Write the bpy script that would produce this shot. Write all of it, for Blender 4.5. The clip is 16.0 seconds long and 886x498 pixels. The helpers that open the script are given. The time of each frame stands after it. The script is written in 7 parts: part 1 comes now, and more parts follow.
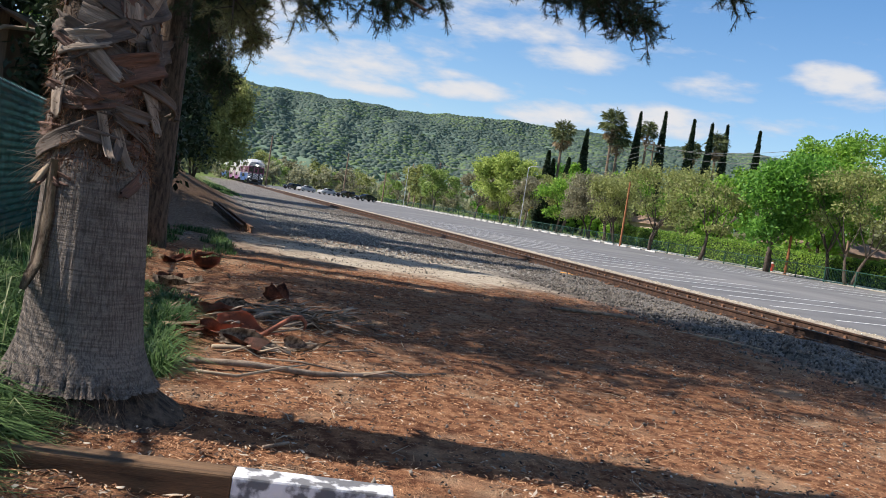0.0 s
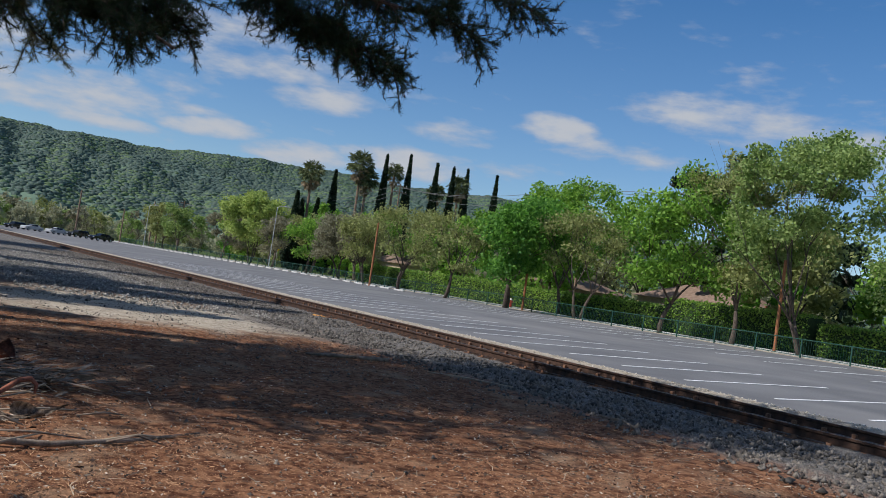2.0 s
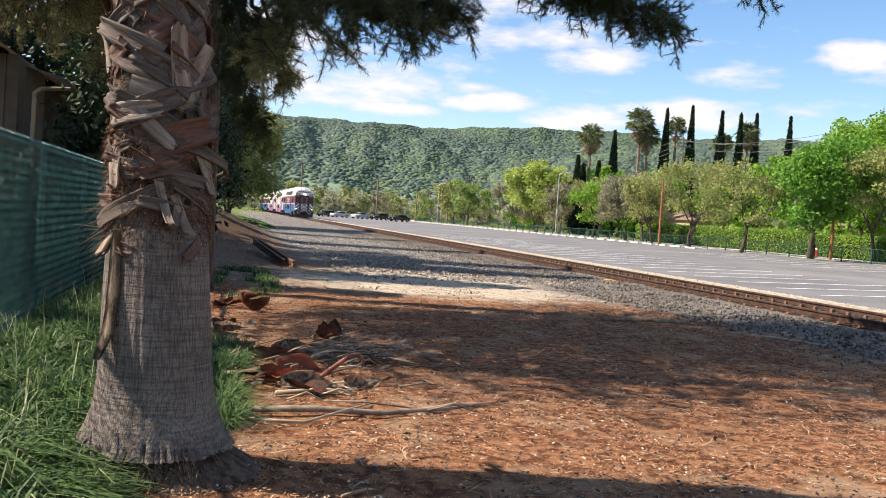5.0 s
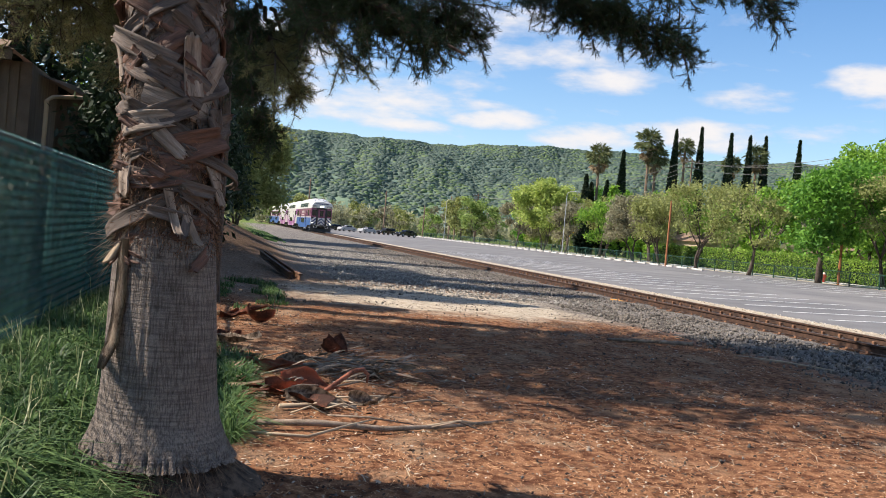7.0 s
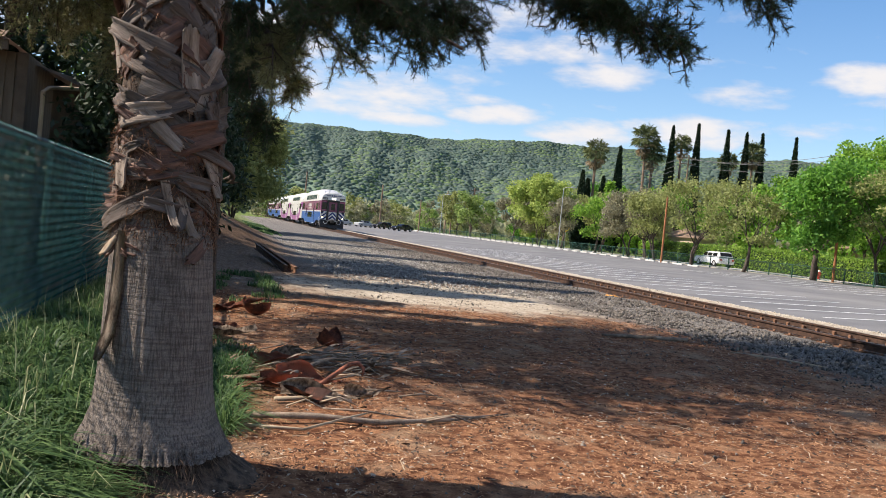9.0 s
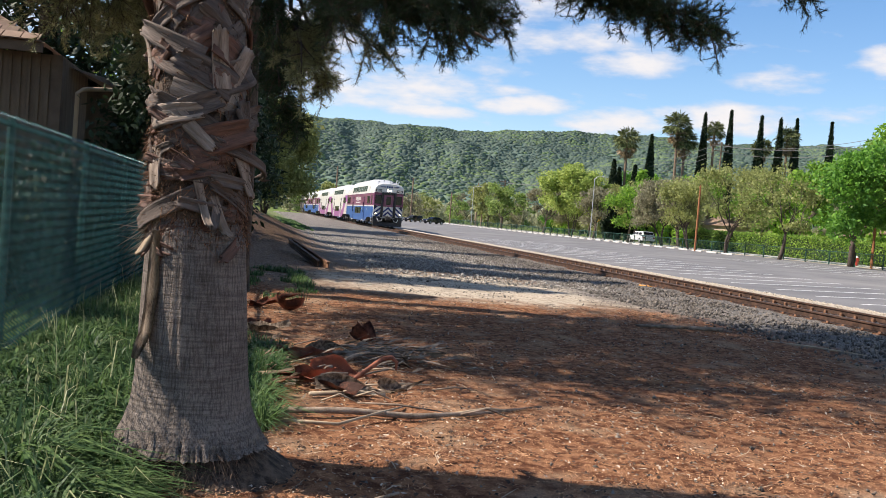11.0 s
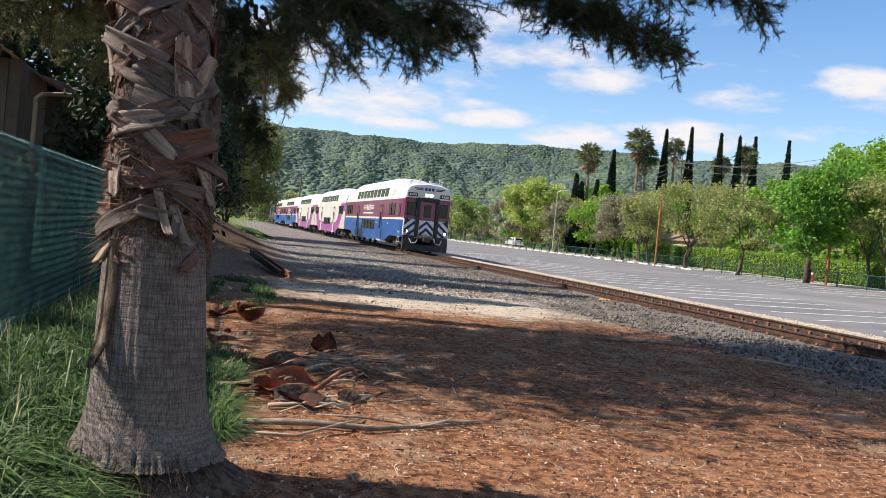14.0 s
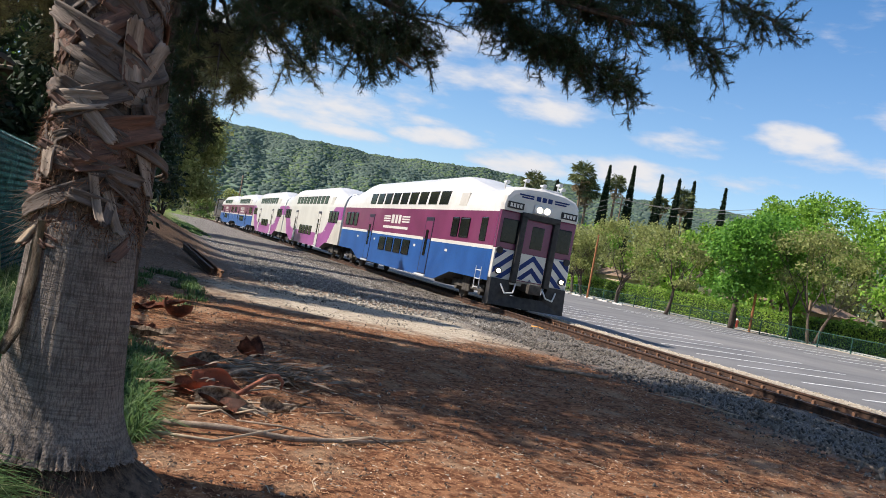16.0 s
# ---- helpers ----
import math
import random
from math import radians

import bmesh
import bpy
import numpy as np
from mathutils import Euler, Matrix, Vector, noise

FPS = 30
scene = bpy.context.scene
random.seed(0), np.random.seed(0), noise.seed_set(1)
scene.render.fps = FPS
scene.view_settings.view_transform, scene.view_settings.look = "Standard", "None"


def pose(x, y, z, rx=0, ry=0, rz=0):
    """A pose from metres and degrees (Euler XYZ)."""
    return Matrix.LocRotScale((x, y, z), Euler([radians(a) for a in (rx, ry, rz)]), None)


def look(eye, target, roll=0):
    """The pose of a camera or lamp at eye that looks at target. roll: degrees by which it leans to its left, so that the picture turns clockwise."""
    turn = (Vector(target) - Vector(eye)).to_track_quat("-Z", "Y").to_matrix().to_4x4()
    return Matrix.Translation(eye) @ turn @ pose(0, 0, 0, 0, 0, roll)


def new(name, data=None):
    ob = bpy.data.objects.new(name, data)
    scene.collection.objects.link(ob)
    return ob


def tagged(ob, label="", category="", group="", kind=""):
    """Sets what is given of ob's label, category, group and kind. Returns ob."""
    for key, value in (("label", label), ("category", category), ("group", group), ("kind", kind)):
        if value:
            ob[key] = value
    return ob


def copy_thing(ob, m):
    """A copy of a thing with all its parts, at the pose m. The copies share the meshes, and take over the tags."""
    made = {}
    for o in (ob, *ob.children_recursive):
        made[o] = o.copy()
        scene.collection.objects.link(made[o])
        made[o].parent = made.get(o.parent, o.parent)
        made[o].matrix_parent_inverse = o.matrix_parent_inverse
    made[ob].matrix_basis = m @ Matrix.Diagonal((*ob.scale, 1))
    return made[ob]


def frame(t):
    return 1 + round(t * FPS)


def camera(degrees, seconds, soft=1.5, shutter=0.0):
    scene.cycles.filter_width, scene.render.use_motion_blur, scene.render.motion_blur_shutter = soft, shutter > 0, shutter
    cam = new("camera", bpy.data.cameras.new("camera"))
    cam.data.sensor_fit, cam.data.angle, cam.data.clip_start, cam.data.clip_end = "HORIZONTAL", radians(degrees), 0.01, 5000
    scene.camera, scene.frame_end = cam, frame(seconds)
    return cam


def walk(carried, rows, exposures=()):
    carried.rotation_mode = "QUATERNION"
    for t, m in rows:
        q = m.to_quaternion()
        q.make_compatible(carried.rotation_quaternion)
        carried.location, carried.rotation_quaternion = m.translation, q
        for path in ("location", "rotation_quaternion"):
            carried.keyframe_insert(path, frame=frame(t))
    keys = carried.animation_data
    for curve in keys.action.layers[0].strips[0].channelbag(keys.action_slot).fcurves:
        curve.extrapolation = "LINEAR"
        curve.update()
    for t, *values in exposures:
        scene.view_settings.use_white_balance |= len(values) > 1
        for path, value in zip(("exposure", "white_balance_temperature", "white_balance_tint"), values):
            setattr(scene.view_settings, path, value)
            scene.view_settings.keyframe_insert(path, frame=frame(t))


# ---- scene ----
cam = camera(53.7, 16.0, soft=0.6)
PATH = [
    (0, (0.165, 2.849, 1.216), (0.743, 4.761, 1.122), 8.9),
    (0.5, (0.129, 2.826, 1.217), (0.577, 4.768, 1.06), 12.8),
    (1, (0.025, 2.917, 1.222), (0.762, 4.769, 1.056), 12.8),
    (1.5, (0.05, 3.003, 1.241), (1.042, 4.738, 1.181), 10.1),
    (2, (0.124, 2.981, 1.281), (1.199, 4.665, 1.362), 8.4),
    (2.5, (0.094, 2.943, 1.288), (1.041, 4.704, 1.35), 6.3),
    (3, (0.085, 2.912, 1.29), (0.907, 4.735, 1.319), 4.9),
    (3.5, (0.027, 2.877, 1.324), (0.581, 4.798, 1.294), 3.3),
    (4, (0.03, 2.868, 1.331), (0.384, 4.833, 1.208), 2.0),
    (4.5, (0.029, 2.869, 1.331), (0.437, 4.822, 1.198), 2.4),
    (5, (0.03, 2.869, 1.331), (0.526, 4.805, 1.261), 3.9),
    (7.5, (0.023, 2.906, 1.326), (0.504, 4.847, 1.293), 5.4),
    (8, (0.022, 2.903, 1.324), (0.511, 4.842, 1.281), 5.6),
    (10.5, (0.018, 2.888, 1.338), (0.507, 4.826, 1.289), 5.6),
    (11, (0.02, 2.887, 1.34), (0.441, 4.841, 1.27), 4.6),
    (11.5, (0.023, 2.876, 1.342), (0.474, 4.823, 1.274), 5.2),
    (12, (0.025, 2.868, 1.342), (0.513, 4.807, 1.286), 5.6),
    (12.5, (0.026, 2.864, 1.344), (0.523, 4.801, 1.285), 5.7),
    (13, (0.027, 2.86, 1.345), (0.522, 4.797, 1.29), 5.5),
    (13.5, (0.024, 2.868, 1.343), (0.518, 4.805, 1.298), 5.4),
    (14, (0.023, 2.872, 1.344), (0.524, 4.808, 1.308), 5.4),
    (14.5, (0.016, 2.857, 1.348), (0.489, 4.8, 1.314), 4.6),
    (15, (0.008, 2.853, 1.35), (0.524, 4.785, 1.341), 5.9),
    (15.5, (-0.008, 2.875, 1.347), (0.55, 4.795, 1.363), 9.1),
    (16, (0.019, 2.958, 1.346), (0.651, 4.855, 1.366), 10.8),
]
EXPOSURES = [(0.0, 0.55, 6750, 13), (0.5, 0.50, 6900, 13), (1.0, 0.83, 7150, 14), (1.5, 0.73, 6850, 13), (2.0, -0.08, 6250, 12), (2.5, -0.06, 6250, 12), (3.0, 0.20, 6350, 12), (3.6, 0.44, 6750, 13),
             (4.1, 1.00, 7450, 15), (4.6, 1.10, 7550, 16), (5.2, 0.92, 7350, 16), (7.3, 0.77, 7050, 15), (8.0, 0.74, 7050, 15), (12.5, 0.78, 7050, 16), (14.5, 0.78, 7000, 16), (15.5, 0.72, 6900, 14), (16.0, 0.62, 6850, 14)]
walk(cam, [(t, look(eye, target, roll)) for t, eye, target, roll in PATH], EXPOSURES)

# ---- world, sun ----
SUN_FROM = Vector((-1.0, 0.22, 0.98)).normalized()


def make_world():
    w = bpy.data.worlds.new("sky")
    scene.world = w
    w.use_nodes = True
    nt = w.node_tree
    N, L = nt.nodes, nt.links
    N.clear()
    out = N.new("ShaderNodeOutputWorld")
    bg = N.new("ShaderNodeBackground")
    bg.inputs["Strength"].default_value = 0.108
    sky = N.new("ShaderNodeTexSky")
    sky.sky_type = "NISHITA"
    sky.sun_disc = False
    sky.sun_elevation = math.asin(SUN_FROM.z)
    sky.sun_rotation = math.atan2(SUN_FROM.x, SUN_FROM.y)
    sky.air_density, sky.dust_density, sky.ozone_density = 1.0, 0.05, 4.5
    tc = N.new("ShaderNodeTexCoord")
    sep = N.new("ShaderNodeSeparateXYZ")
    L.new(tc.outputs["Generated"], sep.inputs[0])

    def m(op, a, b=None, clamp=False):
        n = N.new("ShaderNodeMath")
        n.operation, n.use_clamp = op, clamp
        for i, v in enumerate((a, b)):
            if v is None:
                continue
            if isinstance(v, (int, float)):
                n.inputs[i].default_value = v
            else:
                L.new(v, n.inputs[i])
        return n.outputs[0]
    az = m("ARCTAN2", sep.outputs[0], sep.outputs[1])
    el = m("ARCSINE", sep.outputs[2])
    co = N.new("ShaderNodeCombineXYZ")
    L.new(m("MULTIPLY", az, 12.0), co.inputs[0])
    L.new(m("MULTIPLY", el, 34.0), co.inputs[1])
    big = N.new("ShaderNodeTexNoise")
    big.inputs["Scale"].default_value, big.inputs["Detail"].default_value, big.inputs["Roughness"].default_value = 1.1, 7.0, 0.56
    L.new(co.outputs[0], big.inputs["Vector"])
    fine = N.new("ShaderNodeTexNoise")
    fine.inputs["Scale"].default_value, fine.inputs["Detail"].default_value = 3.0, 6.0
    L.new(co.outputs[0], fine.inputs["Vector"])
    # scattered fair-weather clouds, and unseen high ones added for fill: soft banks (azimuth, elevation, half widths in
    # degrees, weight)
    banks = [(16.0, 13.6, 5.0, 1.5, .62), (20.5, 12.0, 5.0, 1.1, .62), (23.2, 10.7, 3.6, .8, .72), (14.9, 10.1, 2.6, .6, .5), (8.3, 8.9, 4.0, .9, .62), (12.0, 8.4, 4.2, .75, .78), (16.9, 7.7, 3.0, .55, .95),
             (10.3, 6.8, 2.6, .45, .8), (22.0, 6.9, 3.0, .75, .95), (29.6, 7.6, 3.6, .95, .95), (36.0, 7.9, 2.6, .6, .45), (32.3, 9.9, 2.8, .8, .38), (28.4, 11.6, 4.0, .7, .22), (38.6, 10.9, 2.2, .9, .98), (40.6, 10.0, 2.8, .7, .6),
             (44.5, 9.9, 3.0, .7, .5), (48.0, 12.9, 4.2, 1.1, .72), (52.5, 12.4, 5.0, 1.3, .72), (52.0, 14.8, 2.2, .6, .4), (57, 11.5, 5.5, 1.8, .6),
             # banks from elevation 40 up are unseen, added to whiten the fill light
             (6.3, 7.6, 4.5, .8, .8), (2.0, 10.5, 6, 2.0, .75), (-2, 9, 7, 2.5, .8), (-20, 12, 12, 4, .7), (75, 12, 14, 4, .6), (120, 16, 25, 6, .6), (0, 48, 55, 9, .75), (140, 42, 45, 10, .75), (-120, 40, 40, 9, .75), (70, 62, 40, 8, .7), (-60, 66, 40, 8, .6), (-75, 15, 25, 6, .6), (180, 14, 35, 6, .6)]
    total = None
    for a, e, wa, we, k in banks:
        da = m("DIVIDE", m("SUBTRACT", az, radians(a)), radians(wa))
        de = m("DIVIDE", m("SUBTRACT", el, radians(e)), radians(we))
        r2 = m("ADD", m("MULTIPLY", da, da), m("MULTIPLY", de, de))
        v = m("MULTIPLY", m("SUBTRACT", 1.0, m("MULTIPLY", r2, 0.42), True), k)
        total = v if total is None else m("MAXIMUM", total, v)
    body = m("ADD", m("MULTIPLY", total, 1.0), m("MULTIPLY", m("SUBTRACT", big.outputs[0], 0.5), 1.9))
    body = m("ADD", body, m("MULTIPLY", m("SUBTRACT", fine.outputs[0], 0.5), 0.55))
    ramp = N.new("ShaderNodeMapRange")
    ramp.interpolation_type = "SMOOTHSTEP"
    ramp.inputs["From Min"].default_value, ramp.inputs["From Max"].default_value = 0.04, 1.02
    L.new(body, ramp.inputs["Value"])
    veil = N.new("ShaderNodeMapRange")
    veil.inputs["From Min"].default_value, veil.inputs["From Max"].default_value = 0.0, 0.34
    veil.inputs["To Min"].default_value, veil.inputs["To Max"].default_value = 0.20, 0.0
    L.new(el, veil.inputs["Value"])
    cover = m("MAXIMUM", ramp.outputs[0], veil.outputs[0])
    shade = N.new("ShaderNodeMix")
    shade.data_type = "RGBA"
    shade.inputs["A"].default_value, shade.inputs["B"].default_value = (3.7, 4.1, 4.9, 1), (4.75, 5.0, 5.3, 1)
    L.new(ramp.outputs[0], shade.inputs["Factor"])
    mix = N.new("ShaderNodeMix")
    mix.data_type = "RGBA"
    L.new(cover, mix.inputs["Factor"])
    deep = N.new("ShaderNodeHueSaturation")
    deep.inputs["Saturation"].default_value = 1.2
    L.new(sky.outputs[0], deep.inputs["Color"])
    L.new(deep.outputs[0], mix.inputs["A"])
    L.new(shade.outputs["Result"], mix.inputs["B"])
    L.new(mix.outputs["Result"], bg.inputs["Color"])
    L.new(bg.outputs[0], out.inputs[0])


make_world()
sun = new("sun", bpy.data.lights.new("sun", "SUN"))
sun.data.energy, sun.data.angle, sun.data.color = 5.0, radians(0.55), (1.0, 0.95, 0.87)
sun.matrix_world = look(SUN_FROM * 60, (0, 0, 0))


# ---- materials ----
def material(name, c1, c2, scale=8.0, rough=0.8, metal=0.0, bump=0.2, fine=60.0, detail=5.0, stretch=(1, 1, 1), island=0.0, objrand=0.0, trans=None,
             spec=0.4, emit=0.0, coat=0.0, fac=(0.35, 0.65), dirt=None, coords="Object"):
    mt = bpy.data.materials.new(name)
    mt.use_nodes = True
    nt = mt.node_tree
    N, L = nt.nodes, nt.links
    b = N["Principled BSDF"]
    tc = N.new("ShaderNodeTexCoord")
    mp = N.new("ShaderNodeMapping")
    mp.inputs["Scale"].default_value = stretch
    L.new(tc.outputs[coords], mp.inputs[0])
    n1 = N.new("ShaderNodeTexNoise")
    n1.inputs["Scale"].default_value, n1.inputs["Detail"].default_value = scale, detail
    n2 = N.new("ShaderNodeTexNoise")
    n2.inputs["Scale"].default_value, n2.inputs["Detail"].default_value = fine, 3.0
    for n in (n1, n2):
        L.new(mp.outputs[0], n.inputs["Vector"])
    add = N.new("ShaderNodeMath")
    add.operation = "MULTIPLY_ADD"
    L.new(n2.outputs[0], add.inputs[0])
    add.inputs[1].default_value = 0.4
    sub = N.new("ShaderNodeMath")
    sub.operation = "SUBTRACT"
    L.new(n1.outputs[0], sub.inputs[0])
    sub.inputs[1].default_value = 0.2
    L.new(sub.outputs[0], add.inputs[2])
    value = add.outputs[0]
    for amount, node, socket in ((island, "ShaderNodeNewGeometry", "Random Per Island"), (objrand, "ShaderNodeObjectInfo", "Random")):
        if amount:
            g = N.new(node)
            ma = N.new("ShaderNodeMath")
            ma.operation = "MULTIPLY_ADD"
            L.new(g.outputs[socket], ma.inputs[0])
            ma.inputs[1].default_value = amount
            sb = N.new("ShaderNodeMath")
            sb.operation = "SUBTRACT"
            L.new(value, sb.inputs[0])
            sb.inputs[1].default_value = amount / 2
            L.new(sb.outputs[0], ma.inputs[2])
            value = ma.outputs[0]
    rp = N.new("ShaderNodeMapRange")
    rp.inputs["From Min"].default_value, rp.inputs["From Max"].default_value = fac
    L.new(value, rp.inputs["Value"])
    mx = N.new("ShaderNodeMix")
    mx.data_type = "RGBA"
    mx.inputs["A"].default_value, mx.inputs["B"].default_value = (*c1, 1), (*c2, 1)
    L.new(rp.outputs[0], mx.inputs["Factor"])
    colour = mx.outputs["Result"]
    if dirt:
        n3 = N.new("ShaderNodeTexNoise")
        n3.inputs["Scale"].default_value, n3.inputs["Detail"].default_value = dirt[3], 6.0
        L.new(tc.outputs["Object"], n3.inputs["Vector"])
        r3 = N.new("ShaderNodeMapRange")
        r3.inputs["From Min"].default_value, r3.inputs["From Max"].default_value = dirt[4], dirt[5]
        r3.inputs["To Max"].default_value = 0.85
        L.new(n3.outputs[0], r3.inputs["Value"])
        m3 = N.new("ShaderNodeMix")
        m3.data_type = "RGBA"
        L.new(r3.outputs[0], m3.inputs["Factor"])
        L.new(colour, m3.inputs["A"])
        m3.inputs["B"].default_value = (*dirt[:3], 1)
        colour = m3.outputs["Result"]
    L.new(colour, b.inputs["Base Color"])
    b.inputs["Roughness"].default_value, b.inputs["Metallic"].default_value = rough, metal
    b.inputs["Specular IOR Level"].default_value = spec
    b.inputs["Coat Weight"].default_value = coat
    if emit:
        L.new(colour, b.inputs["Emission Color"])
        b.inputs["Emission Strength"].default_value = emit
    if bump:
        bp = N.new("ShaderNodeBump")
        bp.inputs["Strength"].default_value, bp.inputs["Distance"].default_value = bump, 0.02
        L.new(value, bp.inputs["Height"])
        L.new(bp.outputs[0], b.inputs["Normal"])
    if trans:
        t = N.new("ShaderNodeBsdfTranslucent")
        L.new(colour, t.inputs["Color"])
        ms = N.new("ShaderNodeMixShader")
        ms.inputs[0].default_value = trans
        L.new(b.outputs[0], ms.inputs[1])
        L.new(t.outputs[0], ms.inputs[2])
        L.new(ms.outputs[0], N["Material Output"].inputs[0])
    return mt


def leaf(name, c1, c2, trans=0.45):
    return material(name, c1, c2, scale=0.5, fine=5, rough=0.55, bump=0, island=0.6, trans=trans, spec=0.3, fac=(0.2, 0.85))


def ringed_bark():
    """Grey palm bark: fine horizontal leaf-scar rings crossed by short vertical cracks."""
    mt = bpy.data.materials.new("ringed_bark")
    mt.use_nodes = True
    nt = mt.node_tree
    N, L = nt.nodes, nt.links
    b = N["Principled BSDF"]
    b.inputs["Roughness"].default_value, b.inputs["Specular IOR Level"].default_value = 0.95, 0.15
    tc = N.new("ShaderNodeTexCoord")

    def tex(scale, stretch, detail):
        mp = N.new("ShaderNodeMapping")
        mp.inputs["Scale"].default_value = stretch
        L.new(tc.outputs["Object"], mp.inputs[0])
        n = N.new("ShaderNodeTexNoise")
        n.inputs["Scale"].default_value, n.inputs["Detail"].default_value = scale, detail
        L.new(mp.outputs[0], n.inputs["Vector"])
        return n.outputs[0]

    def span(v, a, c, lo, hi):
        n = N.new("ShaderNodeMapRange")
        for key, x in (("From Min", a), ("From Max", c), ("To Min", lo), ("To Max", hi)):
            n.inputs[key].default_value = x
        L.new(v, n.inputs["Value"])
        return n.outputs[0]

    def m(op, a, c):
        n = N.new("ShaderNodeMath")
        n.operation = op
        for k, v in enumerate((a, c)):
            if isinstance(v, (int, float)):
                n.inputs[k].default_value = v
            else:
                L.new(v, n.inputs[k])
        return n.outputs[0]
    cracks = span(tex(9.0, (13, 13, 0.9), 4.0), 0.36, 0.56, 0.50, 1.0)
    rings = span(tex(4.0, (1.1, 1.1, 17), 5.0), 0.36, 0.58, 0.62, 1.0)
    patch = span(tex(3.0, (1, 1, 1), 4.0), 0.3, 0.7, 0.65, 1.15)
    grain = span(tex(120.0, (1, 1, 1), 2.0), 0.3, 0.7, 0.75, 1.2)
    v = m("MULTIPLY", m("MULTIPLY", cracks, rings), m("MULTIPLY", patch, grain))
    mx = N.new("ShaderNodeMix")
    mx.data_type = "RGBA"
    mx.inputs["A"].default_value, mx.inputs["B"].default_value = (0.022, 0.017, 0.014, 1), (0.235, 0.198, 0.17, 1)
    L.new(v, mx.inputs["Factor"])
    L.new(mx.outputs["Result"], b.inputs["Base Color"])
    bp = N.new("ShaderNodeBump")
    bp.inputs["Strength"].default_value, bp.inputs["Distance"].default_value = 0.8, 0.012
    L.new(m("MULTIPLY", cracks, rings), bp.inputs["Height"])
    L.new(bp.outputs[0], b.inputs["Normal"])
    return mt


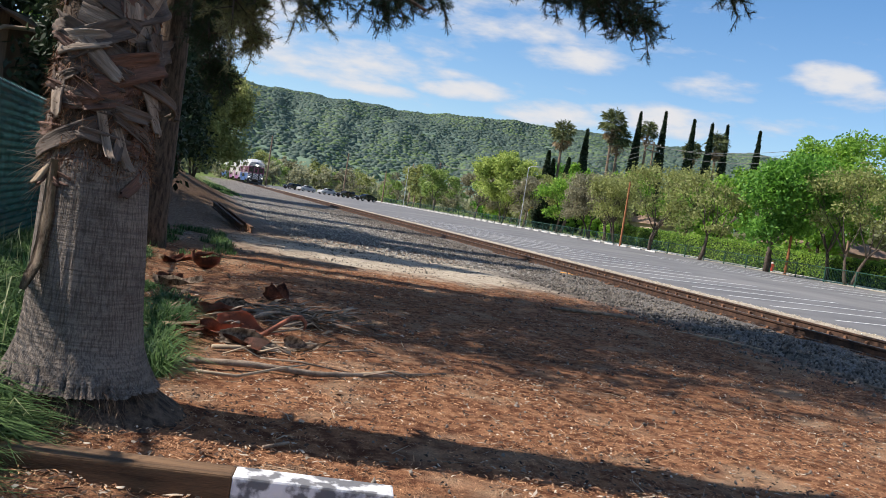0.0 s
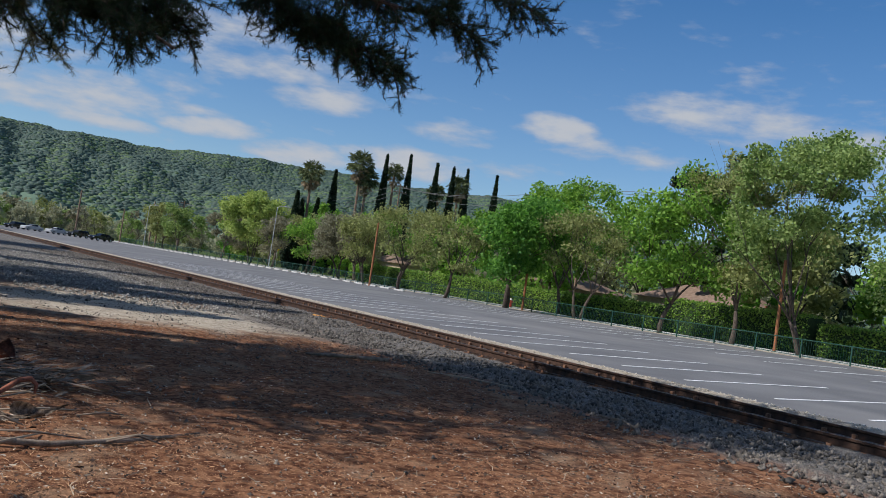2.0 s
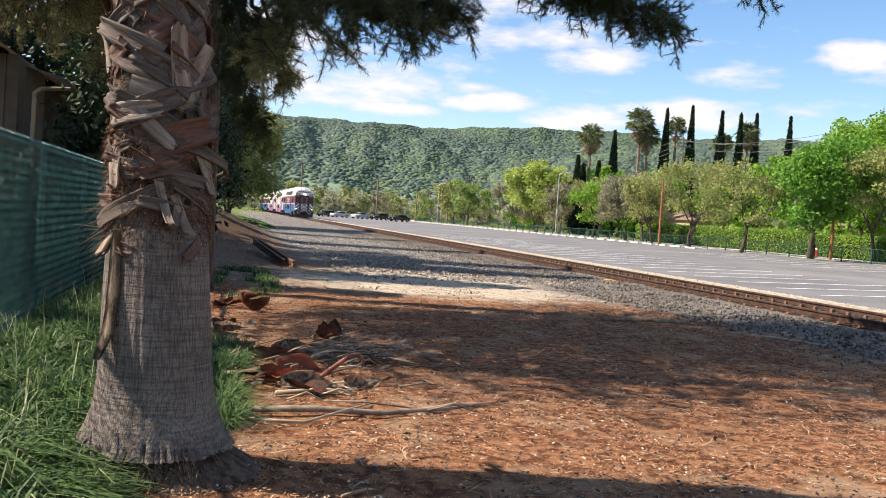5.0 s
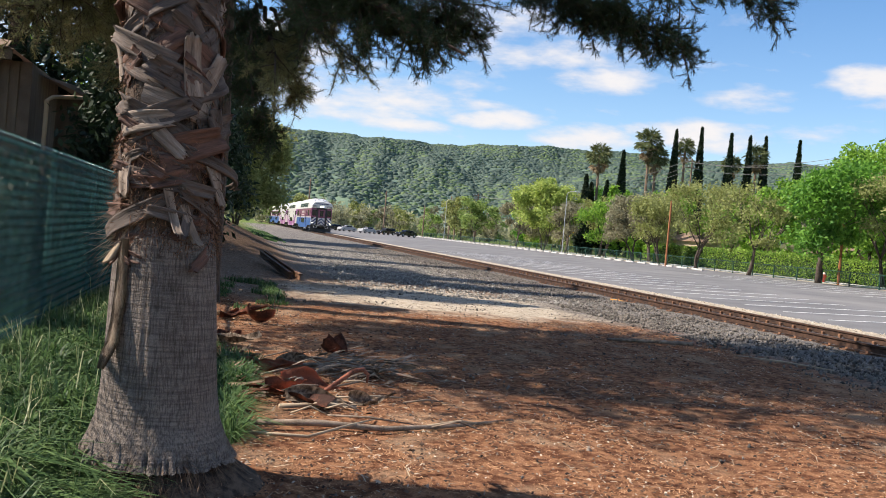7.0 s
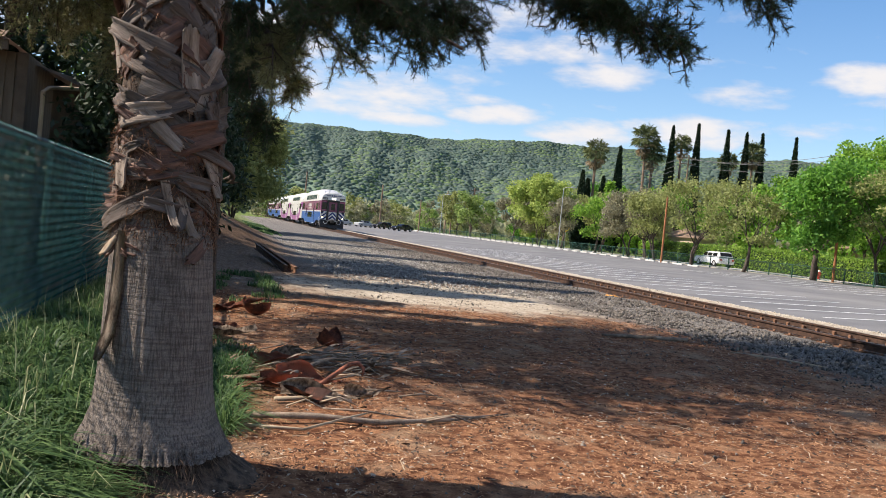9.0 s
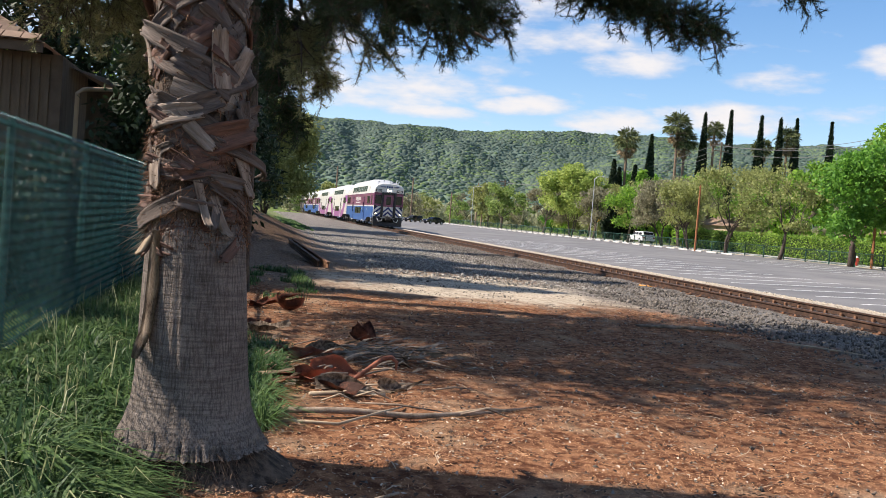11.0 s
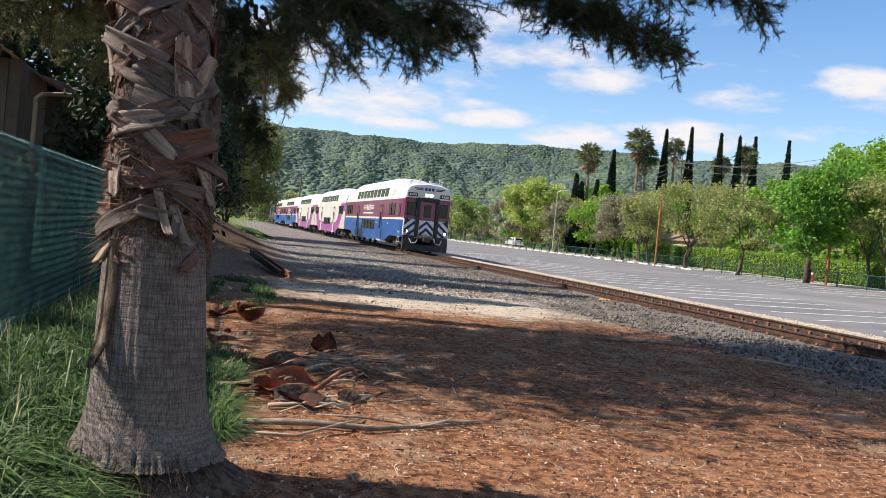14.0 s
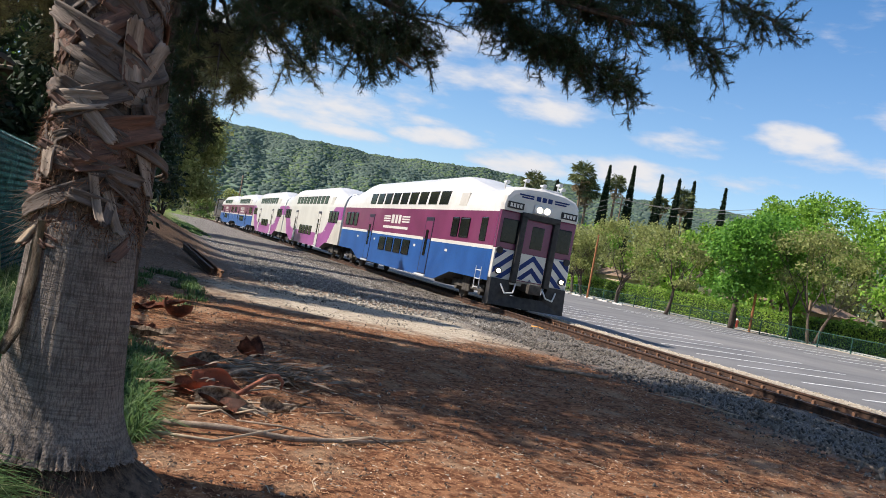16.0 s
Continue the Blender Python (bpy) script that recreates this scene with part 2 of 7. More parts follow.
M = dict(
    bark=ringed_bark(),
    boot=material("palm_boot", (0.03, 0.021, 0.017), (0.215, 0.165, 0.132), scale=5, fine=26, stretch=(6, 0.8, 1), bump=0.6, rough=0.85, island=0.5, fac=(0.15, 0.85), coords="UV"),
    boot_red=material("palm_boot_red", (0.04, 0.020, 0.014), (0.24, 0.12, 0.078), scale=5, fine=26, stretch=(6, 0.8, 1), bump=0.6, rough=0.75, island=0.4, fac=(0.2, 0.8), coords="UV"),
    boot_pale=material("palm_boot_pale", (0.11, 0.08, 0.058), (0.42, 0.33, 0.255), scale=5, fine=26, stretch=(6, 0.8, 1), bump=0.5, rough=0.85, island=0.4, fac=(0.2, 0.8), coords="UV"),
    flap=material("peeling_bark", (0.09, 0.06, 0.04), (0.40, 0.31, 0.23), scale=7, fine=60, stretch=(4, 4, .7), bump=0.6, rough=0.9),
    fibre=material("palm_fibre", (0.05, 0.024, 0.013), (0.22, 0.115, 0.062), scale=10, bump=0, rough=0.95, island=0.7),
    dry=material("dry_frond", (0.20, 0.14, 0.09), (0.50, 0.40, 0.28), scale=6, fine=60, bump=0.2, rough=0.9, island=0.6, fac=(0.2, 0.8)),
    stick=material("weathered_stick", (0.10, 0.074, 0.054), (0.30, 0.232, 0.175), scale=8, fine=80, bump=0.5, rough=0.95),
    root=material("palm_root", (0.028, 0.019, 0.013), (0.13, 0.088, 0.06), scale=18, fine=90, bump=1.0, rough=1.0),
    fallen_red=material("fallen_red_base", (0.06, 0.022, 0.014), (0.31, 0.105, 0.058), scale=6, fine=60, bump=0.4, rough=0.75, island=0.4),
    rootlet=material("rootlets", (0.03, 0.018, 0.012), (0.22, 0.14, 0.09), scale=3, bump=0, rough=1.0, island=0.9, fac=(0.1, 0.9)),
    rail=material("rail_steel", (0.03, 0.017, 0.012), (0.088, 0.046, 0.029), scale=7, fine=60, rough=0.8, metal=0.2, bump=0.15),
    railtop=material("rail_head_worn", (0.12, 0.08, 0.06), (0.22, 0.16, 0.125), scale=4, fine=60, rough=0.5, metal=0.6, bump=0.02),
    tie=material("creosote_timber", (0.05, 0.035, 0.026), (0.17, 0.12, 0.085), scale=5, fine=60, stretch=(0.4, 3, 3), bump=0.5, rough=0.95, objrand=0.3),
    plate=material("rusty_plate", (0.10, 0.05, 0.028), (0.27, 0.14, 0.08), scale=14, bump=0.2, rough=0.9, metal=0.2),
    gravel=material("ballast_stone", (0.036, 0.032, 0.028), (0.235, 0.205, 0.172), scale=12, fine=80, bump=0.2, rough=0.95, island=0.65, fac=(0.15, 0.85)),
    fieldgravel=material("field_gravel", (0.09, 0.085, 0.075), (0.42, 0.39, 0.34), scale=12, fine=80, bump=0.2, rough=0.95, island=0.65, fac=(0.15, 0.85)),
    asphalt=material("asphalt", (0.115, 0.116, 0.12), (0.166, 0.166, 0.168), scale=0.35, fine=90, bump=0.25, rough=0.92, dirt=(0.21, 0.205, 0.20, 0.12, 0.52, 0.72)),
    paint=material("lot_line_paint", (0.62, 0.62, 0.61), (0.82, 0.82, 0.81), scale=4, fine=40, bump=0.1, rough=0.8, dirt=(0.2, 0.2, 0.205, 9, 0.56, 0.72)),
    concrete=material("concrete", (0.42, 0.41, 0.39), (0.62, 0.61, 0.58), scale=3, fine=50, bump=0.3, rough=0.95),
    sandstrip=material("sandy_gravel", (0.42, 0.37, 0.29), (0.70, 0.64, 0.54), scale=5, fine=70, bump=0.6, rough=1.0),
    wood=material("timber_beam", (0.075, 0.042, 0.022), (0.20, 0.115, 0.06), scale=4, fine=50, stretch=(0.5, 5, 5), bump=0.5, rough=0.9),
    oldpaint=material("flaking_white_paint", (0.62, 0.63, 0.65), (0.80, 0.80, 0.81), scale=5, fine=40, bump=0.4, rough=0.7, dirt=(0.07, 0.07, 0.075, 9, 0.45, 0.53)),
    fence=material("green_vinyl", (0.012, 0.075, 0.070), (0.045, 0.16, 0.152), scale=6, bump=0, rough=0.25, spec=0.8),
    greenpipe=material("green_painted_steel", (0.01, 0.05, 0.035), (0.025, 0.085, 0.06), scale=5, bump=0, rough=0.45),
    siding=material("brown_siding", (0.11, 0.085, 0.062), (0.18, 0.14, 0.10), scale=2, fine=40, stretch=(3, 3, 0.4), bump=0.3, rough=0.9),
    trim=material("dark_trim", (0.10, 0.075, 0.055), (0.15, 0.115, 0.085), scale=3, bump=0.1, rough=0.85),
    shingle=material("roof_shingle", (0.13, 0.085, 0.06), (0.30, 0.21, 0.155), scale=3, fine=40, bump=0.5, rough=0.95, objrand=0.7, fac=(0.15, 0.85)),
    pinebark=material("pine_bark", (0.035, 0.024, 0.018), (0.13, 0.09, 0.065), scale=7, fine=40, stretch=(3, 3, 0.7), bump=1.0, rough=1.0),
    needle=leaf("pine_needles", (0.018, 0.036, 0.014), (0.055, 0.085, 0.032), 0.15),
    needle_old=leaf("old_needles", (0.15, 0.145, 0.055), (0.36, 0.34, 0.15), 0.2),
    conifer=leaf("dark_conifer_foliage", (0.012, 0.028, 0.014), (0.04, 0.07, 0.03), 0.15),
    leaf_a=leaf("fresh_green_leaves", (0.09, 0.21, 0.025), (0.30, 0.50, 0.07)),
    leaf_b=leaf("maple_green_leaves", (0.06, 0.18, 0.025), (0.20, 0.42, 0.06)),
    leaf_c=leaf("budding_olive_leaves", (0.17, 0.20, 0.06), (0.40, 0.43, 0.16)),
    leaf_d=leaf("pale_spring_leaves", (0.13, 0.22, 0.05), (0.38, 0.48, 0.16)),
    leaf_e=leaf("lime_leaves", (0.20, 0.29, 0.06), (0.48, 0.56, 0.16)),
    leaf_f=leaf("grey_budding_twigs", (0.18, 0.17, 0.105), (0.34, 0.325, 0.20), 0.35),
    leaf_far=leaf("distant_olive_leaves", (0.25, 0.26, 0.16), (0.46, 0.46, 0.29), 0.5),
    ivy=leaf("ivy_leaves", (0.09, 0.20, 0.03), (0.34, 0.50, 0.09)),
    ivy_shade=material("shaded_hedge_core", (0.012, 0.028, 0.01), (0.03, 0.055, 0.016), scale=4, bump=0.3, rough=1.0),
    cypress=leaf("cypress_foliage", (0.012, 0.026, 0.012), (0.035, 0.06, 0.025), 0.1),
    fan=leaf("palm_fan", (0.06, 0.085, 0.03), (0.20, 0.22, 0.09), 0.2),
    deadfan=leaf("dead_palm_fan", (0.20, 0.14, 0.075), (0.38, 0.28, 0.16), 0.15),
    treebark=material("tree_bark", (0.045, 0.034, 0.027), (0.13, 0.10, 0.08), scale=5, fine=30, stretch=(3, 3, 0.8), bump=0.8, rough=1.0),
    polewood=material("pole_wood", (0.14, 0.095, 0.065), (0.27, 0.19, 0.13), scale=3, stretch=(4, 4, 0.4), bump=0.3, rough=0.95),
    rustpost=material("orange_timber_post", (0.22, 0.085, 0.038), (0.36, 0.15, 0.065), scale=3, stretch=(4, 4, 0.5), bump=0.3, rough=0.9),
    wire=material("wire", (0.10, 0.10, 0.10), (0.16, 0.16, 0.16), bump=0, rough=0.6),
    galv=material("galvanised_steel", (0.42, 0.43, 0.43), (0.55, 0.56, 0.56), scale=5, bump=0.05, rough=0.5, metal=0.6),
    grass=leaf("grass_blades", (0.03, 0.080, 0.026), (0.145, 0.235, 0.082), 0.4),
    strawgrass=leaf("seed_stalks", (0.25, 0.30, 0.14), (0.52, 0.52, 0.30), 0.3),
    litter=material("needle_litter", (0.16, 0.06, 0.028), (0.56, 0.32, 0.17), scale=3, bump=0, rough=0.95, island=0.9, fac=(0.1, 0.9)),
    chip=material("wood_chips", (0.16, 0.12, 0.085), (0.60, 0.50, 0.38), scale=3, bump=0, rough=0.95, island=0.9, fac=(0.1, 0.9)),
    t_white=material("white_train_paint", (0.53, 0.515, 0.48), (0.61, 0.595, 0.555), scale=0.7, fine=12, bump=0, rough=0.35, spec=0.5, coat=0.3),
    t_grey=material("silver_train_paint", (0.50, 0.51, 0.52), (0.60, 0.61, 0.62), scale=0.8, fine=12, bump=0, rough=0.4, coat=0.3),
    t_blue=material("blue_train_paint", (0.009, 0.055, 0.20), (0.015, 0.08, 0.27), scale=0.7, fine=12, bump=0, rough=0.4, coat=0.1),
    t_maroon=material("maroon_train_paint", (0.13, 0.022, 0.07), (0.175, 0.032, 0.095), scale=0.7, fine=12, bump=0, rough=0.35, coat=0.3),
    t_purple=material("violet_train_paint", (0.24, 0.05, 0.22), (0.32, 0.08, 0.28), scale=0.7, fine=12, bump=0, rough=0.35, coat=0.3),
    t_tan=material("stone_train_paint", (0.40, 0.38, 0.34), (0.50, 0.47, 0.42), scale=0.7, fine=12, bump=0, rough=0.4, coat=0.2),
    t_navy=material("navy_train_paint", (0.010, 0.026, 0.12), (0.015, 0.04, 0.16), scale=1, bump=0, rough=0.5, spec=0.2),
    t_door=material("dark_door_paint", (0.014, 0.011, 0.022), (0.026, 0.02, 0.04), bump=0, rough=0.4),
    palestone=material("pale_stone", (0.30, 0.26, 0.20), (0.70, 0.64, 0.54), scale=10, bump=0.2, rough=1.0, island=0.7, fac=(0.15, 0.85)),
    crumb=material("bark_crumbs", (0.02, 0.014, 0.01), (0.12, 0.07, 0.045), scale=3, bump=0, rough=1.0, island=0.9, fac=(0.1, 0.9)),
    t_black=material("black_steel", (0.012, 0.012, 0.013), (0.035, 0.033, 0.032), scale=6, bump=0.1, rough=0.6),
    t_under=material("dusty_undergear", (0.025, 0.022, 0.02), (0.08, 0.07, 0.06), scale=6, bump=0.3, rough=0.85),
    glass=material("tinted_glass", (0.006, 0.007, 0.008), (0.010, 0.011, 0.012), bump=0, rough=0.12, spec=0.3),
    gasket=material("window_gasket", (0.02, 0.02, 0.02), (0.03, 0.03, 0.03), bump=0, rough=0.7),
    lamp=material("headlight_glow", (1.0, 0.86, 0.62), (1.0, 0.9, 0.7), bump=0, emit=12.0),
    lampw=material("ditch_light_glow", (1.0, 0.78, 0.5), (1.0, 0.84, 0.58), bump=0, emit=7.0),
    carwhite=material("white_car_paint", (0.68, 0.69, 0.70), (0.74, 0.75, 0.76), bump=0, rough=0.25, coat=0.6),
    carsilver=material("silver_car_paint", (0.40, 0.41, 0.43), (0.48, 0.49, 0.5), bump=0, rough=0.3, coat=0.6),
    cardark=material("black_car_paint", (0.008, 0.009, 0.012), (0.014, 0.015, 0.018), bump=0, rough=0.2, coat=0.8),
    rubber=material("tyre_rubber", (0.012, 0.012, 0.012), (0.025, 0.025, 0.025), bump=0.1, rough=0.9),
    redpaint=material("red_paint", (0.35, 0.03, 0.02), (0.5, 0.06, 0.03), bump=0, rough=0.5),
    yellow=material("yellow_paint", (0.75, 0.50, 0.02), (0.85, 0.6, 0.05), bump=0, rough=0.5),
    orange=material("orange_marker", (0.60, 0.26, 0.04), (0.75, 0.36, 0.07), bump=0.1, rough=0.7),
    stucco=material("tan_stucco", (0.42, 0.32, 0.22), (0.52, 0.41, 0.29), scale=2, bump=0.2, rough=0.95),
    pinkwall=material("pinkish_wall", (0.48, 0.32, 0.27), (0.58, 0.40, 0.34), scale=2, bump=0.2, rough=0.95),
)


# ---- mesh helpers ----
def finish(name, bm, mat, parent=None, label="", smooth=False):
    me = bpy.data.meshes.new(name)
    bm.to_mesh(me)
    bm.free()
    for mt in (mat if isinstance(mat, (list, tuple)) else [mat]):
        me.materials.append(mt)
    if smooth:
        me.polygons.foreach_set("use_smooth", [True] * len(me.polygons))
    ob = new(name, me)
    ob.parent = parent
    if label:
        ob["label"] = label
    return ob


def part(name, bm, mat, parent, label="", smooth=False):
    return finish(name, bm, mat, parent, label, smooth)


def arrays(name, verts, faces, mat, parent=None, label="", smooth=False):
    """A mesh from numpy arrays: verts (n, 3), faces (m, k)."""
    me = bpy.data.meshes.new(name)
    verts, faces = np.asarray(verts, np.float32), np.asarray(faces, np.int32)
    k = faces.shape[1]
    me.vertices.add(len(verts))
    me.vertices.foreach_set("co", verts.ravel())
    me.loops.add(faces.size)
    me.loops.foreach_set("vertex_index", faces.ravel())
    me.polygons.add(len(faces))
    me.polygons.foreach_set("loop_start", np.arange(0, faces.size, k, dtype=np.int32))
    me.polygons.foreach_set("loop_total", np.full(len(faces), k, np.int32))
    if smooth:
        me.polygons.foreach_set("use_smooth", np.ones(len(faces), bool))
    me.update(calc_edges=True)
    me.materials.append(mat)
    ob = new(name, me)
    ob.parent = parent
    if label:
        ob["label"] = label
    return ob


def empty(name, x=0, y=0, z=0, rz=0, **tags):
    ob = new(name)
    ob.matrix_basis = pose(x, y, z, 0, 0, rz)
    return tagged(ob, **tags)


def box(bm, x0, x1, y0, y1, z0, z1, bevel=0.0, m=None):
    vs = [bm.verts.new((x, y, z)) for z in (z0, z1) for x, y in ((x0, y0), (x1, y0), (x1, y1), (x0, y1))]
    fs = [bm.faces.new([vs[i] for i in q]) for q in ((3, 2, 1, 0), (4, 5, 6, 7), (0, 1, 5, 4), (1, 2, 6, 5), (2, 3, 7, 6), (3, 0, 4, 7))]
    if bevel:
        es = list({e for f in fs for e in f.edges})
        r = bmesh.ops.bevel(bm, geom=es, offset=bevel, segments=2, affect="EDGES", profile=0.6)
        vs = list({v for f in r["faces"] for v in f.verts} | {v for v in vs if v.is_valid})
    if m is not None:
        for v in vs:
            v.co = m @ v.co
    return vs


def tube(bm, pts, radii, n=8, cap=True):
    """A tapered tube through the points."""
    pts = [Vector(p) for p in pts]
    if isinstance(radii, (int, float)):
        radii = [radii] * len(pts)
    rings, side = [], None
    for i, p in enumerate(pts):
        d = (pts[min(i + 1, len(pts) - 1)] - pts[max(i - 1, 0)]).normalized()
        if side is None:
            side = d.orthogonal().normalized()
        side = (side - d * side.dot(d)).normalized()
        up = d.cross(side)
        rings.append([bm.verts.new(p + (side * math.cos(a) + up * math.sin(a)) * radii[i]) for a in (2 * math.pi * k / n for k in range(n))])
    for a, b in zip(rings, rings[1:]):
        for k in range(n):
            bm.faces.new((a[k], a[(k + 1) % n], b[(k + 1) % n], b[k]))
    if cap:
        bm.faces.new(rings[0][::-1])
        bm.faces.new(rings[-1])


def disc_x(bm, x0, x1, y, z, r, n=20):
    tube(bm, [(x0, y, z), (x1, y, z)], r, n)


def unit(v):
    return v / (np.linalg.norm(v, axis=1, keepdims=True) + 1e-9)


def leaves(rng, centres, size, up=0.4, long=1.5):
    """Small pointed leaves round the centres: verts, quads."""
    n = len(centres)
    nrm = rng.normal(size=(n, 3))
    nrm[:, 2] += up
    nrm = unit(nrm)
    a = unit(np.cross(nrm, rng.normal(size=(n, 3))))
    b = np.cross(nrm, a)
    s = (size * rng.uniform(0.6, 1.3, n))[:, None]
    v = np.stack([centres - a * s * long * 0.5, centres + b * s * 0.4, centres + a * s * long * 0.5, centres - b * s * 0.4], 1).reshape(-1, 3)
    return v, np.arange(4 * n).reshape(n, 4)


def tree(name, x, y, h, spread, leafmat, seed, density=1.0, trunk_h=None, leafsize=0.2, stems=1, z=None, label="", group="", gap=0.5, barkmat=None, low=0.28, trunk_r=None, clump=1.0):
    """A broadleaf tree: trunk, forking limbs and a crown of leaf clumps on the limb ends."""
    rng = np.random.default_rng(seed)
    base = empty(name, x, y, ground_z(x, y) if z is None else z, rng.uniform(0, 360), label=label, category="tree", group=group)
    trunk_h = trunk_h or h * 0.25
    r0 = trunk_r or h * 0.02
    bm = bmesh.new()
    tips = []

    def grow(p, d, length, r, level):
        pts, rad = [p], [r]
        for i in range(3):
            d = Vector(d + Vector(rng.normal(0, 0.13, 3)) + Vector((0, 0, 0.06))).normalized()
            p = p + d * length / 3
            pts.append(p)
            rad.append(r * (1 - 0.14 * (i + 1)))
        tube(bm, pts, rad, 7 if level < 2 else 5)
        if level >= 3:
            tips.append(p)
            return
        if level >= 2:
            tips.append(pts[2])
        for k in range(3 if level else 4):
            a = rng.uniform(0, 2 * math.pi) if level else 2 * math.pi * (k + rng.uniform(0, 0.6)) / 4
            out = Vector((math.cos(a), math.sin(a), 0))
            nd = (d * rng.uniform(0.5, 1.0) + out * rng.uniform(0.5, 0.95) * spread / h * 1.9 + Vector((0, 0, 0.22))).normalized()
            grow(p, nd, (h - trunk_h) * (0.40, 0.32, 0.24)[level] * rng.uniform(0.8, 1.15), rad[-1] * 0.68, level + 1)
    for s in range(stems):
        a = rng.uniform(0, 6.28)
        off = Vector((math.cos(a), math.sin(a), 0)) * (0.25 if stems > 1 else 0)
        grow(Vector((0, 0, -0.25)) + off * 0.5, (Vector((0, 0, 1)) + off).normalized(), trunk_h + 0.25, r0 / (stems ** 0.4), 0)
    part("trunk", bm, barkmat or M["treebark"], base, smooth=True)
    tips = np.array(tips)
    lo = trunk_h * 0.9 if low is None else h * low
    # keep the crown inside its height and width, with a lumpy outline
    top = tips[:, 2].max()
    tips[:, 2] = lo + (tips[:, 2] - tips[:, 2].min()) * (h - lo - 0.4) / max(top - tips[:, 2].min(), 0.1)
    rad = np.hypot(tips[:, 0], tips[:, 1])
    k = np.minimum(1.0, spread / np.maximum(rad, 0.01))
    tips[:, :2] *= k[:, None]
    n_per = int(95 * density)
    cl = np.repeat(tips, n_per, 0)
    size = clump * (spread * 0.20 + 0.16) * rng.uniform(0.6, 1.3, len(tips))
    off = unit(rng.normal(size=cl.shape)) * (rng.uniform(0, 1, len(cl)) ** gap)[:, None] * np.repeat(size, n_per)[:, None]
    off[:, 2] *= 0.75
    v, f = leaves(rng, cl + off, leafsize * 0.8)
    arrays("crown", v, f, leafmat, base)
    return base


# ---- ground ----
TRACK_X, GAUGE = 12.5, 1.5
LOT_X0, LOT_X1 = 16.9, 43.0


def sstep(a, b, v):
    t = min(1.0, max(0.0, (v - a) / (b - a)))
    return t * t * (3 - 2 * t)


def ground_z(x, y):
    z = -0.22
    z += 0.12 * sstep(0.6, -1.6, x)
    z += 1.75 * sstep(3.6, -2.6, x) * sstep(31, 44, y) * (1 - 0.5 * sstep(90, 140, y))
    z += 0.045 * sstep(9.4, 10.6, x) * (1 - sstep(14.0, 15.0, x))
    z += 0.17 * sstep(13.6, 14.3, x) * (1 - sstep(14.8, 16.6, x))
    lot = -0.35 + 0.0175 * (min(x, 47.0) - 14.5)
    z += (lot + 0.22) * sstep(14.0, 15.6, x)
    return z


def axis_steps(fine_a, fine_b, step, far_a, far_b):
    v = list(np.arange(fine_a, fine_b + 1e-6, step))
    d = step
    while v[-1] < far_b:
        d *= 1.35
        v.append(v[-1] + d)
    d = step
    while v[0] > far_a:
        d *= 1.35
        v.insert(0, v[0] - d)
    return v


def make_ground():
    xs, ys = axis_steps(-4.0, 16.4, 0.16, -2500, 2500), axis_steps(4.0, 34.0, 0.2, -600, 3500)
    verts = []
    for y in ys:
        for x in xs:
            z = ground_z(x, y)
            if -6 < x < 12 and 0 < y < 120:
                z += 0.035 * noise.noise((x * 0.9, y * 0.9, 0)) + 0.02 * noise.noise((x * 3.1, y * 3.1, 5)) + 0.012 * noise.noise((x * 7, y * 7, 9))
            verts.append((x, y, z))
    nx = len(xs)
    i = np.arange((len(ys) - 1) * (nx - 1))
    a = (i // (nx - 1)) * nx + i % (nx - 1)
    ob = arrays("ground", verts, np.stack([a, a + 1, a + nx + 1, a + nx], 1), ground_material(), smooth=True)
    return tagged(ob, "bare earth with needle litter, gravel and sand", "ground", kind="structure")


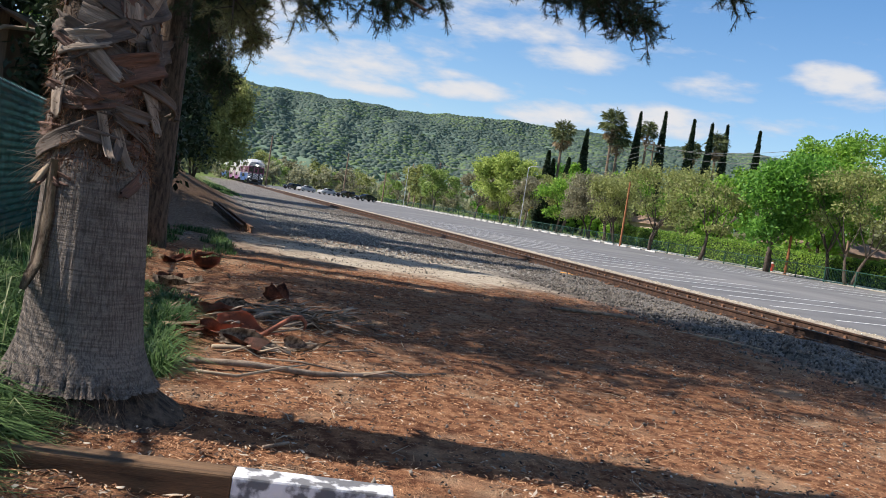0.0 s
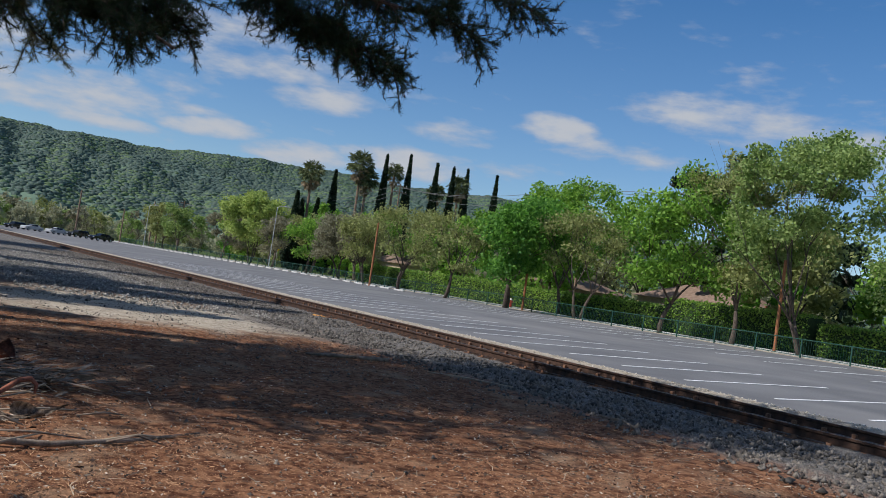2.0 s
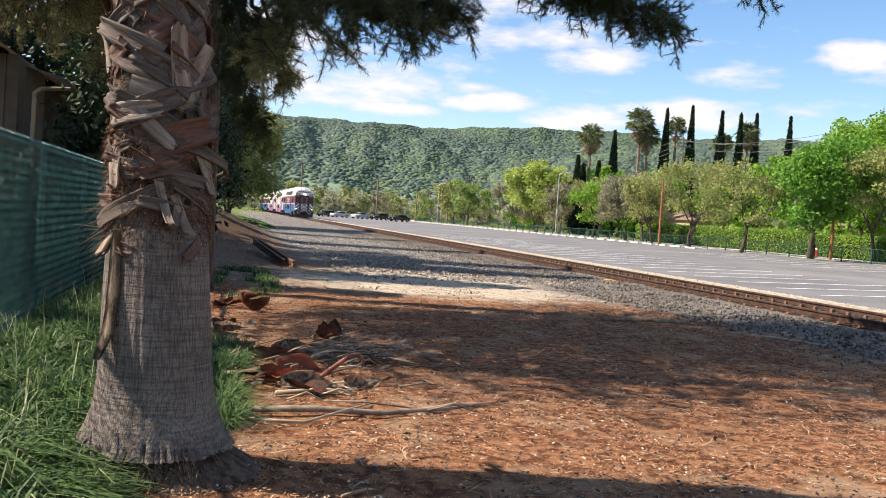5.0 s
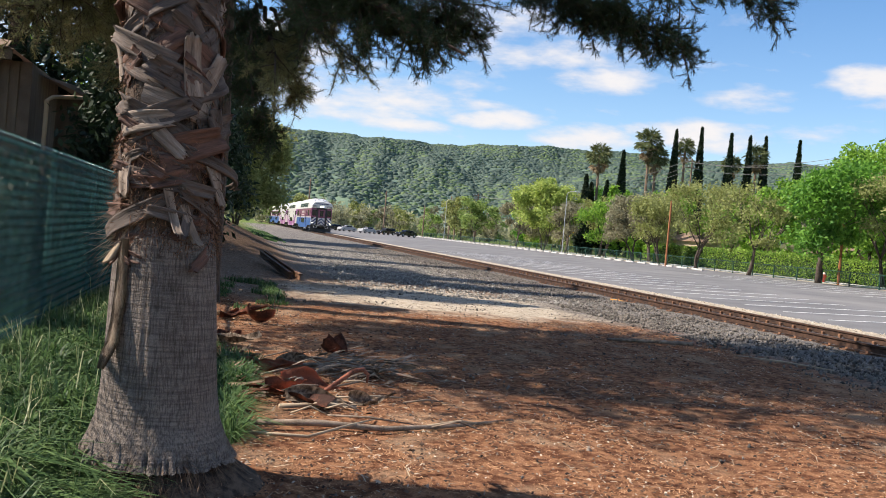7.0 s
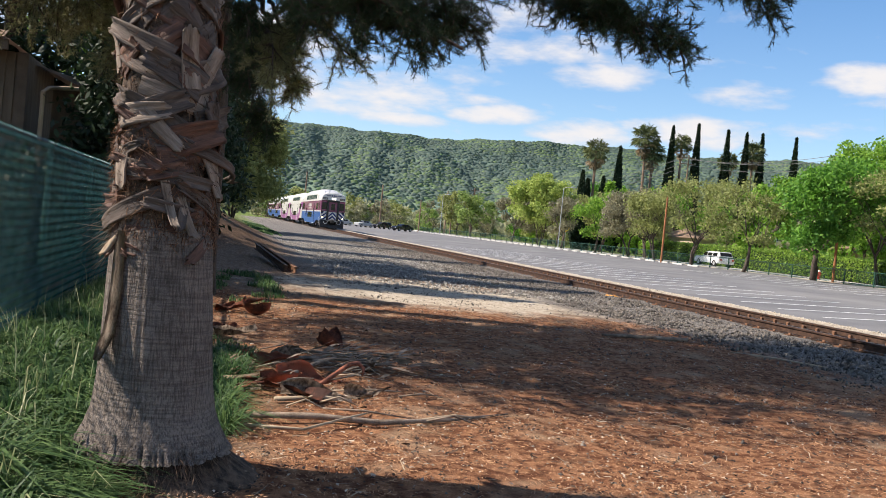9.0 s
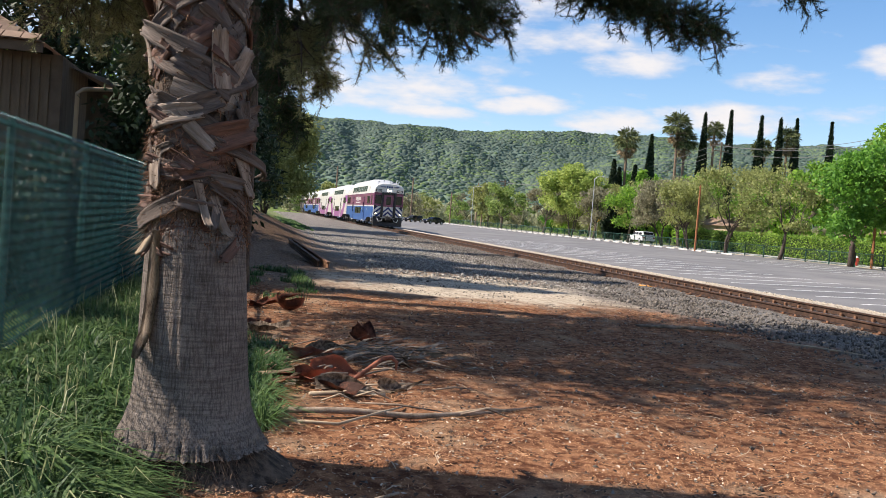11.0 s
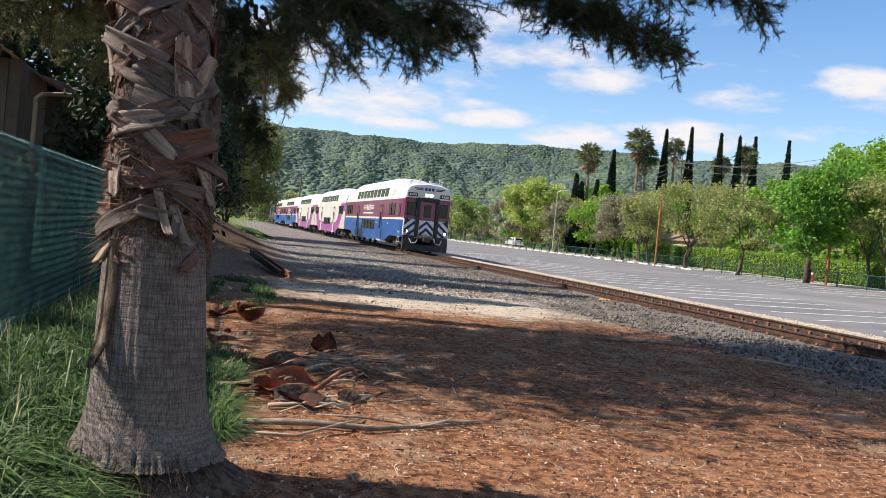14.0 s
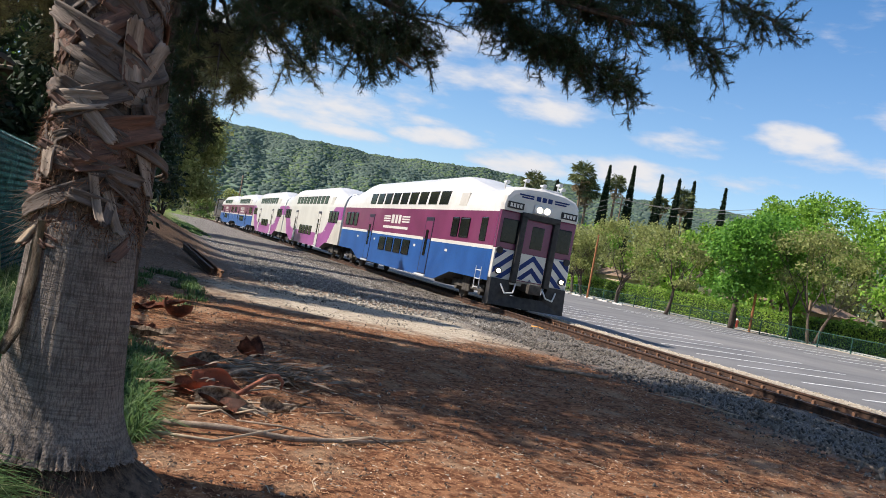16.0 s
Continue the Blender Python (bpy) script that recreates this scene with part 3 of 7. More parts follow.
def ground_material():
    mt = bpy.data.materials.new("earth")
    mt.use_nodes = True
    nt = mt.node_tree
    N, L = nt.nodes, nt.links
    b = N["Principled BSDF"]
    b.inputs["Roughness"].default_value, b.inputs["Specular IOR Level"].default_value = 1.0, 0.1
    tc = N.new("ShaderNodeTexCoord")
    P = tc.outputs["Object"]
    sp = N.new("ShaderNodeSeparateXYZ")
    L.new(P, sp.inputs[0])

    def tex(scale, detail=5.0):
        n = N.new("ShaderNodeTexNoise")
        n.inputs["Scale"].default_value, n.inputs["Detail"].default_value = scale, detail
        L.new(P, n.inputs["Vector"])
        return n.outputs[0]

    def m(op, a, c=None, d=None):
        n = N.new("ShaderNodeMath")
        n.operation = op
        for i, v in enumerate((a, c, d)):
            if isinstance(v, (int, float)):
                n.inputs[i].default_value = v
            elif v is not None:
                L.new(v, n.inputs[i])
        return n.outputs[0]

    def ramp(v, a, c):
        n = N.new("ShaderNodeMapRange")
        n.interpolation_type = "SMOOTHSTEP"
        n.inputs["From Min"].default_value, n.inputs["From Max"].default_value = a, c
        L.new(v, n.inputs["Value"])
        return n.outputs[0]

    def mix(f, a, c):
        n = N.new("ShaderNodeMix")
        n.data_type = "RGBA"
        L.new(f, n.inputs["Factor"])
        for key, v in (("A", a), ("B", c)):
            if isinstance(v, tuple):
                n.inputs[key].default_value = (*v, 1)
            else:
                L.new(v, n.inputs[key])
        return n.outputs["Result"]
    big, mid, small, grain = tex(0.35), tex(1.6), tex(11), tex(90, 3)
    X, Y = sp.outputs[0], sp.outputs[1]
    wob = m("MULTIPLY", m("SUBTRACT", big, 0.5), 5.0)
    wob2 = m("MULTIPLY", m("SUBTRACT", mid, 0.5), 3.0)
    Xw, Yw = m("ADD", X, m("ADD", wob, wob2)), m("ADD", Y, m("ADD", wob, wob2))
    duff = mix(ramp(small, 0.35, 0.65), (0.12, 0.049, 0.026), (0.32, 0.158, 0.083))
    duff = mix(ramp(mid, 0.5, 0.72), duff, (0.33, 0.22, 0.14))
    sand = mix(ramp(small, 0.3, 0.7), (0.36, 0.30, 0.225), (0.55, 0.48, 0.38))
    grit = mix(ramp(grain, 0.4, 0.6), (0.06, 0.055, 0.05), (0.26, 0.24, 0.215))
    dirt = mix(ramp(small, 0.35, 0.7), (0.15, 0.10, 0.07), (0.27, 0.20, 0.145))
    mould = mix(ramp(small, 0.35, 0.65), (0.05, 0.03, 0.02), (0.13, 0.085, 0.055))
    turf = mix(ramp(small, 0.35, 0.65), (0.06, 0.10, 0.025), (0.17, 0.22, 0.06))
    c = duff
    c = mix(ramp(Yw, 18.5, 21.5), c, dirt)
    # worn sandy patch beside the ballast
    dx, dy = m("DIVIDE", m("SUBTRACT", X, 5.2), 4.2), m("DIVIDE", m("SUBTRACT", Y, 22.8), 3.6)
    r = m("SQRT", m("ADD", m("MULTIPLY", dx, dx), m("MULTIPLY", dy, dy)))
    r = m("ADD", r, m("MULTIPLY", m("SUBTRACT", mid, 0.5), 1.4))
    c = mix(ramp(m("MULTIPLY", r, -1.0), -1.15, -0.6), c, sand)
    c = mix(m("MULTIPLY", ramp(Yw, 26, 31), ramp(X, 1.5, 3.5)), c, grit)
    Xs = m("ADD", X, m("MULTIPLY", wob2, 0.45))
    c = mix(ramp(m("ADD", Xs, m("MULTIPLY", ramp(Yw, 15, 24), 1.2)), 8.2, 9.6), c, grit)
    c = mix(m("MULTIPLY", ramp(Yw, 31, 38), ramp(m("MULTIPLY", X, -1.0), -3.0, -1.5)), c, mould)
    c = mix(m("MULTIPLY", m("MULTIPLY", ramp(Y, 62, 75), ramp(m("MULTIPLY", X, -1.0), -4.6, -3.2)), ramp(mid, 0.35, 0.55)), c, turf)
    c = mix(ramp(m("MULTIPLY", Xs, -1.0), 0.1, 0.9), c, mould)
    c = mix(ramp(X, 13.6, 14.3), c, sand)
    c = mix(ramp(X, 44, 60), c, turf)
    c = mix(ramp(Y, 215, 230), c, turf)
    g = m("ADD", m("MULTIPLY", grain, 0.8), m("MULTIPLY", small, 0.5))
    c2 = N.new("ShaderNodeHueSaturation")
    L.new(c, c2.inputs["Color"])
    L.new(m("ADD", 0.25, m("MULTIPLY", grain, 1.5)), c2.inputs["Value"])
    L.new(c2.outputs[0], b.inputs["Base Color"])
    bp = N.new("ShaderNodeBump")
    bp.inputs["Strength"].default_value, bp.inputs["Distance"].default_value = 0.9, 0.03
    L.new(g, bp.inputs["Height"])
    L.new(bp.outputs[0], b.inputs["Normal"])
    return mt


make_ground()


def sheet(name, x0, x1, y0, y1, lift, mat, label, wobble=0.0, step=4.0):
    """A thin paved sheet that follows the ground, with a ragged near edge."""
    bm = bmesh.new()
    ys = np.arange(y0, y1 + 0.1, 0.5 if wobble else 5.0)
    xs = np.linspace(x0, x1, max(3, int((x1 - x0) / step)))
    rows = []
    for y in ys:
        row = []
        for i, x in enumerate(xs):
            if i == 0 and wobble:
                x += wobble * (noise.noise((y * 0.35, 1, 2)) + 0.5 * noise.noise((y * 1.3, 4, 2)))
            row.append(bm.verts.new((x, y, ground_z(x, y) + lift)))
        rows.append(row)
    for a, b in zip(rows, rows[1:]):
        for i in range(len(xs) - 1):
            bm.faces.new((a[i], a[i + 1], b[i + 1], b[i]))
    return tagged(finish(name, bm, mat, smooth=True), label, "pavement", kind="structure")


sheet("parking_lot", LOT_X0, LOT_X1 + 0.6, -60, 262, 0.012, M["asphalt"], "worn grey asphalt of a large empty parking lot", 0.35)
sheet("sand_verge", 13.75, 17.0, -40, 220, 0.006, M["sandstrip"], "strip of pale sandy gravel beside the track", 0.3, 0.5)
sheet("street", 45.2, 50.4, -60, 300, 0.008, M["concrete"], "pale street behind the lot fence")


def line_marks():
    """Painted stall lines and a row of white concrete wheel stops."""
    bm = bmesh.new()
    box(bm, 0, 7.0, -0.065, 0.065, 0, 0.006)
    # tilt with the lot
    for v in bm.verts:
        v.co.z += 0.0175 * v.co.x
    one = tagged(finish("stall_line", bm, M["paint"]), "faded white painted parking stall line on asphalt", "road marking", "near stall lines", "structure")
    one.matrix_basis = pose(18.5, 6.2, ground_z(18.5, 6) + 0.014, 0, 0, 4)
    for k in range(1, 30):
        copy_thing(one, pose(18.5 + 0.2 * math.sin(k * 2.1), 6.2 + 2.52 * k, ground_z(18.5, 6) + 0.014, 0, 0, 4))
    for k in range(0, 20):
        o = copy_thing(one, pose(33.4 + 0.2 * math.sin(k * 1.3), 12.2 + 2.6 * k, ground_z(33.4, 6) + 0.014, 0, 0, 4))
        o["group"] = "middle stall lines"
    bm = bmesh.new()
    box(bm, -0.09, 0.09, -0.9, 0.9, 0.0, 0.14, 0.03)
    stop = tagged(finish("wheel_stop", bm, M["concrete"]), "white concrete wheel stop on the asphalt by the fence", "wheel stop", "row of wheel stops")
    stop.matrix_basis = pose(41.3, 74.0, ground_z(41.3, 74) + 0.01)
    for k in range(1, 46):
        copy_thing(stop, pose(41.3, 74.0 + 2.75 * k, ground_z(41.3, 74) + 0.01, 0, 0, 1.5 * math.sin(k)))


line_marks()


# ---- track ----
def make_track():
    # rail section, head up, in metres
    sec = [(-0.07, -0.172), (0.07, -0.172), (0.07, -0.16), (0.012, -0.145), (0.010, -0.05), (0.036, -0.035), (0.036, -0.006), (0.028, 0), (-0.028, 0), (-0.036, -0.006),
           (-0.036, -0.035), (-0.010, -0.05), (-0.012, -0.145), (-0.07, -0.16)]
    pieces = (("rail_foot", sec[:3] + sec[13:], M["rail"]), ("rail_web", [sec[3], sec[4], sec[11], sec[12]], M["rail"]), ("rail_head", sec[4:12], M["rail"]), ("running_surface", [(.027, .0015), (-.027, .0015), (-.027, -.002), (.027, -.002)], M["railtop"]))
    for side, label in ((-1, "rusty brown running rail with a worn head"), (1, "rusty brown far running rail with a worn head")):
        rail = empty("rail", TRACK_X + side * (GAUGE / 2), 0, 0, label=label, category="rail", group="rails of the track")
        for nm, outline, mat in pieces:
            bm = bmesh.new()
            rings = [[bm.verts.new((px, y, pz)) for px, pz in outline] for y in (-60, 0, 10, 20, 40, 80, 160, 420)]
            n = len(outline)
            for a, b in zip(rings, rings[1:]):
                for k in range(n):
                    bm.faces.new((a[k], a[(k + 1) % n], b[(k + 1) % n], b[k]))
            bm.faces.new(rings[0][::-1])
            bm.faces.new(rings[-1])
            bmesh.ops.recalc_face_normals(bm, faces=bm.faces)
            part(nm, bm, mat, rail)
    # ties with tie plates and spikes
    tie = empty("railroad_tie", TRACK_X, 4.0, -0.19, label="dark weathered creosoted timber tie under the rails", category="tie", group="track ties")
    bm = bmesh.new()
    box(bm, -1.3, 1.3, -0.115, 0.115, -0.17, 0.0, 0.012)
    part("timber", bm, M["tie"], tie)
    for s in (-1, 1):
        bm = bmesh.new()
        box(bm, s * 0.75 - 0.17, s * 0.75 + 0.17, -0.09, 0.09, 0.0, 0.02)
        plate = part("tie_plate", bm, M["plate"], tie, "rusty steel tie plate")
        for sx in (-0.1, 0.1):
            bm = bmesh.new()
            w, top = (0.014, 0.06) if s < 0 and sx < 0 else (0.032, 0.11)
            box(bm, s * 0.75 + sx - w, s * 0.75 + sx + w, -0.075, 0.0, 0.018, top, 0.012)
            part("spike", bm, M["plate"], plate)
    for k in range(1, 230):
        copy_thing(tie, pose(TRACK_X + 0.02 * math.sin(k * 3.7), 4.0 + 0.53 * k, -0.19 - 0.006 * math.sin(k * 1.9), 0, 0, 0.7 * math.sin(k * 2.3)))
    bm = bmesh.new()
    box(bm, -0.16, 0.16, -0.11, 0.11, -0.02, 0.05, 0.015)
    ob = finish("marker_block", bm, M["orange"])
    ob.matrix_basis = pose(11.25, 26.6, -0.19, 4, 3, 12)
    tagged(ob, "small orange painted marker block beside the rail", "marker")


make_track()


# ---- hills ----
def hill_height(az):
    """Elevation of the ridge line in degrees by azimuth."""
    e = 5.85 + 0.45 * math.exp(-((az - 22.5) / 5) ** 2) + 0.3 * math.exp(-((az - 37) / 6) ** 2) + 0.05 * math.sin(az * 1.3) + 0.04 * math.sin(az * 2.9)
    e -= 3.2 * sstep(36, 75, az)
    e -= 2.0 * sstep(-20, -60, az)
    return e


def hill_point(az, k):
    """k: 0 at the foot, 1 on the crest."""
    r = 900 + 800 * k
    top = math.tan(radians(hill_height(az))) * 1700
    z = top * (0.10 + 0.90 * k ** 0.85) if k > 0.02 else -2.0
    fold = noise.fractal((az * 0.16, k * 1.2, 3.3), 1.0, 2.0, 5)
    z += fold * 30 * math.sin(math.pi * min(1, k * 1.02)) ** 0.8 * (1 - 0.35 * k)
    r += 70 * noise.noise((az * 0.2, k * 2, 8))
    a = radians(az)
    return Vector((math.sin(a) * r, math.cos(a) * r, max(z, -2.0)))


def make_hills():
    azs = np.linspace(-70, 110, 361)
    ks = np.linspace(0, 1, 46)
    verts = [hill_point(a, k) for k in ks for a in azs]
    back = [v + Vector((v.x * 0.25, v.y * 0.25, -v.z - 2)) for v in verts[-len(azs):]]
    verts += back
    n = len(azs)
    rows = len(ks)
    i = np.arange(rows * (n - 1))
    a = (i // (n - 1)) * n + i % (n - 1)
    # distant haze is put into the ridge's paler, bluish green base colour
    wood = material("hazy_wooded_hillside", (0.09, 0.145, 0.118), (0.13, 0.195, 0.128), scale=0.006, fine=0.05, detail=8, bump=0, rough=1.0, fac=(0.3, 0.66))
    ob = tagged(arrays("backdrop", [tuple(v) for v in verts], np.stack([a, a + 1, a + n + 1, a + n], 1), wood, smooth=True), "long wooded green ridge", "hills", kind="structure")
    # crowns of the woods on it, pale because haze is put into their colour
    rng = np.random.default_rng(5)
    ico = np.array([(0, 0, 1), (.89, 0, .45), (.28, .85, .45), (-.72, .53, .45), (-.72, -.53, .45), (.28, -.85, .45), (.72, .53, -.45), (-.28, .85, -.45), (-.89, 0, -.45), (-.28, -.85, -.45), (.72, -.53, -.45)])
    tri = np.array([(0, 1, 2), (0, 2, 3), (0, 3, 4), (0, 4, 5), (0, 5, 1), (1, 6, 2), (2, 7, 3), (3, 8, 4), (4, 9, 5), (5, 10, 1), (2, 6, 7), (3, 7, 8), (4, 8, 9), (5, 9, 10), (1, 10, 6)])
    for name, mat, lo, hi, count in (("hill_woods", leaf("hazy_oak_woods", (0.135, 0.205, 0.182), (0.182, 0.262, 0.200), 0.6), -5.0, 5.0, 38000),
                                     ("hill_brush", leaf("hazy_spring_brush", (0.21, 0.315, 0.175), (0.28, 0.39, 0.18), 0.6), 0.05, 0.7, 15000)):
        V, F = [], []
        done = 0
        while done < count:
            az, k = rng.uniform(0, 62), rng.uniform(0.0, 1.0) ** 0.8
            d = noise.fractal((az * 0.35, k * 3.5, 1.7), 1.0, 2.0, 4)
            if not lo < d < hi:
                if rng.uniform() > 0.12:
                    done += 0.25
                    continue
            p = np.array(hill_point(az, k))
            s = rng.uniform(2.0, 5.0) * np.array([1, 1, rng.uniform(0.4, 0.6)])
            V.append(p + ico * s * rng.uniform(0.75, 1.2, (11, 1)) + np.array([0, 0, s[2] * 0.1]))
            F.append(tri + 11 * len(F))
            done += 1
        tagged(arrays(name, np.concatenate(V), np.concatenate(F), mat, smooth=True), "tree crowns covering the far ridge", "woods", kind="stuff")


make_hills()


# ---- train ----
CAR_LEN = 25.4


def car_profile(y):
    """Bottom and roof heights of a bilevel coach at y metres from its front."""
    e = min(y, CAR_LEN - y)
    bottom = 0.88 - 0.43 * min(1.0, max(0.0, (e - 3.9) / 1.8))
    roof = 4.22 + 0.6 * min(1.0, max(0.0, (e - 2.0) / 3.2))
    return bottom, roof


def scheme_blue(y, z):
    if z > 3.28:
        return 0
    if z > 2.08:
        return 2
    if z > 1.95:
        return 0
    return 1


def scheme_wave(y, z):
    e = min(y, CAR_LEN - y)
    # violet skirt that swells up into an arch over each end, stone-coloured below the arch
    top = 1.45 + 1.85 * (1 - sstep(2.0, 6.0, e))
    inner = 0.3 + 2.15 * (1 - sstep(0.7, 4.6, e))
    if z > top:
        return 0
    if z < inner - 0.12 and e < 4.6:
        return 4
    if z < inner and e < 4.7:
        return 0
    return 3


def train_car(name, label, scheme, cab=False):
    car = empty(name, label=label, category="train car", group="cars of the train")
    mats = [M["t_white"], M["t_blue"], M["t_maroon"], M["t_purple"], M["t_tan"], M["t_grey"], M["t_black"]]
    bm = bmesh.new()
    fine = scheme is scheme_wave
    ys = [0.0] + list(np.arange(0.15, CAR_LEN - 0.1, 0.1 if fine else 0.25)) + [CAR_LEN]
    rings = []
    for y in ys:
        bot, roof = car_profile(y)
        e = min(y, CAR_LEN - y)
        nar = 0.05 * (1 - min(1, e / 0.3))
        zs = [bot + (1.55 - bot) * t for t in (0, .25, .5, .75, 1)] + [1.75, 1.95, 2.08, 2.3, 2.5, 2.7, 2.9, 3.1, 3.28]
        if fine:
            zs = list(np.linspace(bot, 3.28, 42))
        half = [(1.5 - nar, z) for z in zs]
        up = roof - 3.28
        half += [(1.47 - nar, 3.28 + up * .2), (1.43 - nar, 3.28 + up * .4), (1.36 - nar, 3.28 + up * .62), (1.22 - nar, 3.28 + up * .82), (0.9, 3.28 + up * .95), (0.45, 3.28 + up * .99), (0, roof)]
        prof = [(-x, z) for x, z in half] + [(x, z) for x, z in reversed(half[:-1])]
        rings.append([bm.verts.new((x, y, z)) for x, z in prof])
    for i, (a, b) in enumerate(zip(rings, rings[1:])):
        for k in range(len(a) - 1):
            f = bm.faces.new((a[k], b[k], b[k + 1], a[k + 1]))
            c = f.calc_center_median()
            f.material_index = scheme(c.y, c.z)
        bm.faces.new((a[-1], b[-1], b[0], a[0])).material_index = 6
    f = bm.faces.new(rings[0])
    f.material_index = 5
    f = bm.faces.new(rings[-1][::-1])
    f.material_index = 5
    part("body", bm, mats, car, smooth=False)

    # upper deck windows, canted with the side
    n = 9
    for i in range(n):
        y0 = 5.6 + i * 1.52
        for s in (-1, 1):
            bm = bmesh.new()
            m = Matrix.Translation((s * 1.435, 0, 3.78)) @ Matrix.Rotation(s * -0.10, 4, "Y")
            box(bm, -0.035, 0.035, y0, y0 + 1.18, -0.29, 0.29, 0.02, m)
            part("upper_window", bm, M["glass"], car)
    for s in (-1, 1):
        bm = bmesh.new()
        m = Matrix.Translation((s * 1.425, 0, 3.72)) @ Matrix.Rotation(s * -0.12, 4, "Y")
        box(bm, -0.03, 0.03, 3.35, 4.25, -0.26, 0.26, 0.02, m)
        part("louvre_panel", bm, M["t_tan"], car, "grey-beige louvred panel")
        # lower deck windows between the doors
        for i in range(4):
            y0 = 9.9 + i * 1.45
            bm = bmesh.new()
            box(bm, s * 1.505 - 0.02, s * 1.505 + 0.02, y0, y0 + 1.15, 1.18, 1.85, 0.05)
            part("lower_window", bm, M["glass"], car)
        # mid level windows over the bogies
        for y0, w in ((2.55, 1.0), (3.75, 0.75)) if cab else ((1.0, .85), (2.05, .85), (3.1, .85)):
            bm = bmesh.new()
            box(bm, s * 1.505 - 0.02, s * 1.505 + 0.02, y0, y0 + w, 2.25, 3.0, 0.05)
            part("end_window", bm, M["glass"], car)
        for y0 in (21.2, 22.3, 23.4):
            bm = bmesh.new()
            box(bm, s * 1.505 - 0.02, s * 1.505 + 0.02, y0, y0 + 0.85, 2.25, 3.0, 0.05)
            part("end_window", bm, M["glass"], car)
        # sliding doors
        for y0 in (6.9, 17.3):
            bm = bmesh.new()
            box(bm, s * 1.502 - 0.02, s * 1.502 + 0.02, y0, y0 + 1.1, 0.52, 2.95, 0.02)
            d = part("door", bm, M["t_door"], car, "sliding passenger door in a dark frame")
            lower, upper = (M["t_blue"], M["t_maroon"]) if scheme is scheme_blue else (M["t_white"], M["t_white"])
            for z0, z1, paint in ((0.56, 2.0, lower), (2.02, 2.78, upper)):
                bm = bmesh.new()
                box(bm, s * 1.515 - 0.012, s * 1.515 + 0.012, y0 + 0.06, y0 + 1.0, z0, z1, 0.01)
                part("door_leaf", bm, paint, d)
            bm = bmesh.new()
            box(bm, s * 1.53 - 0.008, s * 1.53 + 0.008, y0 + 0.42, y0 + 0.72, 1.3, 2.4, 0.03)
            part("door_glass", bm, M["glass"], d)
            bm = bmesh.new()
            box(bm, s * 1.49 - 0.06, s * 1.49 + 0.06, y0 - 0.05, y0 + 1.4, 0.44, 0.52, 0.01)
            part("door_step", bm, M["t_grey"], car)
        # lettering panel as plain bars
        if scheme is scheme_blue:
            for y0, y1, z0, z1 in ((10.6, 11.9, 2.86, 2.93), (10.6, 11.9, 2.74, 2.81), (10.6, 11.9, 2.62, 2.69), (14.0, 15.3, 2.86, 2.93), (14.0, 15.3, 2.74, 2.81), (14.0, 15.3, 2.62, 2.69),
                                   (12.1, 12.5, 2.56, 2.98), (12.7, 13.1, 2.56, 2.98), (13.3, 13.8, 2.56, 2.98), (10.7, 15.2, 2.30, 2.42)):
                bm = bmesh.new()
                box(bm, s * 1.501 - 0.006, s * 1.501 + 0.006, y0, y1, z0, z1)
                part("livery_bar", bm, M["t_white"], car, "white livery bar")
        # small stencils
        for y0 in (4.6, 9.0, 16.4, 20.3):
            bm = bmesh.new()
            box(bm, s * 1.501 - 0.005, s * 1.501 + 0.005, y0, y0 + 0.3, 1.62, 1.72)
            part("stencil_bar", bm, M["t_white"], car)
    # end gangways
    for y0, y1 in ((-0.28, 0.0), (CAR_LEN, CAR_LEN + 0.24)):
        if cab and y0 < 0:
            continue
        bm = bmesh.new()
        box(bm, -0.62, 0.62, y0, y1, 1.1, 3.4, 0.05)
        part("gangway", bm, M["t_black"], car, "black rubber gangway bellows")
    # roof vents
    for y0 in (1.0, 23.2):
        bm = bmesh.new()
        box(bm, -0.6, 0.6, y0, y0 + 1.1, 4.1, 4.34, 0.06)
        part("roof_unit", bm, M["t_grey"], car)
    # bogies
    for yb in (2.65, CAR_LEN - 2.65):
        bm = bmesh.new()
        for s in (-1, 1):
            box(bm, s * 1.05 - 0.09, s * 1.05 + 0.09, yb - 1.75, yb + 1.75, 0.42, 0.68, 0.04)
            box(bm, s * 1.08 - 0.12, s * 1.08 + 0.12, yb - 0.4, yb + 0.4, 0.3, 0.95, 0.05)
        box(bm, -1.0, 1.0, yb - 0.35, yb + 0.35, 0.45, 0.98, 0.04)
        bogie = part("bogie", bm, M["t_under"], car, "dusty dark steel bogie frame")
        for dy in (-1.28, 1.28):
            for s in (-1, 1):
                bm = bmesh.new()
                disc_x(bm, s * 0.68, s * 0.82, yb + dy, 0.42, 0.42, 24)
                disc_x(bm, s * 0.82, s * 1.12, yb + dy, 0.42, 0.14, 12)
                part("wheel", bm, M["t_under"], bogie, smooth=False)
    bm = bmesh.new()
    for y0, y1 in ((5.2, 6.4), (19.1, 20.2)):
        box(bm, -1.2, 1.2, y0, y1, 0.35, 0.75, 0.05)
    box(bm, -0.12, 0.12, -0.35, 0.6, 0.75, 0.98, 0.03)
    part("underfloor_gear", bm, M["t_under"], car)
    if cab:
        cab_front(car)
    return car


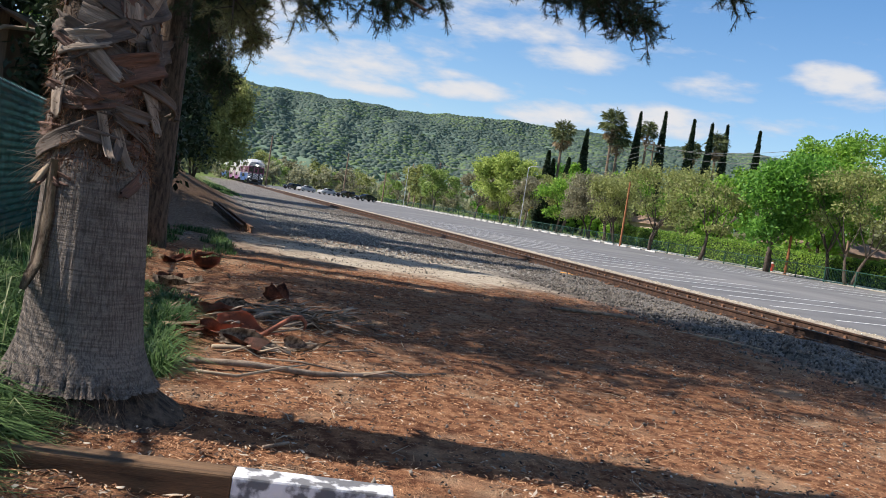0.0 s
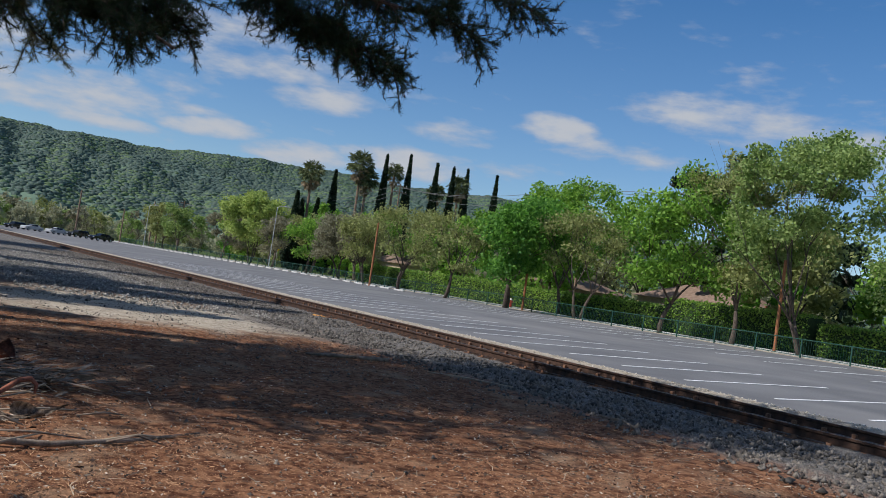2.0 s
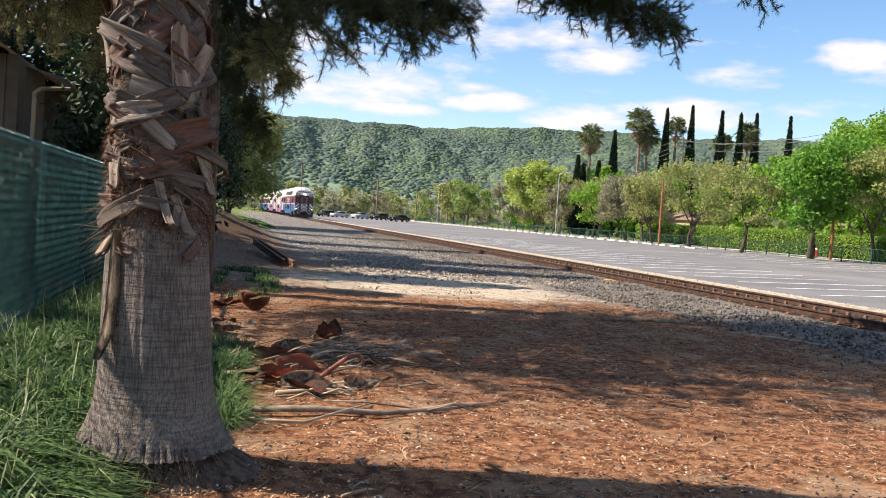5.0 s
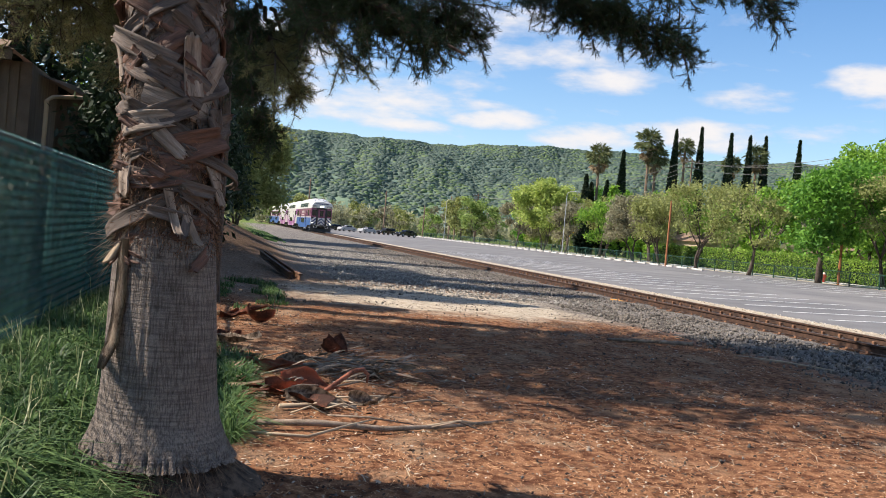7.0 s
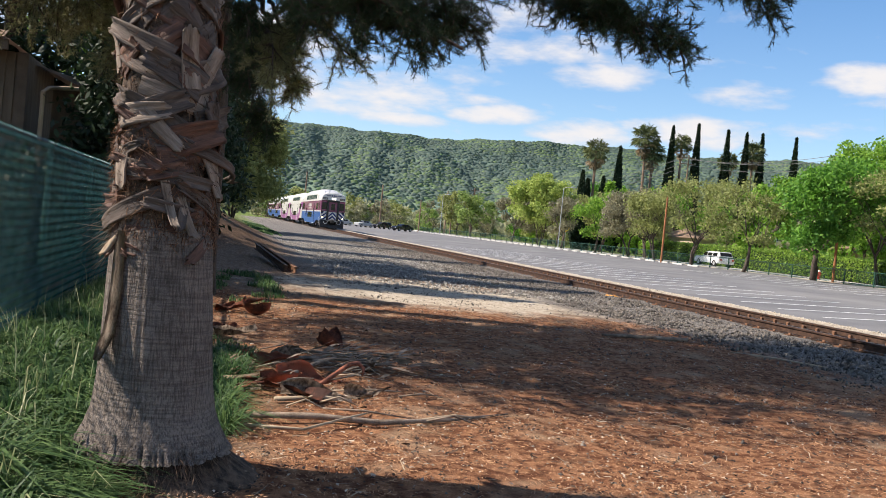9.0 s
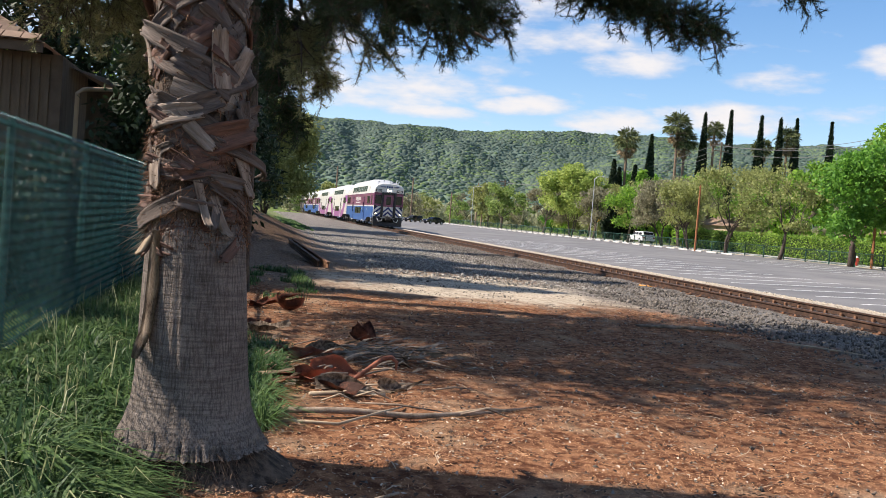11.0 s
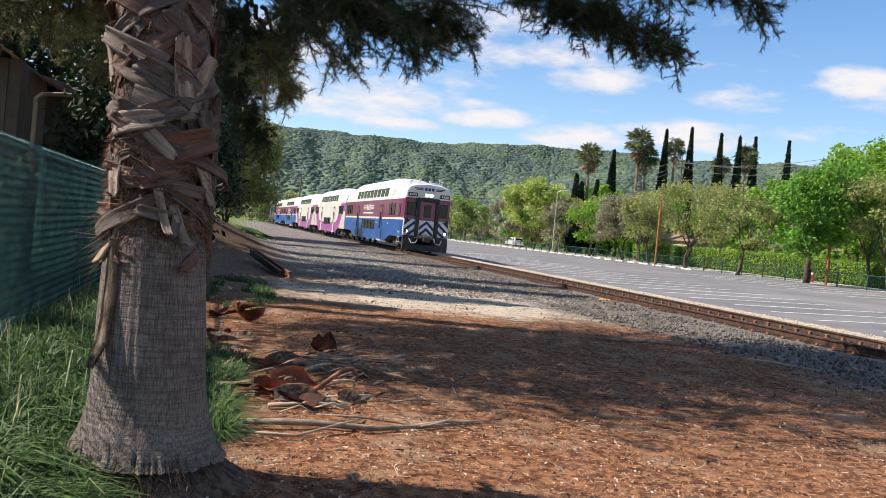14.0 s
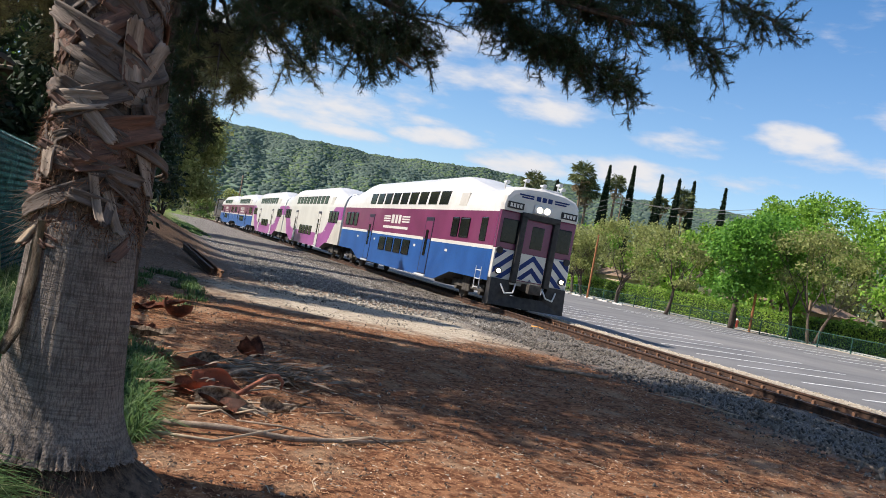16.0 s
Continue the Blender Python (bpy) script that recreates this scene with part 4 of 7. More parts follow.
def cab_front(car):
    def slab(name, x0, x1, z0, z1, depth, mat, label="", bevel=0.02, parent=None, y=0.0):
        bm = bmesh.new()
        box(bm, x0, x1, y - depth, y + 0.02, z0, z1, bevel)
        return part(name, bm, M[mat], parent or car, label)
    # rounded white cap over the cab
    bm = bmesh.new()
    n = 14
    prof = [(-1.46, 3.36), (-1.47, 3.6), (-1.42, 3.9), (-1.25, 4.12), (-0.8, 4.26), (0, 4.32), (0.8, 4.26), (1.25, 4.12), (1.42, 3.9), (1.47, 3.6), (1.46, 3.36)]
    rings = []
    for y, k, dz in ((-0.03, 1.0, 0.0), (-0.15, 0.985, -0.01), (-0.24, 0.95, -0.04), (-0.27, 0.88, -0.1)):
        rings.append([bm.verts.new((x * k, y, 3.36 + max(0.0, (z - 3.36 + dz)) * (k if z > 3.4 else 1))) for x, z in prof])
    for a, b in zip(rings, rings[1:]):
        for i in range(len(prof) - 1):
            bm.faces.new((a[i], a[i + 1], b[i + 1], b[i]))
        bm.faces.new((a[-1], a[0], b[0], b[-1]))
    bm.faces.new(rings[-1])
    bm.faces.new(rings[0][::-1])
    bmesh.ops.recalc_face_normals(bm, faces=bm.faces)
    cap = part("cab_cap", bm, M["t_white"], car, "white rounded cap above the cab")
    slab("cab_face", -1.44, 1.44, 2.02, 3.38, 0.16, "t_maroon", "maroon cab face", 0.06)
    nose = slab("nose_panel", -1.45, 1.45, 1.0, 2.05, 0.2, "t_white", "white nose panel with blue chevrons", 0.06)
    def stripe(x0, x1, z_in, z_out, thick, zlo, zhi, y0, y1, parent):
        """A slanting painted stripe from x0 (inner) to x1 (outer), cut off at the panel's upper and lower edge."""
        poly = [Vector((x0, z_in)), Vector((x1, z_out)), Vector((x1, z_out - thick)), Vector((x0, z_in - thick))]
        for sign, lim in ((1, zlo), (-1, zhi)):
            cut = []
            for p, q in zip(poly, poly[1:] + poly[:1]):
                a, b = sign * (p.y - lim), sign * (q.y - lim)
                if a >= 0:
                    cut.append(p)
                if a * b < 0:
                    cut.append(p.lerp(q, a / (a - b)))
            poly = cut
        if len(poly) < 3:
            return
        bm = bmesh.new()
        fr = [bm.verts.new((p.x, y0, p.y)) for p in poly]
        bk = [bm.verts.new((p.x, y1, p.y)) for p in poly]
        bm.faces.new(fr)
        bm.faces.new(bk[::-1])
        for i in range(len(poly)):
            j = (i + 1) % len(poly)
            bm.faces.new((fr[i], fr[j], bk[j], bk[i]))
        bmesh.ops.recalc_face_normals(bm, faces=bm.faces)
        part("chevron", bm, M["t_navy"], parent, "navy blue diagonal stripe")
    for s in (-1, 1):
        for k in range(4):
            zt = 2.52 - 0.46 * k
            stripe(s * 0.74, s * 1.40, zt - 0.1, zt - 0.68, 0.21, 1.04, 2.0, -0.209, -0.18, nose)
    for s in (-1, 1):
        slab("cab_window", s * 0.96 - 0.36, s * 0.96 + 0.36, 2.25, 3.1, 0.19, "glass", "dark cab window", 0.05)
        b = slab("number_board", s * 1.02 - 0.3, s * 1.02 + 0.3, 3.45, 3.68, 0.33, "gasket", "black number board with pale bars", 0.02)
        for i in range(4):
            slab("number_bar", s * 1.02 - 0.22 + i * 0.12, s * 1.02 - 0.14 + i * 0.12, 3.50, 3.63, 0.34, "t_white", "", 0.0, b)
        # ditch lights and marker lamps
        bm = bmesh.new()
        tube(bm, [(s * 1.2, -0.17, 1.28), (s * 1.2, -0.27, 1.28)], 0.12, 16)
        h = part("ditch_light", bm, M["t_black"], car, "round ditch light, lit")
        bm = bmesh.new()
        tube(bm, [(s * 1.2, -0.268, 1.28), (s * 1.2, -0.285, 1.28)], 0.07, 16)
        part("lens", bm, M["lampw"], h, "glowing warm lens")
        bm = bmesh.new()
        tube(bm, [(s * 1.28, -0.17, 1.98), (s * 1.28, -0.26, 1.98)], 0.12, 14)
        part("marker_lamp", bm, M["t_black"], car, "round black marker lamp housing")
    # headlight pair
    hb = slab("headlight_box", -0.34, 0.34, 3.42, 3.72, 0.34, "t_grey", "twin headlight housing, lit", 0.04)
    for s in (-1, 1):
        bm = bmesh.new()
        tube(bm, [(s * 0.14, -0.34, 3.57), (s * 0.14, -0.36, 3.57)], 0.085, 16)
        part("lens", bm, M["lamp"], hb, "glowing headlight lens")
    for x0, x1, z in ((-0.95, -0.4, 3.98), (-0.85, -0.4, 3.9), (0.4, 0.95, 3.98), (0.4, 0.85, 3.9)):
        slab("livery_bar", x0, x1, z - 0.025, z + 0.025, 0.285, "t_navy", "navy livery bar", 0.0)
    for i in range(3):
        slab("livery_bar", -0.3 + i * 0.22, -0.14 + i * 0.22, 3.86, 4.02, 0.285, "t_navy", "navy livery bar", 0.0)
    # end door inside its heavy black frame
    for s in (-1, 1):
        slab("door_post", s * 0.62 - 0.11, s * 0.62 + 0.11, 0.95, 3.3, 0.36, "t_black", "heavy black gangway post", 0.04)
    slab("door_header", -0.73, 0.73, 3.18, 3.4, 0.36, "t_black", "black gangway header", 0.04)
    d = slab("end_door", -0.5, 0.5, 1.05, 3.18, 0.24, "t_maroon", "maroon end door with a blue chevron foot", 0.02)
    slab("door_glass", -0.24, 0.24, 2.2, 3.0, 0.25, "glass", "", 0.04, d)
    slab("kick_panel", -0.48, 0.48, 1.08, 2.0, 0.252, "t_white", "", 0.01, d)
    for s in (-1, 1):
        for k in range(3):
            zt = 2.0 - 0.42 * k
            stripe(0.0, s * 0.46, zt, zt - 0.42, 0.2, 1.1, 1.98, -0.262, -0.245, d)
    # black pilot and coupler recess
    bm = bmesh.new()
    front = [(-1.42, 0.12), (1.42, 0.12), (1.42, 1.02), (0.75, 1.02), (0.62, 0.5), (-0.62, 0.5), (-0.75, 1.02), (-1.42, 1.02)]
    fr = [bm.verts.new((x, -0.26 - (0.1 if z < 0.3 else 0), z)) for x, z in front]
    bk = [bm.verts.new((x, 0.05, z)) for x, z in front]
    bm.faces.new(fr)
    bm.faces.new(bk[::-1])
    for i in range(len(front)):
        j = (i + 1) % len(front)
        bm.faces.new((fr[i], fr[j], bk[j], bk[i]))
    bmesh.ops.recalc_face_normals(bm, faces=bm.faces)
    part("pilot", bm, M["t_black"], car, "black steel pilot plate")
    bm = bmesh.new()
    box(bm, -0.16, 0.16, -0.75, 0.05, 0.72, 0.98, 0.05)
    box(bm, -0.24, 0.24, -0.85, -0.6, 0.68, 1.02, 0.06)
    part("coupler", bm, M["t_under"], car, "dark steel coupler")
    for s in (-1, 1):
        bm = bmesh.new()
        tube(bm, [(s * 0.5, -0.28, 0.92), (s * 0.62, -0.46, 0.62), (s * 0.9, -0.42, 0.56), (s * 1.05, -0.28, 0.86)], 0.03, 6)
        part("air_hose", bm, M["t_grey"], car, "grey looped hose")
        bm = bmesh.new()
        for z in (0.55, 0.85, 1.15):
            box(bm, s * 1.46 - 0.05, s * 1.46 + 0.06, 0.55, 1.05, z, z + 0.04, 0.008)
        for y in (0.53, 1.05):
            box(bm, s * 1.5 - 0.015, s * 1.5 + 0.015, y, y + 0.03, 0.5, 1.3)
        part("side_steps", bm, M["t_grey"], car, "grey step irons")
        slab("side_cab_window", s * 1.49 - 0.02, s * 1.49 + 0.025, 2.25, 3.05, 0.0, "glass", "", 0.0, None, 1.0)
        bm = bmesh.new()
        box(bm, s * 1.5 - 0.02, s * 1.5 + 0.02, 0.75, 1.35, 2.2, 3.05, 0.04)
        part("side_cab_window", bm, M["glass"], car)
    # horns and aerials on the roof
    for x, y, hgt in ((-0.5, 0.5, 0.3), (0.1, 0.35, 0.22), (0.75, 0.45, 0.38), (1.0, 0.7, 0.28), (-0.9, 1.3, 0.2)):
        bm = bmesh.new()
        tube(bm, [(x, y, 4.2), (x, y, 4.25 + hgt)], 0.025, 6)
        tube(bm, [(x, y - 0.22, 4.24 + hgt), (x, y + 0.16, 4.26 + hgt)], [0.075, 0.03], 10)
        part("air_horn", bm, M["t_grey"], car, "grey roof horn")
    bm = bmesh.new()
    box(bm, 0.2, 1.0, 0.5, 1.5, 4.15, 4.42, 0.05)
    part("aerial_box", bm, M["t_grey"], car)


def locomotive():
    car = empty("locomotive", label="dark grey diesel locomotive at the train's tail", category="locomotive", group="cars of the train")
    bm = bmesh.new()
    for y0, y1, w, z1 in ((0.0, 12.5, 1.35, 4.2), (12.5, 16.0, 1.5, 4.45), (16.0, 18.0, 1.45, 3.0)):
        box(bm, -w, w, y0, y1, 1.2, z1, 0.15)
    part("body", bm, M["t_under"], car, "weathered dark grey carbody")
    bm = bmesh.new()
    for s in (-1, 1):
        for i in range(8):
            box(bm, s * 1.36 - 0.03, s * 1.36 + 0.03, 0.8 + i * 1.4, 1.9 + i * 1.4, 2.4, 3.6, 0.02)
    part("grilles", bm, M["t_black"], car, "black radiator grilles")
    bm = bmesh.new()
    box(bm, -1.5, 1.5, -0.3, 18.3, 1.0, 1.2, 0.04)
    box(bm, -1.3, 1.3, 6.5, 11.5, 0.35, 1.0, 0.1)
    for yb in (3.2, 14.8):
        box(bm, -1.15, 1.15, yb - 2.0, yb + 2.0, 0.4, 0.95, 0.08)
    part("frame_and_tank", bm, M["t_under"], car)
    for yb in (3.2, 14.8):
        for dy in (-1.3, 1.3):
            for s in (-1, 1):
                bm = bmesh.new()
                disc_x(bm, s * 0.68, s * 0.84, yb + dy, 0.5, 0.5, 20)
                part("wheel", bm, M["t_under"], car)
    return car


PITCH = 25.95
TRAIN = [train_car("cab_car", "blue, white and maroon bilevel cab car with lit headlights", scheme_blue, True)]
wave = train_car("coach", "white bilevel coach with violet waves at its ends", scheme_wave)
TRAIN += [wave, copy_thing(wave, pose(0, 0, 0))]
blue = train_car("coach", "blue and maroon bilevel coach with white roof", scheme_blue)
TRAIN += [blue, copy_thing(blue, pose(0, 0, 0))]
TRAIN.append(locomotive())
TRAIN_ROWS = [(0.0, 172.0), (2.5, 157.2), (5.0, 140.4), (6.5, 129.6), (7.7, 120.0), (9.0, 108.0), (10.5, 93.2), (12.0, 77.3), (13.0, 67.0), (14.0, 56.0), (15.0, 43.9), (16.0, 30.8)]


# ---- palm in the foreground ----
PALM = (-0.265, 8.05)


def palm_axis(z):
    return Vector((PALM[0] - 0.03 * z - 0.005 * z * z, PALM[1] + 0.03 * z, z))


def foreground_palm():
    rng = np.random.default_rng(11)
    palm = empty("fan_palm", *PALM, 0, label="stout fan palm with ragged dry leaf boots above grey bark", category="palm tree")
    # grey ringed trunk, flaring to a broken bark skirt
    rings = [(-.055, .45), (-.02, .42), (.06, .375), (.17, .335), (.32, .314), (.5, .302), (.7, .294), (.9, .285), (1.12, .275), (1.25, .243), (2.2, .24), (3.2, .235), (4.5, .23)]
    bm = bmesh.new()
    n = 216
    zs = [r[0] for r in rings]
    fine = [-0.055, -0.04] + list(np.arange(-0.015, 1.3, 0.03)) + [1.5, 2.2, 3.2, 4.5]
    prev = None
    for z in fine:
        r = float(np.interp(z, zs, [q[1] for q in rings]))
        ring = []
        for k in range(n):
            a = 2 * math.pi * k / n
            rr = r + 0.006 * noise.noise((math.cos(a) * 9, math.sin(a) * 9, z * 1.2))
            zz = z
            slot = noise.noise((k * 7.31, 0, 5))
            if slot > 0.12 and z < -0.025 + 0.13 * slot:
                rr -= 0.028
            if z < -0.025:
                zz = z + 0.02 - 0.03 * (0.5 + noise.noise((math.cos(a) * 2.2, math.sin(a) * 2.2, 3))) - 0.014 * noise.noise((k * 0.8, 2, 2))
            c = palm_axis(zz) - Vector((PALM[0], PALM[1], 0))
            ring.append(bm.verts.new((c.x + rr * math.cos(a), c.y + rr * math.sin(a), zz)))
        if prev:
            for k in range(n):
                bm.faces.new((prev[k], prev[(k + 1) % n], ring[(k + 1) % n], ring[k]))
        prev = ring
    part("trunk", bm, M["bark"], palm, "grey ringed vertically cracked bark", smooth=True)
    # matted dark fibre under the split leaf bases
    bm = bmesh.new()
    prev = None
    for z in np.arange(1.14, 3.5, 0.05):
        c = palm_axis(z) - Vector((PALM[0], PALM[1], 0))
        ring = []
        for k in range(72):
            a = 2 * math.pi * k / 72
            rr = 0.249 + 0.012 * noise.noise((math.cos(a) * 7, math.sin(a) * 7, z * 6)) - (.01 if z < 1.17 else 0)
            ring.append(bm.verts.new((c.x + rr * math.cos(a), c.y + rr * math.sin(a), z)))
        if prev:
            for k in range(72):
                bm.faces.new((prev[k], prev[(k + 1) % 72], ring[(k + 1) % 72], ring[k]))
        prev = ring
    part("fibre_mat", bm, M["root"], palm, "dark brown matted fibre", smooth=True)
    # dark root mass under the skirt
    bm = bmesh.new()
    prev = None
    for z, r, ox in ((-0.42, .80, 0.14), (-0.34, .70, 0.12), (-0.27, .61, 0.10), (-.2, .52, 0.08), (-.12, .43, 0.05), (-.06, .38, .02), (0.08, .31, 0)):
        ring = []
        for k in range(64):
            a = 2 * math.pi * k / 64
            rr = r * (1 + 0.07 * noise.noise((math.cos(a) * 4, math.sin(a) * 4, z * 6)) + 0.05 * noise.noise((math.cos(a) * 14, math.sin(a) * 14, z * 14)))
            ring.append(bm.verts.new((ox + rr * math.cos(a), rr * math.sin(a), z)))
        if prev:
            for k in range(64):
                bm.faces.new((prev[k], prev[(k + 1) % 64], ring[(k + 1) % 64], ring[k]))
        prev = ring
    part("root_boss", bm, M["root"], palm, "dark fibrous root mass at the foot", smooth=True)
    V, F = [], []
    for i in range(2600):
        a, z = rng.uniform(0, 6.28), rng.uniform(-0.42, 0.0)
        r = np.interp(z, (-0.42, -0.2, 0.03), (.70, .5, .38))
        p = np.array([math.cos(a) * r, math.sin(a) * r, z])
        d = np.array([math.cos(a) * 0.6, math.sin(a) * 0.6, -0.7]) + rng.normal(0, .25, 3)
        d /= np.linalg.norm(d)
        s = np.cross(d, (0, 0, 1.0)) * rng.uniform(.002, .005)
        ln = rng.uniform(.05, .14)
        V += [p - s, p + s, p + d * ln]
        F.append((3 * i, 3 * i + 1, 3 * i + 2))
    arrays("rootlet", V, F, M["rootlet"], palm, "brown hanging rootlets")["kind"] = "stuff"

    # split leaf bases (boots): flat straps that wrap round the trunk, with ragged lifted ends
    def boot(a, z, length, width, rise, lean, mat, curl=0.5, name="leaf_boot", r0=0.245, tip=0.35):
        bm = bmesh.new()
        uv = bm.loops.layers.uv.new("grain")
        segs, acr = 9, 8
        norm = math.hypot(rise, lean)
        rise, lean = rise / norm, lean / norm
        jag = rng.uniform(-0.07, 0.03, acr + 1) - .1 * rng.uniform() * np.abs(np.linspace(-1, 1, acr + 1))
        ridge = rng.normal(0, 0.0035, acr + 1)
        ph = rng.uniform(0, 9)
        cupped = rng.uniform(0.15, 0.6) if rng.uniform() < .6 else rng.uniform(-.5, -.2)
        where, top, bot = {}, [], []
        for i in range(segs + 1):
            t = i / segs
            lift = 0.014 + curl * length * t ** 2.4 + 0.008 * math.sin(t * 5 + ph)
            w = width * (1.05 - tip * t ** 1.5)
            row, row2 = [], []
            for j in range(acr + 1):
                u = (j / acr * 2 - 1) * w * 0.5
                d = length * t + (jag[j] * length if i == segs else 0)
                zz = z + rise * d + lean * u
                aa = a + (lean * d - rise * u) / r0
                c = palm_axis(zz) - Vector((PALM[0], PALM[1], 0))
                rr = r0 + lift + cupped * abs(u) * (.3 + .7 * t) + ridge[j] + .006 * noise.noise((t * 4, j * .7, ph))
                o = Vector((math.cos(aa), math.sin(aa), 0))
                for grid, q in ((row, rr), (row2, rr - .012)):
                    v = bm.verts.new(c + o * q)
                    where[v] = (u + ph, d)
                    grid.append(v)
            top.append(row)
            bot.append(row2)
        for grid, flip in ((top, False), (bot, True)):
            for i in range(segs):
                for j in range(acr):
                    q = (grid[i][j], grid[i][j + 1], grid[i + 1][j + 1], grid[i + 1][j])
                    bm.faces.new(q[::-1] if flip else q)
        for i in range(segs):
            for j in (0, acr):
                bm.faces.new((top[i][j], top[i + 1][j], bot[i + 1][j], bot[i][j]))
        for j in range(acr):
            bm.faces.new((top[segs][j], top[segs][j + 1], bot[segs][j + 1], bot[segs][j]))
        bmesh.ops.recalc_face_normals(bm, faces=bm.faces)
        for f in bm.faces:
            for lp in f.loops:
                lp[uv].uv = where[lp.vert]
        part(name, bm, M[mat], palm, smooth=True)
    # each base is split: two straps cross in an open V, their broken tips lifted off the stem
    k = 0
    z = 1.66
    while z < 3.3:
        for i in range(4):
            a = k * 2.399963 + rng.uniform(-.2, .2)
            k += 1
            for side in (-1, 1):
                pick = rng.uniform()
                boot(a - side * .25, z + rng.uniform(-.07, .07), rng.uniform(.24, .40), rng.uniform(.11, .18), rng.uniform(.30, .75), side * rng.uniform(.6, 1.0),
                     "boot_red" if pick < .22 else ("boot_pale" if pick < .32 else "boot"), rng.choice((.02, .06, .12, .22)), tip=rng.uniform(.2, .5))
        z += 0.125
    z = 1.12
    while z < 1.76:
        for i in range(6):
            boot(rng.uniform(0, 6.28), z, rng.uniform(.18, .36), rng.uniform(.05, .11), rng.uniform(-.6, .5), rng.choice((-1, 1)) * rng.uniform(.5, 1.0), "boot_red" if rng.uniform() < .65 else "boot", rng.choice((.03, .1, .2)), r0=.25)
        z += 0.085
    # long strips that stick out of the ragged collar
    toward = -math.pi / 2
    for a, zz, ln, wd, rise, lean, mat, curl in (
            (toward - 1.0, 1.33, .46, .075, -.12, -.9, "boot_red", .55), (toward + .25, 1.66, .62, .065, -.26, .9, "boot", .42), (toward - .55, 1.84, .34, .085, -.7, .7, "boot_pale", .16), (toward - .1, 1.56, .42, .11, .18, .9, "boot_red", .05),
            (toward + .45, 1.42, .62, .10, -.42, -.85, "boot", .06), (toward - .5, 1.95, .62, .12, -.28, 1.0, "boot_pale", .03), (toward - 1.35, 2.02, .26, .11, .9, -.3, "boot_pale", .30), (toward - 1.0, 1.76, .30, .12, .2, 1.0, "boot_pale", .05),
            (toward + .35, 1.36, .24, .05, -1, .3, "boot_pale", .4), (toward + .55, 1.40, .24, .05, -1, -.3, "boot", .35), (toward + .05, 1.44, .26, .045, -1, .2, "boot_pale", .4), (toward + 1.0, 1.60, .26, .10, -.8, .3, "boot_pale", .15),
            (toward - .75, 1.50, .46, .09, -.15, 1.0, "boot", .08), (toward + .9, 1.25, .34, .08, .2, -.9, "boot", .06), (toward - 1.1, 1.26, .26, .05, -1, .1, "boot_red", .25), (toward - .9, 1.22, .22, .045, -1, -.2, "dry", .4),
            (toward + .1, 2.1, .45, .12, .4, -.9, "boot", .06), (toward - .9, 1.62, .26, .08, -1, .1, "boot_pale", .1), (toward + .7, 1.88, .34, .11, .9, .3, "boot_pale", .12), (toward + .5, 1.95, .34, .10, 1, -.1, "boot_pale", .1)):
        boot(a, zz, ln, wd, rise, lean, mat, curl, "dry_strip", .262)
    # bark flap peeling off the grey trunk
    bm = bmesh.new()
    prev = None
    for zz, w, o in ((1.15, .06, .295), (1.0, .075, .305), (.85, .085, .31), (.72, .08, .325), (.6, .075, .345), (.53, .065, .38), (.46, .035, .41)):
        a = toward - 0.80
        c = palm_axis(zz) - Vector((PALM[0], PALM[1], 0))
        row = []
        for u in (-1, 0, 1):
            aa = a + u * w / 0.5
            row.append(bm.verts.new((c.x + math.cos(aa) * (o - abs(u) * .01), c.y + math.sin(aa) * (o - abs(u) * .01), zz)))
        if prev:
            for j in range(2):
                bm.faces.new((prev[j], row[j], row[j + 1], prev[j + 1]))
        prev = row
    bmesh.ops.solidify(bm, geom=bm.faces[:], thickness=0.015)
    part("bark_flap", bm, M["flap"], palm, "peeling pale bark flap", smooth=True)
    # loose brown fibre
    V, F = [], []
    for i in range(9000):
        zz = rng.uniform(1.08, 3.0) if i % 3 == 0 else rng.uniform(1.08, 1.72)
        a = rng.uniform(0, 6.28)
        c = np.array(palm_axis(zz)) - np.array([PALM[0], PALM[1], 0])
        r = rng.uniform(.245, .285)
        p = c + np.array([math.cos(a) * r, math.sin(a) * r, 0])
        d = np.array([math.cos(a) * .2, math.sin(a) * .2, rng.uniform(-.9, .3)]) + rng.normal(0, .55, 3)
        d /= np.linalg.norm(d)
        s = unit(np.cross(d, rng.normal(size=3))[None])[0] * rng.uniform(.0012, .003)
        ln = rng.uniform(.02, .085)
        V += [p - s, p + s, p + d * ln + np.array([0, 0, -ln * .3])]
        F.append((3 * i, 3 * i + 1, 3 * i + 2))
    arrays("fibre", V, F, M["fibre"], palm, "loose reddish brown palm fibre")["kind"] = "stuff"
    # grey tatters hanging on the fence side
    V, F = [], []
    for i in range(70):
        a = toward - 1.5 + rng.uniform(-.35, .3)
        zz = rng.uniform(1.0, 1.35)
        p = np.array([math.cos(a) * .27 - .04, math.sin(a) * .27, zz])
        d = np.array([-0.7, -.15, rng.uniform(-.8, .3)]) + rng.normal(0, .25, 3)
        s = np.array([0, 0, 1]) * rng.uniform(.002, .004)
        ln = rng.uniform(.08, .2)
        V += [p - s, p + s, p + d * ln + np.array([0, 0, -ln * .35])]
        F.append((3 * i, 3 * i + 1, 3 * i + 2))
    arrays("grey_tatter", V, F, M["dry"], palm, "thin grey frayed leaf tatters")["kind"] = "stuff"
    # crown of fans high above
    V, F = fan_crown(rng, np.array([-0.5, 0.3, 8.2]), 26, 1.15)
